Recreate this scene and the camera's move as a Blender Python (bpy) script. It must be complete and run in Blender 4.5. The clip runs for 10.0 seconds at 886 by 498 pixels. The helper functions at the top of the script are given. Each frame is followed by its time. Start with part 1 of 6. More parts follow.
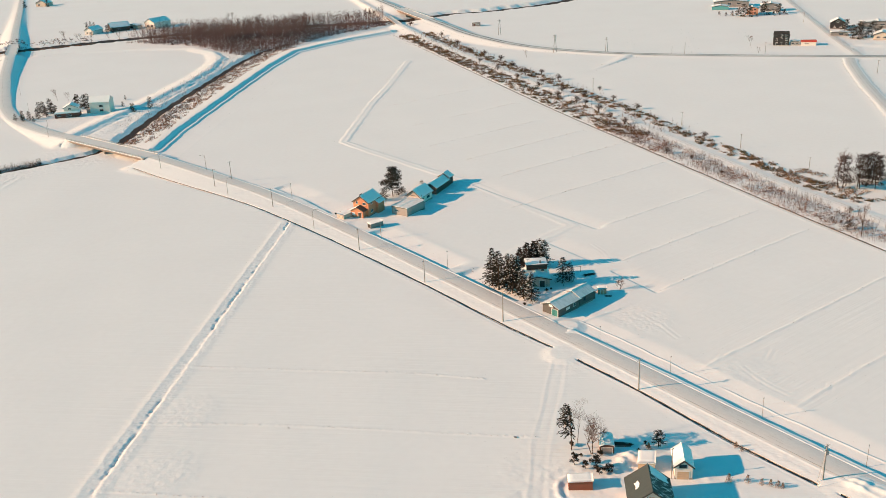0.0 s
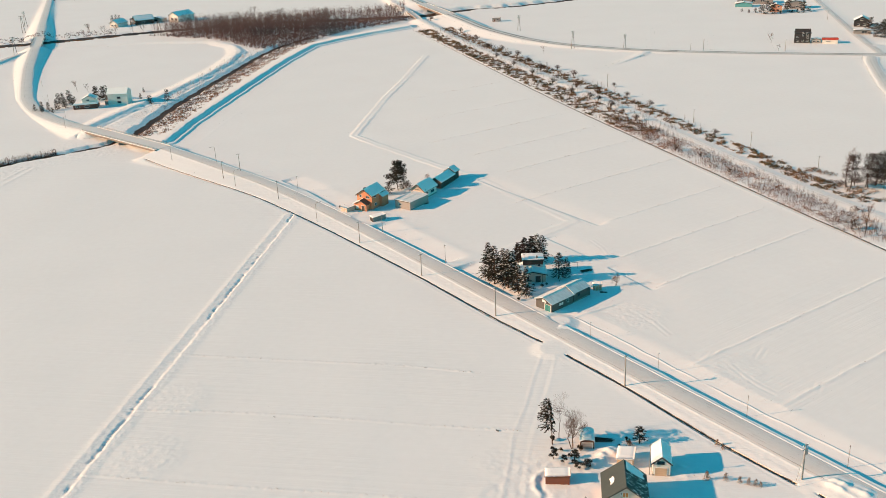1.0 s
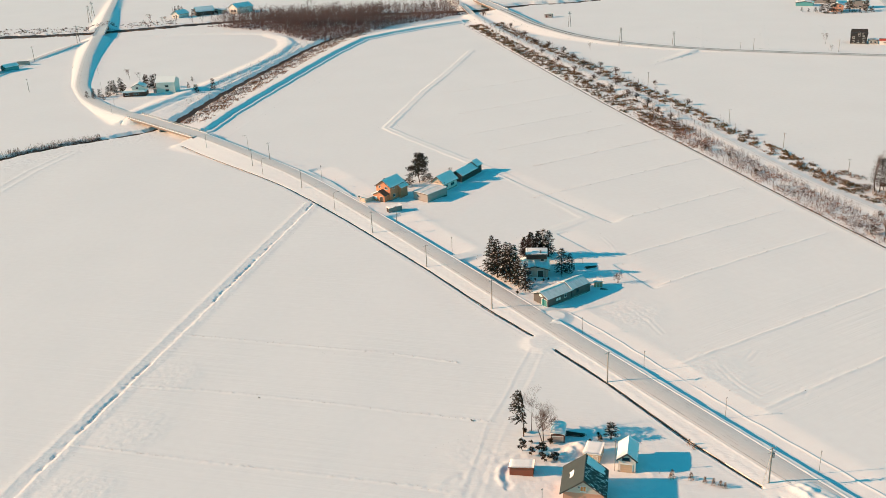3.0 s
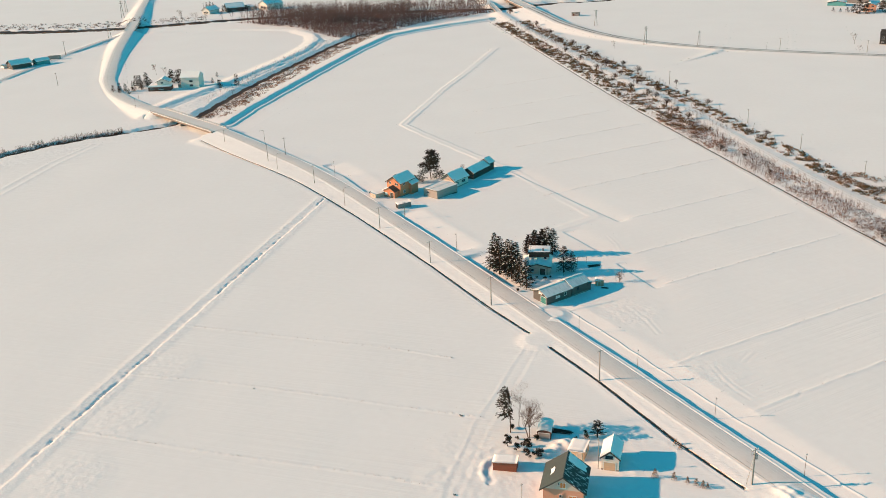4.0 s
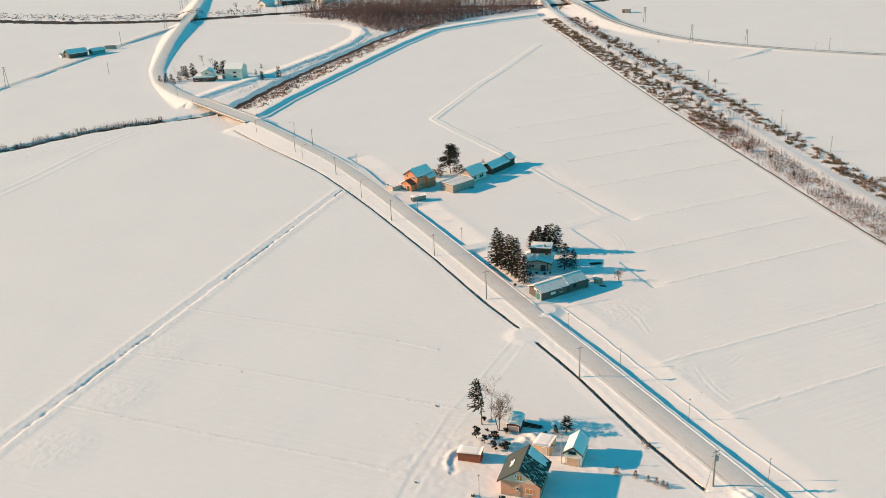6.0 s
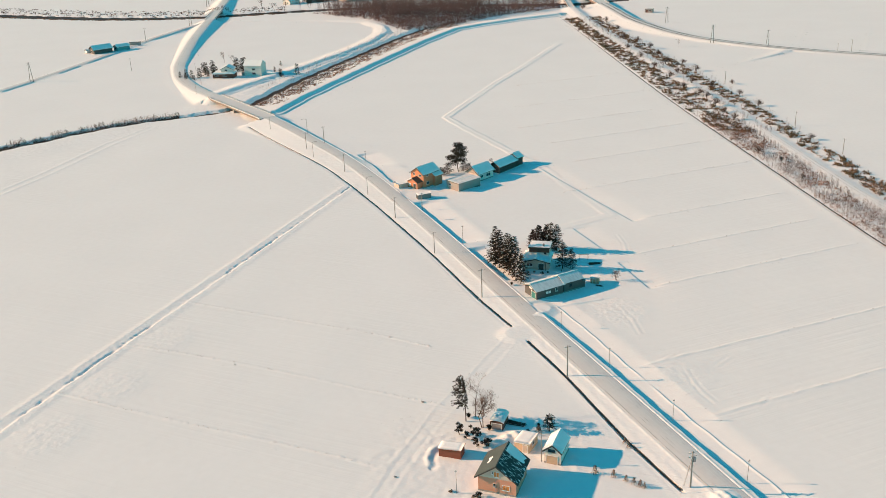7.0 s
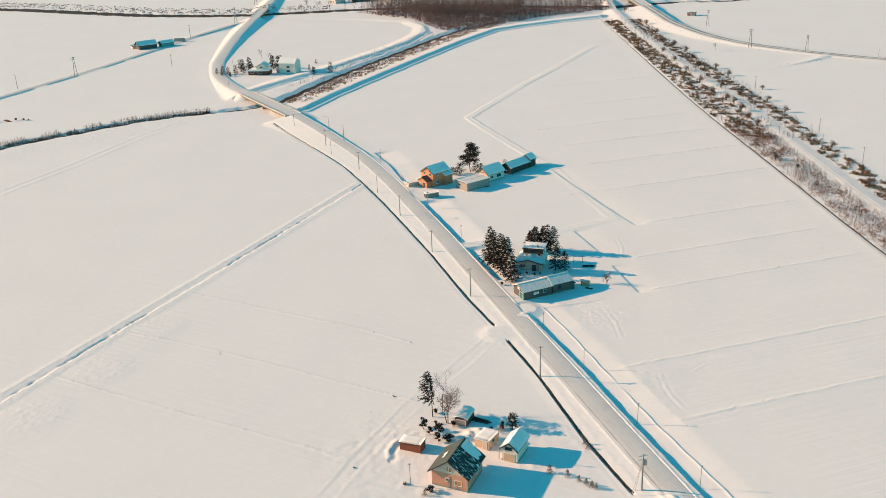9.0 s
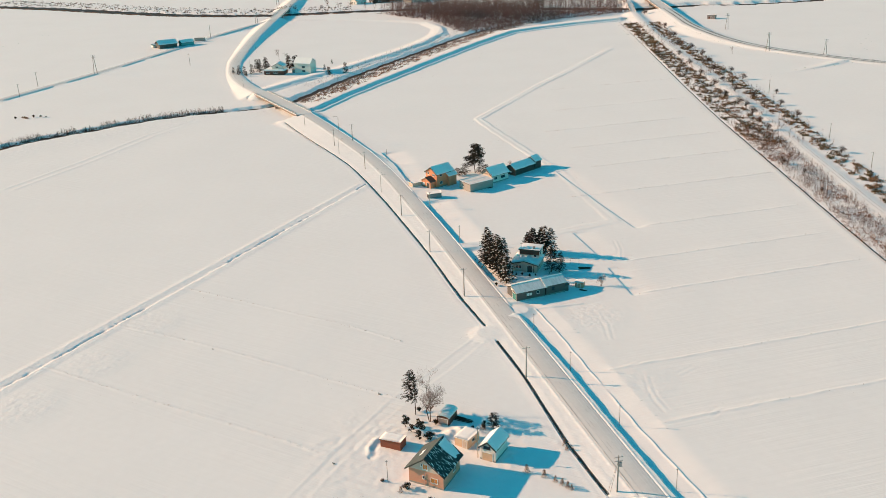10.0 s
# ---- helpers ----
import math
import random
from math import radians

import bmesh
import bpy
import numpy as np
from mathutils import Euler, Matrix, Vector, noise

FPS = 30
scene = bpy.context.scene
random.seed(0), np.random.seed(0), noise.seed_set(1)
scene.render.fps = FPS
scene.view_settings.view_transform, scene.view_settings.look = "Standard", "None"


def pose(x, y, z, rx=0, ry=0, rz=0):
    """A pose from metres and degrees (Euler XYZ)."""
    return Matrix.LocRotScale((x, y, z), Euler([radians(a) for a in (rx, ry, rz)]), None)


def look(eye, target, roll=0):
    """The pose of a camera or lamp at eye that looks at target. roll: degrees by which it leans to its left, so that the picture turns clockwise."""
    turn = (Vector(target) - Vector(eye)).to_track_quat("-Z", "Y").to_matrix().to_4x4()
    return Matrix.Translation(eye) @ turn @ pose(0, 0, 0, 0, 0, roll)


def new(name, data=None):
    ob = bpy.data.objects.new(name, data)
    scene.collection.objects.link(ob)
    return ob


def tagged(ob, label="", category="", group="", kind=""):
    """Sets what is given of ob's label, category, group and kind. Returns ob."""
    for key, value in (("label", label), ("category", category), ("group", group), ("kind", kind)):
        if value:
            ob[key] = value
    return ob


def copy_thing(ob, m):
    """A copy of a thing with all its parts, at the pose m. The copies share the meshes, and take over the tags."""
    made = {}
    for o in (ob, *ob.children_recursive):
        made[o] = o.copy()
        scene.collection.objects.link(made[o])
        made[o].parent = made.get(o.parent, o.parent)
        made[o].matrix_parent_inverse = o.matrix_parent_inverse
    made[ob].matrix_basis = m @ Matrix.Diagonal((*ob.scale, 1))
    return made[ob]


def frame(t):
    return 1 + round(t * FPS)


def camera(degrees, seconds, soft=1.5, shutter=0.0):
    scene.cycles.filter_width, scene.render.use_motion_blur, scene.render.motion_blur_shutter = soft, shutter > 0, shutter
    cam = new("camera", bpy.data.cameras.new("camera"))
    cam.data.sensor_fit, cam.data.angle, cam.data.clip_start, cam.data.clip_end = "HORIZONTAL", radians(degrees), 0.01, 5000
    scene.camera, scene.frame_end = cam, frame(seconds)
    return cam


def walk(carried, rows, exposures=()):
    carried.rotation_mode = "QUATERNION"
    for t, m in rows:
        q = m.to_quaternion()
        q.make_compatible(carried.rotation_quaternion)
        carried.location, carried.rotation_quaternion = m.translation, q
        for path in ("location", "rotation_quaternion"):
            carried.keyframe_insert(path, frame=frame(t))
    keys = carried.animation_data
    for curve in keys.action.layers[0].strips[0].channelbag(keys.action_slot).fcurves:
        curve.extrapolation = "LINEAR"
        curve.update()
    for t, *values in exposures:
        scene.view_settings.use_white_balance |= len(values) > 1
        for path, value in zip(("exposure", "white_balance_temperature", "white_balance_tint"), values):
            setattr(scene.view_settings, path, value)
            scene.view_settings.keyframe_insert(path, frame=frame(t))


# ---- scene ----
cam = camera(52.1, 10.0, 0.82)
PATH = [
    (0, (-0.123, -0.608, 107.989), (-1.809, 92.403, 71.300), -2.896),
    (0.5, (4.357, -1.027, 107.650), (1.238, 91.875, 70.779), -2.819),
    (1, (8.880, -1.450, 107.326), (4.153, 91.344, 70.354), -2.753),
    (1.5, (13.425, -1.843, 107.020), (6.968, 90.826, 69.996), -2.697),
    (2, (17.978, -2.181, 106.732), (9.715, 90.335, 69.684), -2.649),
    (2.5, (22.531, -2.446, 106.467), (12.420, 89.880, 69.404), -2.608),
    (3, (27.078, -2.627, 106.229), (15.110, 89.470, 69.149), -2.573),
    (3.5, (31.617, -2.722, 106.021), (17.804, 89.107, 68.917), -2.544),
    (4, (36.150, -2.730, 105.847), (20.520, 88.793, 68.709), -2.517),
    (4.5, (40.679, -2.655, 105.711), (23.273, 88.530, 68.529), -2.493),
    (5, (45.206, -2.502, 105.614), (26.071, 88.315, 68.383), -2.470),
    (5.5, (49.735, -2.280, 105.557), (28.921, 88.146, 68.276), -2.446),
    (6, (54.269, -1.994, 105.538), (31.823, 88.023, 68.213), -2.421),
    (6.5, (58.807, -1.651, 105.553), (34.777, 87.943, 68.196), -2.392),
    (7, (63.347, -1.252, 105.593), (37.775, 87.909, 68.224), -2.360),
    (7.5, (67.883, -0.797, 105.649), (40.808, 87.924, 68.292), -2.323),
    (8, (72.406, -0.280, 105.705), (43.861, 87.996, 68.389), -2.278),
    (8.5, (76.899, 0.311, 105.741), (46.918, 88.140, 68.496), -2.226),
    (9, (81.341, 0.996, 105.734), (49.958, 88.376, 68.587), -2.165),
    (9.5, (85.704, 1.804, 105.654), (52.954, 88.733, 68.627), -2.093),
    (10, (89.950, 2.773, 105.465), (55.880, 89.248, 68.568), -2.009),
]
EXPOSURE = [(0.0, 0.82), (10.0, 0.82)]
walk(cam, [(t, look(eye, target, roll)) for t, eye, target, roll in PATH], EXPOSURE)

# ---- light ----
SUN_AZ = math.radians(187.3)     # bearing from which the sun shines, from +x counter-clockwise
SUN_EL = math.radians(20.5)
world = bpy.data.worlds.new("world")
scene.world = world
world.use_nodes = True
wn = world.node_tree.nodes
bg = wn["Background"]
sky = wn.new("ShaderNodeTexSky")
sky.sky_type = 'NISHITA'
sky.sun_disc = False
sky.sun_elevation = SUN_EL
sky.sun_rotation = math.pi / 2 - SUN_AZ
sky.air_density = 1.0
sky.dust_density = 0.2
sky.ozone_density = 3.0
grade = wn.new("ShaderNodeMix")
grade.data_type = 'RGBA'
grade.blend_type = 'MULTIPLY'
grade.inputs["Factor"].default_value = 1.0
grade.inputs["B"].default_value = (0.15, 1.0, 0.84, 1.0)
world.node_tree.links.new(sky.outputs["Color"], grade.inputs["A"])
world.node_tree.links.new(grade.outputs["Result"], bg.inputs["Color"])
bg.inputs["Strength"].default_value = 0.105
sun = new("sun", bpy.data.lights.new("sun", 'SUN'))
sun.data.energy = 4.2
sun.data.angle = math.radians(0.6)
sun.data.color = (1.0, 0.57, 0.315)
sun_dir = Vector((math.cos(SUN_AZ) * math.cos(SUN_EL), math.sin(SUN_AZ) * math.cos(SUN_EL), math.sin(SUN_EL)))
sun.matrix_world = look(Vector((0, 300, 400)) + sun_dir * 100, Vector((0, 300, 400)))


# ---- materials ----
def mat(name, colour, rough=0.8, metal=0.0, vary=0.12, scale=0.6, fine=12.0, bump=0.0, second=None, mix_scale=0.2, stretch=(1, 1, 1), spec=0.3, threshold=(0.45, 0.6), per_object=0.0):
    """A surface with two scales of colour variation, an optional second colour in patches, and relief."""
    m = bpy.data.materials.new(name)
    m.use_nodes = True
    nt = m.node_tree
    n, l = nt.nodes, nt.links
    b = n["Principled BSDF"]
    b.inputs["Roughness"].default_value = rough
    b.inputs["Metallic"].default_value = metal
    b.inputs["Specular IOR Level"].default_value = spec
    geo = n.new("ShaderNodeTexCoord")
    mp = n.new("ShaderNodeMapping")
    mp.inputs["Scale"].default_value = stretch
    l.new(geo.outputs["Object"], mp.inputs["Vector"])
    n1 = n.new("ShaderNodeTexNoise")
    n1.inputs["Scale"].default_value = scale
    n1.inputs["Detail"].default_value = 3
    n2 = n.new("ShaderNodeTexNoise")
    n2.inputs["Scale"].default_value = fine
    n2.inputs["Detail"].default_value = 4
    l.new(mp.outputs[0], n1.inputs["Vector"])
    l.new(mp.outputs[0], n2.inputs["Vector"])
    add = n.new("ShaderNodeMath")
    add.operation = 'ADD'
    l.new(n1.outputs["Fac"], add.inputs[0])
    l.new(n2.outputs["Fac"], add.inputs[1])
    rng = n.new("ShaderNodeMapRange")
    rng.inputs["From Min"].default_value = 0.6
    rng.inputs["From Max"].default_value = 1.4
    rng.inputs["To Min"].default_value = 1 - vary
    rng.inputs["To Max"].default_value = 1 + vary
    l.new(add.outputs[0], rng.inputs["Value"])
    col = n.new("ShaderNodeMix")
    col.data_type = 'RGBA'
    col.inputs["A"].default_value = (*colour, 1)
    col.inputs["B"].default_value = (*(second or colour), 1)
    if second:
        n3 = n.new("ShaderNodeTexNoise")
        n3.inputs["Scale"].default_value = mix_scale
        n3.inputs["Detail"].default_value = 5
        l.new(mp.outputs[0], n3.inputs["Vector"])
        r3 = n.new("ShaderNodeMapRange")
        r3.inputs["From Min"].default_value, r3.inputs["From Max"].default_value = threshold
        l.new(n3.outputs["Fac"], r3.inputs["Value"])
        l.new(r3.outputs[0], col.inputs["Factor"])
    else:
        col.inputs["Factor"].default_value = 0
    mul = n.new("ShaderNodeVectorMath")
    mul.operation = 'SCALE'
    l.new(col.outputs["Result"], mul.inputs[0])
    l.new(rng.outputs[0], mul.inputs["Scale"])
    last = mul.outputs[0]
    if per_object:
        info = n.new("ShaderNodeNewGeometry")
        r4 = n.new("ShaderNodeMapRange")
        r4.inputs["To Min"].default_value = 1 - per_object
        r4.inputs["To Max"].default_value = 1 + per_object
        l.new(info.outputs["Random Per Island"], r4.inputs["Value"])
        m2 = n.new("ShaderNodeVectorMath")
        m2.operation = 'SCALE'
        l.new(last, m2.inputs[0])
        l.new(r4.outputs[0], m2.inputs["Scale"])
        last = m2.outputs[0]
    l.new(last, b.inputs["Base Color"])
    if bump:
        bp = n.new("ShaderNodeBump")
        bp.inputs["Strength"].default_value = bump
        bp.inputs["Distance"].default_value = 0.1
        l.new(add.outputs[0], bp.inputs["Height"])
        l.new(bp.outputs[0], b.inputs["Normal"])
    return m


SNOW = mat("snow", (0.80, 0.80, 0.80), 0.75, vary=0.025, scale=0.03, fine=0.5, bump=0.18, spec=0.2)
sn, sl = SNOW.node_tree.nodes, SNOW.node_tree.links
at = sn.new("ShaderNodeAttribute")
at.attribute_name = "broken"
co = sn.new("ShaderNodeTexCoord")
lump = sn.new("ShaderNodeTexNoise")
lump.inputs["Scale"].default_value = 0.55
lump.inputs["Detail"].default_value = 6
lump.inputs["Roughness"].default_value = 0.5
sl.new(co.outputs["Object"], lump.inputs["Vector"])
mulh = sn.new("ShaderNodeMath")
mulh.operation = 'MULTIPLY'
sl.new(lump.outputs["Fac"], mulh.inputs[0])
sl.new(at.outputs["Fac"], mulh.inputs[1])
which = sn.new("ShaderNodeAttribute")
which.attribute_name = "paddy_side"


def furrows(degrees):
    """Old plough lines, long along one way, and how far they show through the snow."""
    turn = sn.new("ShaderNodeMapping")
    turn.vector_type = 'TEXTURE'
    turn.inputs["Rotation"].default_value = (0, 0, math.radians(degrees))
    turn.inputs["Scale"].default_value = (30, 1.0, 1)
    sl.new(co.outputs["Object"], turn.inputs["Vector"])
    grain = sn.new("ShaderNodeTexNoise")
    grain.inputs["Scale"].default_value = 0.9
    grain.inputs["Detail"].default_value = 4
    grain.inputs["Roughness"].default_value = 0.6
    sl.new(turn.outputs[0], grain.inputs["Vector"])
    return grain.outputs["Fac"]


both = sn.new("ShaderNodeMix")
sl.new(which.outputs["Fac"], both.inputs["Factor"])
sl.new(furrows(-7.5), both.inputs["A"])
sl.new(furrows(36.4), both.inputs["B"])
patch = sn.new("ShaderNodeTexNoise")
patch.inputs["Scale"].default_value = 0.035
patch.inputs["Detail"].default_value = 3
sl.new(co.outputs["Object"], patch.inputs["Vector"])
shows = sn.new("ShaderNodeMapRange")
shows.inputs["From Min"].default_value = 0.38
shows.inputs["From Max"].default_value = 0.62
shows.inputs["To Min"].default_value = 0.25
sl.new(patch.outputs["Fac"], shows.inputs["Value"])
rows = sn.new("ShaderNodeMath")
rows.operation = 'MULTIPLY'
sl.new(both.outputs["Result"], rows.inputs[0])
sl.new(shows.outputs[0], rows.inputs[1])
faint = sn.new("ShaderNodeMath")
faint.operation = 'MULTIPLY_ADD'
faint.inputs[1].default_value = 0.36
sl.new(rows.outputs[0], faint.inputs[0])
sl.new(mulh.outputs[0], faint.inputs[2])
bump2 = sn.new("ShaderNodeBump")
bump2.inputs["Strength"].default_value = 0.34
bump2.inputs["Distance"].default_value = 0.9
sl.new(faint.outputs[0], bump2.inputs["Height"])
first = next(n for n in sn if n.type == 'BUMP' and n != bump2)
sl.new(first.outputs[0], bump2.inputs["Normal"])
sl.new(bump2.outputs[0], sn["Principled BSDF"].inputs["Normal"])
ROOF_SNOW = mat("roof_snow", (0.82, 0.82, 0.82), 0.7, vary=0.04, scale=0.5, fine=3, bump=0.3, spec=0.2)
PACKED = mat("packed_road_snow", (0.645, 0.635, 0.625), 0.6, vary=0.07, scale=0.08, fine=1.1, bump=0.1)
TRACK = mat("tyre_track_snow", (0.42, 0.41, 0.40), 0.5, vary=0.2, scale=0.3, fine=3, second=(0.60, 0.59, 0.58), mix_scale=0.15, threshold=(0.42, 0.58))
TRACK_FAINT = mat("faint_tyre_track", (0.66, 0.655, 0.65), 0.5, vary=0.1, scale=0.3, fine=3, second=(0.44, 0.43, 0.42), mix_scale=0.2, threshold=(0.58, 0.64))
ASPHALT = mat("wet_asphalt", (0.09, 0.085, 0.08), 0.55, vary=0.2, scale=0.2, fine=4, second=(0.3, 0.29, 0.28), mix_scale=0.05)
DITCH = mat("ditch_dark_water", (0.02, 0.02, 0.022), 0.25, vary=0.3, scale=0.4, fine=3, second=(0.06, 0.05, 0.045), mix_scale=0.3)
WATER = mat("river_water", (0.045, 0.03, 0.026), 0.6, vary=0.2, scale=0.1, fine=1, second=(0.07, 0.05, 0.04), mix_scale=0.12, stretch=(1, 0.4, 1), spec=0.05)
CONCRETE = mat("concrete", (0.25, 0.23, 0.22), 0.85, vary=0.15, scale=0.3, fine=4, bump=0.1)
POLE = mat("pole_concrete", (0.28, 0.25, 0.23), 0.8, vary=0.15, scale=1, fine=8)
STEEL = mat("galvanised_steel", (0.35, 0.35, 0.35), 0.5, 0.6, vary=0.12, scale=1, fine=9)
GLASS = mat("window_glass", (0.03, 0.04, 0.05), 0.08, vary=0.1, scale=1, fine=4, spec=0.6)
AMBER = mat("curtained_window_glass", (0.62, 0.20, 0.05), 0.15, vary=0.12, scale=2, fine=8, spec=0.5)
FRAME = mat("window_frame_white", (0.72, 0.70, 0.68), 0.5, vary=0.05)
DARKFRAME = mat("window_frame_dark", (0.06, 0.055, 0.05), 0.5, vary=0.1)
DARKWOOD = mat("dark_weathered_wood", (0.075, 0.062, 0.055), 0.85, vary=0.3, scale=0.6, fine=6, stretch=(3, 3, 0.5), bump=0.2)
BARK = mat("bark", (0.085, 0.055, 0.042), 0.95, vary=0.3, scale=2, fine=12)
TWIG = mat("bare_twigs", (0.12, 0.075, 0.06), 0.95, vary=0.25, scale=0.5, fine=5, per_object=0.3)
WOODS = mat("woodland_twigs", (0.165, 0.098, 0.088), 0.95, vary=0.3, scale=0.03, fine=0.4, per_object=0.35)
NEEDLE = mat("conifer_needles", (0.030, 0.026, 0.021), 0.9, vary=0.2, scale=0.6, fine=5, second=(0.05, 0.038, 0.026), mix_scale=0.8, per_object=0.2)
FIRSNOW = mat("snow_on_boughs", (0.62, 0.62, 0.62), 0.8, vary=0.1, scale=1, fine=6)
LARCH = mat("brown_larch_sprays", (0.060, 0.038, 0.036), 0.9, vary=0.35, scale=0.6, fine=5, second=(0.035, 0.03, 0.024), mix_scale=0.5, per_object=0.35)
SHRUB = mat("evergreen_shrub", (0.045, 0.036, 0.022), 0.9, vary=0.3, scale=1, fine=8, per_object=0.4)
BAMBOO = mat("withered_dwarf_bamboo", (0.21, 0.13, 0.078), 0.9, vary=0.35, scale=0.05, fine=0.6, second=(0.12, 0.085, 0.045), mix_scale=0.08, per_object=0.45)
BUSH = mat("dark_bare_bush", (0.075, 0.048, 0.040), 0.95, vary=0.25, scale=0.5, fine=5, per_object=0.3)
REED = mat("russet_reed_grass", (0.30, 0.145, 0.08), 0.95, vary=0.25, scale=0.08, fine=0.8, second=(0.20, 0.12, 0.085), mix_scale=0.06, per_object=0.3)


# ---- mesh helpers ----
def mesh_of(name, verts, faces):
    me = bpy.data.meshes.new(name)
    me.from_pydata([tuple(map(float, v)) for v in verts], [], faces)
    me.update()
    return me


def solid(name, verts, faces, material, parent=None, label="", smooth=False):
    """One mesh object, under a thing if a parent is given."""
    me = mesh_of(name, verts, faces)
    me.materials.append(material)
    if smooth:
        me.polygons.foreach_set("use_smooth", [True] * len(me.polygons))
    ob = new(name, me)
    if parent:
        ob.parent = parent
    if label:
        ob["label"] = label
    return ob


def part(name, bm, material, parent, label="", smooth=False):
    bmesh.ops.recalc_face_normals(bm, faces=bm.faces)
    me = bpy.data.meshes.new(name)
    bm.to_mesh(me)
    bm.free()
    me.materials.append(material)
    if smooth:
        me.polygons.foreach_set("use_smooth", [True] * len(me.polygons))
    ob = new(name, me)
    if parent:
        ob.parent = parent
    if label:
        ob["label"] = label
    return ob


def add_box(bm, x0, y0, z0, x1, y1, z1, bevel=0.0):
    res = bmesh.ops.create_cube(bm, size=1.0)
    vs = res["verts"]
    bmesh.ops.scale(bm, vec=(x1 - x0, y1 - y0, z1 - z0), verts=vs)
    bmesh.ops.translate(bm, vec=((x0 + x1) / 2, (y0 + y1) / 2, (z0 + z1) / 2), verts=vs)
    if bevel:
        es = list({e for v in vs for e in v.link_edges})
        bmesh.ops.bevel(bm, geom=es, offset=bevel, segments=2, affect='EDGES', profile=0.6)
    return bm


def box(x0, y0, z0, x1, y1, z1, bevel=0.0):
    return add_box(bmesh.new(), x0, y0, z0, x1, y1, z1, bevel)


def prism(section, y0, y1):
    """A section of (x, z) points carried from y0 to y1."""
    bm = bmesh.new()
    a = [bm.verts.new((x, y0, z)) for x, z in section]
    b = [bm.verts.new((x, y1, z)) for x, z in section]
    bm.faces.new(a)
    bm.faces.new(b[::-1])
    for i in range(len(a)):
        j = (i + 1) % len(a)
        bm.faces.new((a[i], b[i], b[j], a[j]))
    return bm


def rod(bm, p0, p1, r0, r1, sides=6):
    """A tapered round bar between two points."""
    p0, p1 = Vector(p0), Vector(p1)
    w = (p1 - p0).normalized()
    u = w.orthogonal().normalized()
    v = w.cross(u)
    rings = []
    for p, r in ((p0, r0), (p1, r1)):
        rings.append([bm.verts.new(p + (u * math.cos(2 * math.pi * i / sides) + v * math.sin(2 * math.pi * i / sides)) * r) for i in range(sides)])
    for i in range(sides):
        j = (i + 1) % sides
        bm.faces.new((rings[0][i], rings[0][j], rings[1][j], rings[1][i]))
    bm.faces.new(rings[1])
    bm.faces.new(rings[0][::-1])
    return bm


# ---- plan: lines of the land, x y z ----
ROAD_A = [(200, -28.6, 0.5), (110, 93.6, 0.5), (60, 161.5, 0.5), (0, 243, 0.5), (-20, 270, 0.5), (-48.5, 307, 0.5), (-64, 326, 0.55), (-80, 344, 0.8), (-100, 363, 1.3), (-118, 379.5, 2.0), (-138, 396.5, 2.9)]
ROAD_B = [(-188, 437.5, 2.9), (-206, 454, 1.9), (-224, 473, 1.1), (-240, 492, 0.6), (-253, 511, 0.5), (-266, 533, 0.7), (-287, 578, 1.3), (-311, 632, 2.1), (-332, 684, 2.9), (-349, 727, 3.4)]
ROAD_C = [(-371, 782, 3.4), (-395, 838, 3.4), (-430, 920, 2.4), (-505, 1100, 1.2), (-640, 1420, 0.6)]
BRIDGE_1 = [(-138, 396.5, 2.9), (-188, 437.5, 2.9)]
BRIDGE_2 = [(-349, 727, 3.4), (-371, 782, 3.4)]
HIGHWAY_A = [(-17, 815, 4.2), (-1, 770, 3.6), (10, 738, 2.9), (24, 710, 2.2), (44, 676, 1.4), (67, 650, 0.9), (95, 629, 0.6), (131, 609, 0.5), (182, 590, 0.5), (232, 574, 0.5), (268, 563, 0.5), (360, 536, 0.5), (600, 470, 0.5)]
HIGHWAY_B = [(-47, 905, 4.2), (-75, 1005, 3.2), (-120, 1160, 2.0), (-200, 1430, 1.0)]
ROAD_BRIDGE = [(-17, 815, 4.2), (-47, 905, 4.2)]
RAIL_A = [(178, 150, 0.25), (141, 280, 0.25), (133, 299, 0.25), (122, 324, 0.25), (110, 361, 0.25), (96, 403, 0.25), (82, 447, 0.25), (63, 499, 0.3), (27, 597, 0.4), (-13, 709, 0.9), (-43, 804, 2.6)]
RAIL_B = [(-56, 862, 2.6), (-88, 985, 2.2), (-130, 1150, 1.6), (-200, 1400, 1)]
RAIL_BRIDGE = [(-43, 804, 2.6), (-56, 862, 2.6)]
SIDE_SOUTH = [(248, 566, 0.35), (240, 545, 0.35), (224, 488, 0.35), (213, 441, 0.35), (190, 350, 0.35), (150, 200, 0.35)]
SIDE_NORTH = [(256, 570, 0.35), (268, 640, 0.35), (284, 720, 0.35), (313, 860, 0.35), (360, 1080, 0.35)]
LANE = [(-336, 330, 0.2), (-339, 400, 0.2), (-339.5, 444, 0.2), (-340.5, 500, 0.2), (-347, 570, 0.25), (-354, 641, 0.5), (-352, 690, 1.6), (-344, 710, 2.9)]
LEVEE_RIGHT = [(-143, 416, 1.75), (-143, 446, 1.75), (-140, 488, 1.75), (-134, 562, 1.75), (-128, 629, 1.75), (-119, 690, 1.75), (-103, 714, 1.75), (-80, 742, 1.75), (-50, 770, 1.75)]
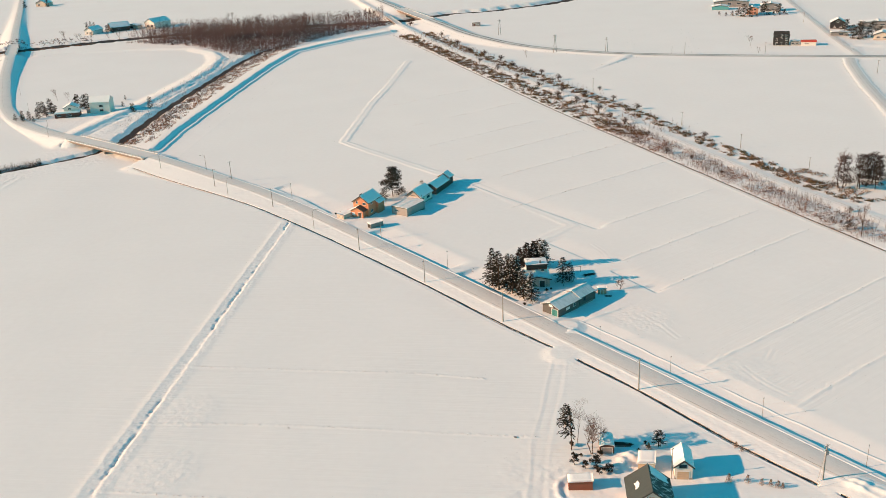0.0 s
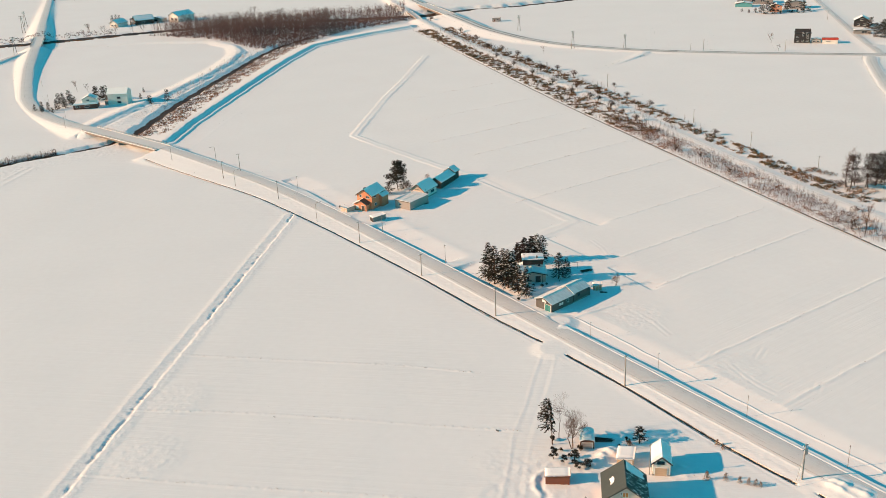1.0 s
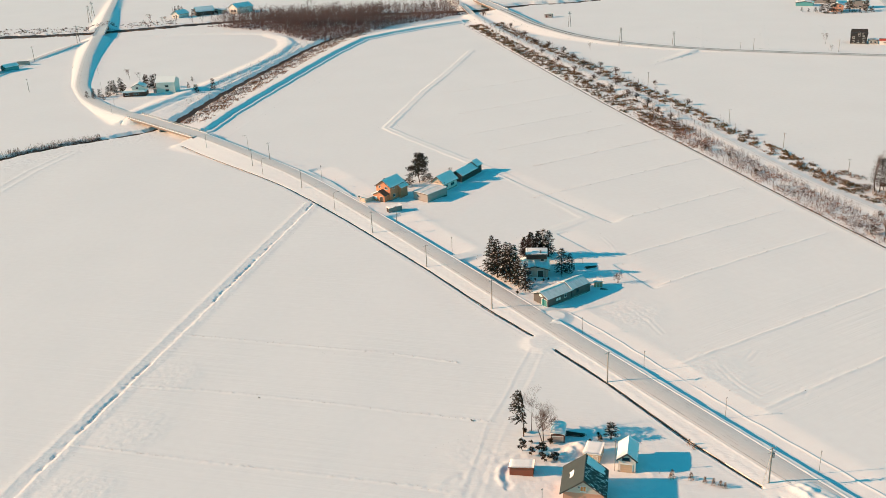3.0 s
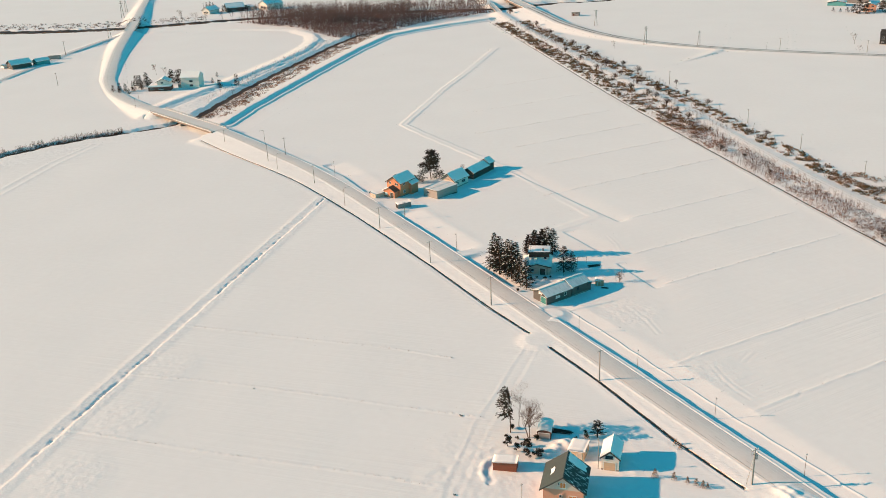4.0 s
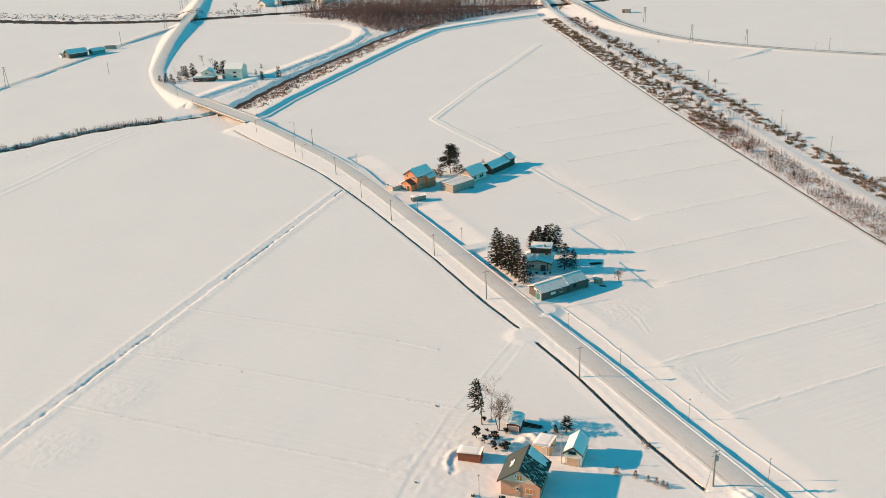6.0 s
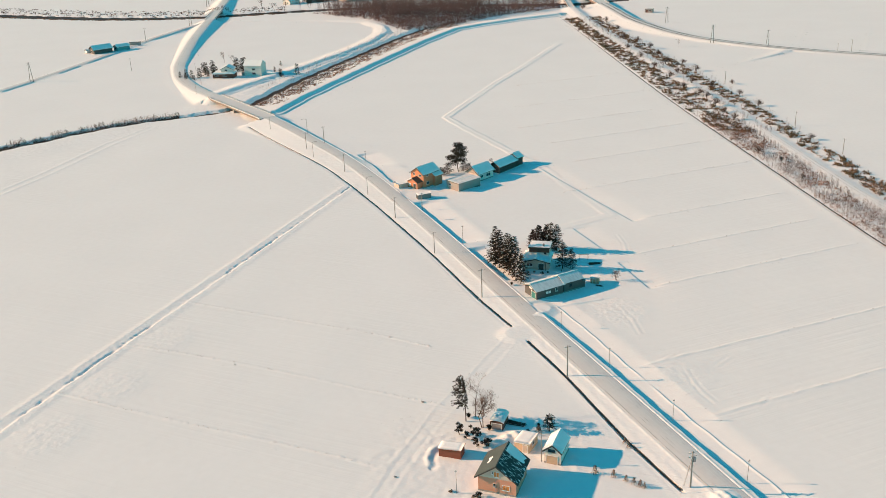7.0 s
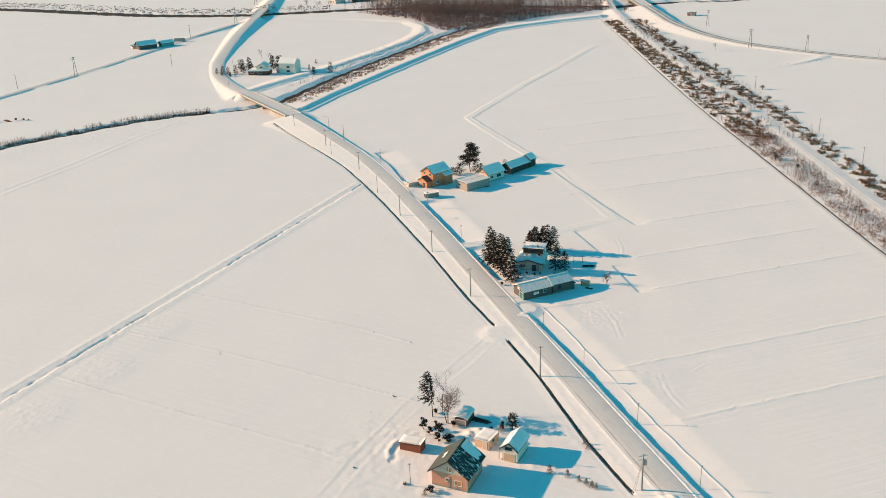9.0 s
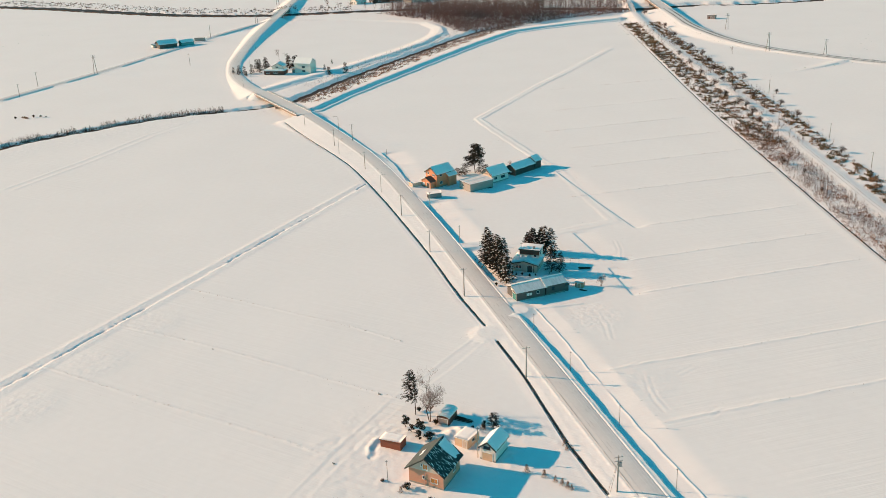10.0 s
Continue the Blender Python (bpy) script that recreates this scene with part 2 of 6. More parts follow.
LEVEE_LEFT = [(-196, 452, 1.3), (-189, 490, 1.3), (-181, 523, 1.3), (-176, 556, 1.3), (-171, 592, 1.3), (-168, 630, 1.3), (-171, 676, 1.3), (-182, 705, 1.2), (-206, 734, 1.0), (-244, 743, 0.8), (-282, 743, 0.7), (-330, 736, 0.7)]
RIVER = [(-40, 838, -1.1), (-72, 815, -1.1), (-100, 782, -1.1), (-126, 748, -1.1), (-144, 705, -1.1), (-152, 655, -1.1), (-156, 605, -1.1), (-160, 560, -1.1), (-164, 505, -1.1), (-165, 465, -1.1), (-165, 432, -1.1), (-172, 416, -1.1), (-186, 404, -1.1), (-203, 392, -1.1), (-216, 378, -1.1), (-226, 363, -1.1), (-234, 348, -1.1), (-243, 334, -1.1), (-250, 318, -1.1), (-254, 296, -1.1), (-262, 250, -1.1), (-280, 190, -1.1)]
RIVER_UP = [(-1100, 830, -0.9), (-735, 797, -0.9), (-646, 787, -0.9), (-558, 769, -0.9), (-480, 757, -0.9), (-417, 759, -0.9), (-374, 768, -0.9), (-340, 785, -0.9), (-300, 805, -0.9), (-240, 828, -0.9), (-170, 842, -0.9), (-100, 842, -0.9), (-40, 848, -0.9), (3, 888, -2.2), (36, 893, -2.6), (92, 924, -2.6), (130, 960, -2.6), (260, 1080, -2.6)]
CROSS_DITCH = [(-60.8, 305.5, 0), (-66.3, 245, 0), (-70.8, 197, 0), (-74.8, 155, 0), (-79, 110, 0), (-84, 60, 0)]
BLACK_0 = [(-141.5, 384, 0), (-120, 364.5, 0), (-93.5, 341.5, 0), (-77, 326, 0), (-59.5, 306, 0)]
BLACK_1 = [(-59.5, 306, 0), (-40, 282.5, 0), (-10, 244.5, 0), (9.8, 217.5, 0), (22.4, 202.2, 0)]
BLACK_2 = [(27.7, 195.3, 0), (39.5, 179.8, 0), (54.4, 157.4, 0), (65.9, 142.8, 0)]
BLACK_3 = [(69, 139.5, 0), (110, 83.5, 0), (190, -25, 0)]
BLUE = [
    [(-72.5, 349, 0), (-60, 334, 0), (-45, 312.5, 0)],
    [(-30.0, 291.4, 0), (-12.5, 268.5, 0), (-2.9, 255.6, 0)], [(-0.4, 252.2, 0), (16.4, 230.2, 0)],
    [(25.2, 217.5, 0), (48.8, 187, 0), (62.6, 167.7, 0), (79, 146, 0), (120, 91, 0), (200, -18, 0)]]
ROADSIDE_RIDGE = [(43, 223, 0), (40.4, 221.5, 0), (35, 218.2, 0), (31.9, 216.3, 0), (40.9, 204.7, 0), (51.2, 190.1, 0), (66.6, 168.7, 0), (69.3, 165.2, 0), (82.6, 148.1, 0), (129.6, 85.7, 0)]
FIELD_PATH = [(-29, 629, 0), (-38.5, 542, 0), (-44.5, 500, 0), (-52, 416.3, 0), (-38, 397.5, 0), (-12.5, 365, 0), (8.5, 340, 0), (20, 320, 0), (39, 290, 0), (27, 278, 0), (8, 257.5, 0)]
STEPS = [[(6.3, 340.9, 0), (30.1, 307.8, 0), (47.3, 285.1, 0)], [(28.6, 275.6, 0), (41.8, 256.4, 0)], [(45.2, 249.9, 0), (55.6, 232.2, 0)]]
RAIL_EDGE = [(-46, 757, 0), (5, 604, 0), (53.5, 458, 0), (86, 371, 0), (114.2, 294, 0), (129.7, 255.2, 0), (160, 170, 0)]
CART = [(24, 198, 0), (19.5, 177, 0), (15.3, 160, 0), (12.6, 140, 0), (11, 120, 0), (8, 80, 0)]
AX = Vector((0.593, -0.805, 0))   # along the straight road and the paddy grid
AY = Vector((0.805, 0.593, 0))
BALKS = [(-94.5, 158, 330), (-118.7, 157, 330), (-155.0, 183, 256), (-177.2, 190, 262), (-202.6, 208, 270), (-238.6, 198, 290), (-271.0, 222, 295), (-300.0, 226, 298), (-330.0, 225, 300), (-368.0, 245, 318), (-415.0, 265, 340)]
MINOR = [
    [(141, 726, 0), (125.4, 625, 0)], [(182, 713, 0), (164.4, 613, 0)], [(221, 700, 0), (203.3, 602, 0)],
    [(113, 597, 0), (99.3, 580, 0), (76, 551, 0)], [(-498.6, 552, 0), (-512, 615, 0), (-527.6, 692, 0)], [(-266, 890, 0), (-228, 939, 0), (-215, 1024, 0)],
    [(-194.5, 262, 0), (-192, 305, 0), (-193, 350, 0), (-190, 380, 0)], [(-199, 262, 0), (-196.5, 305, 0), (-197.5, 350, 0), (-194, 380, 0)],
    [(-128, 389, 0), (-122.5, 472, 0), (-116, 520, 0), (-111, 566, 0), (-106, 620, 0), (-100, 668, 0)],
    [(74, 541, 0), (102.5, 447, 0), (125, 387, 0), (140, 340, 0)], [(75.5, 541, 0), (104, 447, 0), (126.5, 387, 0), (141.5, 340, 0)]]
LANE_STRIPS = [[(-334.5, 398, 0), (-335, 436, 0)], [(-335.5, 450, 0), (-336, 478, 0)], [(-337, 505, 0), (-339.5, 530, 0)], [(-340.5, 540, 0), (-344, 584, 0)], [(-349, 640, 0), (-348, 680, 0)]]
ARCS = [[(65.2, 188.4, 0), (67, 182.7, 0), (68.9, 178.7, 0), (71.6, 174.8, 0)], [(66.5, 188.9, 0), (68.3, 183.5, 0), (70.1, 179.8, 0), (72.8, 176, 0)],
        [(48, 217.6, 0), (51.3, 211.6, 0), (53.9, 204.3, 0)], [(49.2, 218.8, 0), (52.5, 212.8, 0), (55.1, 205.3, 0)], [(42.3, 271.7, 0), (44.8, 264.9, 0), (46, 258, 0)], [(43.6, 272, 0), (46.2, 265.1, 0), (47.4, 258, 0)],
        [(60, 193, 0), (62, 195.5, 0)], [(61.5, 192.6, 0), (63.5, 195, 0)], [(72, 192, 0), (75, 197, 0)], [(73.5, 191.6, 0), (76.5, 196.4, 0)], [(80, 176, 0), (82, 180, 0)], [(81.5, 175.4, 0), (83.5, 179.4, 0)], [(88, 182, 0), (90, 186, 0)]]
STRAW = [[(-73, 174.3, 0), (-53, 172.9, 0), (-28, 169.6, 0), (-7.5, 166, 0), (15, 162.6, 0)], [(-75.6, 150.2, 0), (-41, 144.8, 0), (-1.5, 140, 0), (7.4, 138.2, 0)], [(-66.8, 200, 0), (-28, 194.3, 0), (-11.6, 192.2, 0), (4.6, 188, 0)]]


def near_line(X, Y, line, reach):
    """For points within reach of a line: their index, distance, side (left +), the line's height there and the way along it."""
    out_d = np.full(X.shape, 1e9)
    out_s = np.zeros(X.shape)
    out_z = np.zeros(X.shape)
    out_l = np.zeros(X.shape)
    run = 0.0
    lx, ly = [p[0] for p in line], [p[1] for p in line]
    near = np.nonzero((X > min(lx) - reach) & (X < max(lx) + reach) & (Y > min(ly) - reach) & (Y < max(ly) + reach))[0]
    nx, ny = X[near], Y[near]
    for (x0, y0, z0), (x1, y1, z1) in zip(line, line[1:]):
        seg = math.hypot(x1 - x0, y1 - y0)
        pick = near[(nx > min(x0, x1) - reach) & (nx < max(x0, x1) + reach) & (ny > min(y0, y1) - reach) & (ny < max(y0, y1) + reach)]
        if len(pick):
            px, py = X[pick], Y[pick]
            dx, dy = (x1 - x0) / seg, (y1 - y0) / seg
            t = np.clip(((px - x0) * dx + (py - y0) * dy) / seg, 0, 1)
            ex, ey = px - (x0 + t * seg * dx), py - (y0 + t * seg * dy)
            d = np.hypot(ex, ey)
            side = np.sign(dx * (py - y0) - dy * (px - x0))
            ok = d < out_d[pick]
            q = pick[ok]
            out_d[q], out_s[q], out_z[q], out_l[q] = d[ok], side[ok], z0 + t[ok] * (z1 - z0), run + t[ok] * seg
        run += seg
    i = np.nonzero(out_d < reach)[0]
    return i, out_d[i], out_s[i], out_z[i], out_l[i]


def run_of(line):
    return sum(math.hypot(b[0] - a[0], b[1] - a[1]) for a, b in zip(line, line[1:]))


def wave(X, Y, seed, size, octaves=2):
    """Smooth uneven relief, about -1 to 1, from a sum of tilted waves."""
    r = np.random.RandomState(seed)
    total = np.zeros(X.shape)
    for o in range(octaves):
        for k in range(5):
            a = r.uniform(0, math.tau)
            f = math.tau / (size / 1.9 ** o) * r.uniform(0.7, 1.4)
            total += np.sin((X * math.cos(a) + Y * math.sin(a)) * f + r.uniform(0, 6.3) + 1.3 * np.sin((X * math.sin(a) - Y * math.cos(a)) * f * 0.6 + r.uniform(0, 6.3))) / 5 / 1.7 ** o
    return total


def land(X, Y):
    """The height of the snow."""
    X, Y = np.asarray(X, float), np.asarray(Y, float)
    h = 0.05 * wave(X, Y, 3, 60.0) + 0.012 * wave(X, Y, 4, 7.0)

    def raise_to(line, half, slope, drop=0.0, reach=24.0, soft=0.5):
        i, d, s, z, l = near_line(X, Y, line, reach)
        t = z - drop - np.maximum(d - half, 0) * np.clip(slope + 0.10 * (z - 0.6), slope, 0.65)
        h[i] = np.where(t > h[i], t, h[i])

    def cut_to(line, half, slope, reach=24.0, rough=0.5):
        i, d, s, z, l = near_line(X, Y, line, reach)
        w = half + rough * np.sin(l * 0.31) + rough * 0.6 * np.sin(l * 0.83 + 1)
        t = z - 0.4 + np.maximum(d - w, 0) * (np.where(s > 0, slope[0], slope[1]) if isinstance(slope, tuple) else slope)
        h[i] = np.where(t < h[i], t, h[i])

    # levees: a crest, a steep shaded flank and a low bench at its foot
    i, d, s, z, l = near_line(X, Y, LEVEE_RIGHT, 16)
    d = d + 0.22 * np.sin(l * 0.21) + 0.14 * np.sin(l * 0.63 + 1)
    flank = np.maximum(z - np.maximum(d - 1.2, 0) * 0.55, np.where(d < 5.9, 0.5 + 0.05 * np.sin(d * 5.2), 0.5 - (d - 5.9) * 0.9))
    h[i] = np.maximum(h[i], np.where(s < 0, flank, z - np.maximum(d - 1.2, 0) * 0.10))
    i, d, s, z, l = near_line(X, Y, LEVEE_LEFT, 16)
    d = d + 0.5 * np.sin(l * 0.13) + 0.3 * np.sin(l * 0.41 + 2)
    h[i] = np.maximum(h[i], np.where(s < 0, z - np.maximum(d - 1.3, 0) * (0.30 + 0.04 * wave(X[i], Y[i], 33, 11.0)), z - np.maximum(d - 1.2, 0) * 0.17))
    i, d, s, z, l = near_line(X, Y, LEVEE_LEFT[:7], 24)
    h[i] += np.where(s < 0, 0.16, 0.0) * np.clip((d - 3.0) / 3, 0, 1) * np.clip((22 - d) / 3, 0, 1) * np.sin(1.35 * d + 0.9 * np.sin(l * 0.06) + 0.5 * np.sin(l * 0.21))
    # hummocky flood plain between the levees
    i, d, s, z, l = near_line(X, Y, RIVER, 26)
    h[i] += np.where(h[i] < 1.2, (0.2 * wave(X[i], Y[i], 9, 14.0) + 0.10 * wave(X[i], Y[i], 10, 5.0)) * np.clip((26 - d) / 10, 0, 1) * (l < 440), 0)
    i, d, s, z, l = near_line(X, Y, ROAD_A, 60)
    bank = np.maximum(d - 1.7, 0) * np.clip(0.075 + 0.06 * (z - 0.6), 0.075, 0.18)
    t = z - 0.04 - np.where(s > 0, bank, np.maximum(d - 4.0, 0) * np.clip(0.035 + 1.5 * (z - 0.56), 0.035, 0.6))
    h[i] = np.maximum(h[i], np.where(l > run_of(ROAD_A) - 0.01, t - 1.2 * np.maximum(d - 2.0, 0), t))
    for line in (ROAD_B, ROAD_C):
        i, d, s, z, l = near_line(X, Y, line, 50)
        lit = np.minimum(np.maximum(d - 3.4, 0), 2.0) * 0.2 + np.maximum(d - 5.4, 0) * 0.34
        ends = (l < 0.01) | (l > run_of(line) - 0.01)
        h[i] = np.maximum(h[i], z - 0.06 - np.where(ends, 0.6 * np.maximum(d - 4.2, 0), np.where(s > 0, lit, np.maximum(d - 3.6, 0) * 0.44)))
    for line in (HIGHWAY_A, HIGHWAY_B[::-1]):
        i, d, s, z, l = near_line(X, Y, line, 34)
        h[i] = np.maximum(h[i], z - 0.06 - np.maximum(d - 4.8, 0) * np.where(s > 0, 0.5, 0.2))
    cut_to(RIVER[:11], 1.7, (0.75, 0.3))
    cut_to(RIVER[10:], 2.2, (1.6, 0.42))
    cut_to(RIVER_UP, 9.0, 0.5, 30.0, 1.5)
    raise_to([(121, 614, 0.6), (113, 600, 0.75), (104, 588, 0.35), (90, 570, 0.0)], 2.2, 0.4)
    raise_to(RAIL_A, 2.8, 0.14, 0.05)
    raise_to(RAIL_B, 2.8, 0.5, 0.05)
    for line in (SIDE_SOUTH, SIDE_NORTH, LANE):
        raise_to(line, 2.9, 0.2, 0.05)
    # ploughed snow along the roads
    for line, off, hh in ((ROAD_B, 4.2, 0.1), (ROAD_C, 4.4, 0.1), (HIGHWAY_A, 5.4, 0.1), (HIGHWAY_B, 5.4, 0.1), (SIDE_SOUTH, 3.5, 0.1), (SIDE_NORTH, 3.5, 0.1), (LANE, 3.4, 0.1)):
        i, d, s, z, l = near_line(X, Y, line, 12)
        h[i] += hh * np.exp(-((d - off - 0.25 * np.sin(l * 0.23)) / 0.5) ** 2) * (0.8 + 0.25 * np.sin(l * 0.6) + 0.2 * np.sin(l * 1.7 + 2))
    # lumps on the ploughed and wind-carved banks
    for line, reach, hh in ((HIGHWAY_A, 16, 0.12), (ROAD_B, 9, 0.04), (ROAD_C, 10, 0.08), (RIVER, 22, 0.06), (RIVER_UP, 30, 0.14), (LEVEE_LEFT, 9, 0.03), (SIDE_SOUTH, 6, 0.02), (RAIL_A, 18, 0.05), (LANE, 7, 0.04)):
        i, d, s, z, l = near_line(X, Y, line, reach)
        h[i] += hh * np.clip((reach - d) / 2, 0, 1) * np.clip((d - 4.0) / 1.0, 0, 1) * wave(X[i], Y[i], 15, 3.4, 3) * np.clip(0.6 + 0.8 * wave(X[i], Y[i], 16, 17.0), 0.1, 1.3)
    # snow-laden hummocks of undergrowth on both sides of the old railway
    i, d, s, z, l = near_line(X, Y, RAIL_A, 20)
    wild = np.clip((Y[i] - 395) / 30, 0, 1) * np.where(s > 0, np.clip((19 - d) / 2, 0, 1), np.clip((14.5 - d) / 2, 0, 1)) + 0.5 * np.clip((425 - Y[i]) / 20, 0, 1) * np.where(s < 0, np.clip((13 - d) / 2, 0, 1), 0)
    h[i] += 0.55 * wild * np.clip((d - 4.2) / 1.2, 0, 1) * np.clip(wave(X[i], Y[i], 31, 4.2, 2) + 0.1, 0, 1)
    # the wide rough bank between the road and the black ditch, and the low lip on the other side
    i, d, s, z, l = near_line(X, Y, ROAD_A, 9)
    rough = wave(X[i], Y[i], 12, 2.6, 3)
    h[i] += np.where(s > 0, 0.018, 0.010) * np.clip((6.5 - d) / 1.5, 0, 1) * np.clip((d - 1.8) / 0.6, 0, 1) * rough
    h[i] += np.where(s > 0, 0.07 * np.exp(-((d - 2.1) / 0.35) ** 2), 0.10 * np.exp(-((d - 3.75) / 0.3) ** 2)) * (1 + 0.5 * rough)
    for line in (BLACK_0, BLACK_1, BLACK_2, BLACK_3):
        i, d, s, z, l = near_line(X, Y, line, 4)
        h[i] -= 0.36 * np.clip((0.36 - d) / 0.2, 0, 1)
        h[i] += 0.03 * np.exp(-((d - 1.8) / 0.7) ** 2)
    for line in BLUE:
        i, d, s, z, l = near_line(X, Y, line, 10)
        on = np.clip(l / 1.5, 0, 1) * np.clip((run_of(line) - l) / 1.5, 0, 1)
        h[i] -= on * ({0: 0.6, 3: 0.76}.get(BLUE.index(line), 0.95) + 0.06 * np.sin(l * 0.5)) * np.clip((np.where(s > 0, 9.0, 1.1) - d + 0.07 * np.sin(l * 0.9)) / np.where(s > 0, 7.8, 0.7), 0, 1)
    i, d, s, z, l = near_line(X, Y, RAIL_EDGE, 4)
    h[i] += 0.03 * np.exp(-((d - 1.6) / 0.8) ** 2) - 0.10 * np.clip((0.8 - d) / 0.5, 0, 1)
    # the field ditch, half drifted over
    i, d, s, z, l = near_line(X, Y, CROSS_DITCH, 9)
    x = s * d + 0.12 * np.sin(l * 0.5) + 0.07 * np.sin(l * 1.7)
    rough = wave(X[i], Y[i], 21, 1.5, 3)
    h[i] -= (0.13 + 0.02 * rough) * np.clip((x + 2.4) / 2.2, 0, 1) * np.clip((1.0 - x) / 0.35, 0, 1)
    pocket = np.clip(0.25 + np.sin(l * 0.083 + 2.4) + 0.6 * np.sin(l * 0.31 + 1) + 0.5 * np.sin(l * 1.3), 0, 1)
    h[i] -= 0.34 * pocket * np.clip((0.72 - x + 0.2 * rough) / 0.4, 0, 1) * np.clip((x + 0.15 + 0.35 * rough) / 0.3, 0, 1)
    h[i] += 0.035 * (1 + 0.7 * rough) * np.exp(-((x - 1.25) / 0.3) ** 2) + 0.03 * np.exp(-((x + 2.6) / 0.35) ** 2)
    for line in STEPS:
        i, d, s, z, l = near_line(X, Y, line, 7)
        on = np.clip(l / 1.0, 0, 1) * np.clip((run_of(line) - l) / 1.0, 0, 1)
        h[i] -= on * 0.26 * np.clip((np.where(s > 0, 6.9, 0.6) - d) / np.where(s > 0, 6.6, 0.5), 0, 1)
    i, d, s, z, l = near_line(X, Y, FIELD_PATH, 8)
    h[i] += (0.21 + 0.02 * wave(X[i], Y[i], 22, 2.2)) * np.clip((2.5 - d + 0.2 * np.sin(l * 0.4)) / 0.9, 0, 1) * np.clip(0.85 + 0.3 * np.sin(l * 0.07), 0, 1) * np.clip((Y[i] - 285) / 110, 0.4, 1) * np.clip(1.05 - 0.35 * np.exp(-(d / 0.6) ** 2), 0, 1)
    i, d, s, z, l = near_line(X, Y, ROADSIDE_RIDGE, 8)
    x = s * d + 0.08 * np.sin(l * 0.7)
    gap = np.clip(4 * np.abs(np.sin(l * 0.045 + 0.6)), 0, 1)
    h[i] += gap * (0.09 * np.exp(-(x / 0.3) ** 2) - 0.10 * np.clip((x - 0.1) / 0.35, 0, 1) * np.clip((7.8 - x) / 7.0, 0, 1))
    i, d, s, z, l = near_line(X, Y, CART, 6)
    h[i] += np.where(s > 0, 0.028, 0.036) * np.exp(-((d - 2.0 + 0.15 * np.sin(l * 0.3)) / 0.28) ** 2) - 0.015 * np.clip((1.9 - d) / 0.5, 0, 1) + 0.008 * np.sin(d * 5.0) * np.clip(2.6 - d, 0, 1)
    for k, line in enumerate(MINOR):
        i, d, s, z, l = near_line(X, Y, line, 5)
        h[i] += (0.03 if k >= 8 else 0.09 if k >= 6 else 0.05) * np.exp(-(d / (0.6 if k >= 9 else 0.8)) ** 2)
    i, d, s, z, l = near_line(X, Y, [(19.4, 148.6, 0), (17.7, 147.4, 0), (16.9, 145.2, 0), (17.0, 142.8, 0), (17.8, 141.0, 0)], 5)
    h[i] += 0.24 * np.exp(-(d / 0.5) ** 2) * (0.85 + 0.2 * np.sin(l * 2.1)) - np.where(s > 0, 0.2, 0.0) * np.exp(-((d - 1.3) / 0.6) ** 2)
    for line in LANE_STRIPS:
        i, d, s, z, l = near_line(X, Y, line, 6)
        h[i] -= 0.45 * np.clip((1.4 - d) / 0.9, 0, 1)
    for line in ARCS:
        i, d, s, z, l = near_line(X, Y, line, 3)
        h[i] += 0.018 * np.exp(-((d - 0.6) / 0.3) ** 2) - 0.024 * np.exp(-(d / 0.35) ** 2)
    for line in STRAW:
        i, d, s, z, l = near_line(X, Y, line, 3)
        rough = wave(X[i], Y[i], 23, 1.7, 2)
        h[i] += np.clip(0.075 + 0.1 * rough, 0, 0.24) * np.exp(-((s * d - 0.2 * rough) / 0.35) ** 2) - 0.02 * np.exp(-((s * d + 0.7) / 0.4) ** 2)
    U, V = X * AX.x + Y * AX.y, X * AY.x + Y * AY.y
    for u, v0, v1 in BALKS:
        on = np.clip((V - v0) / 4, 0, 1) * np.clip((v1 - V) / 4, 0, 1)
        h += on * (0.13 * np.clip(0.8 + 0.45 * np.sin(V * 0.9 + u) * np.sin(V * 0.23 + u), 0.15, 1.2) * np.exp(-((U - u - 0.12 * np.sin(V * 0.4)) / 0.36) ** 2) + 0.07 * np.clip((U - u) / 3 + 1, 0, 1) * np.clip(1 - (U - u) / 9, 0, 1) * (U > u - 3))
    # drifts and trodden snow round the near farm and the field corners
    for cx, cy, r, size, hh in ((20, 140, 15, 4.5, 0.05), (12, 150, 9, 2.4, 0.02), (46, 150, 12, 3.0, 0.03), (-63, 156, 10, 2.2, 0.03), (-63, 178, 9, 2.2, 0.025), (-65, 134, 10, 2.4, 0.03), (47, 217, 9, 2.2, 0.035), (68, 188, 9, 2.6, 0.02), (30, 236, 14, 3.0, 0.03), (-24, 306, 16, 3.5, 0.03)):
        i = np.nonzero(np.hypot(X - cx, Y - cy) < r)[0]
        h[i] += hh * np.clip((r - np.hypot(X[i] - cx, Y[i] - cy)) / 3, 0, 1) * wave(X[i], Y[i], int(cx) + 200, size, 2)
    # flattened yards and swept drives round the farms
    for cx, cy, r, lev in ((36, 144, 9, 0.0), (-32, 300, 7, 0.2), (28, 214, 5, 0.25), (24.5, 198.5, 5.5, 0.35)):
        d = np.hypot(X - cx, Y - cy)
        k = np.clip((r - d) / 2.5, 0, 1)
        h = h * (1 - k) + lev * k
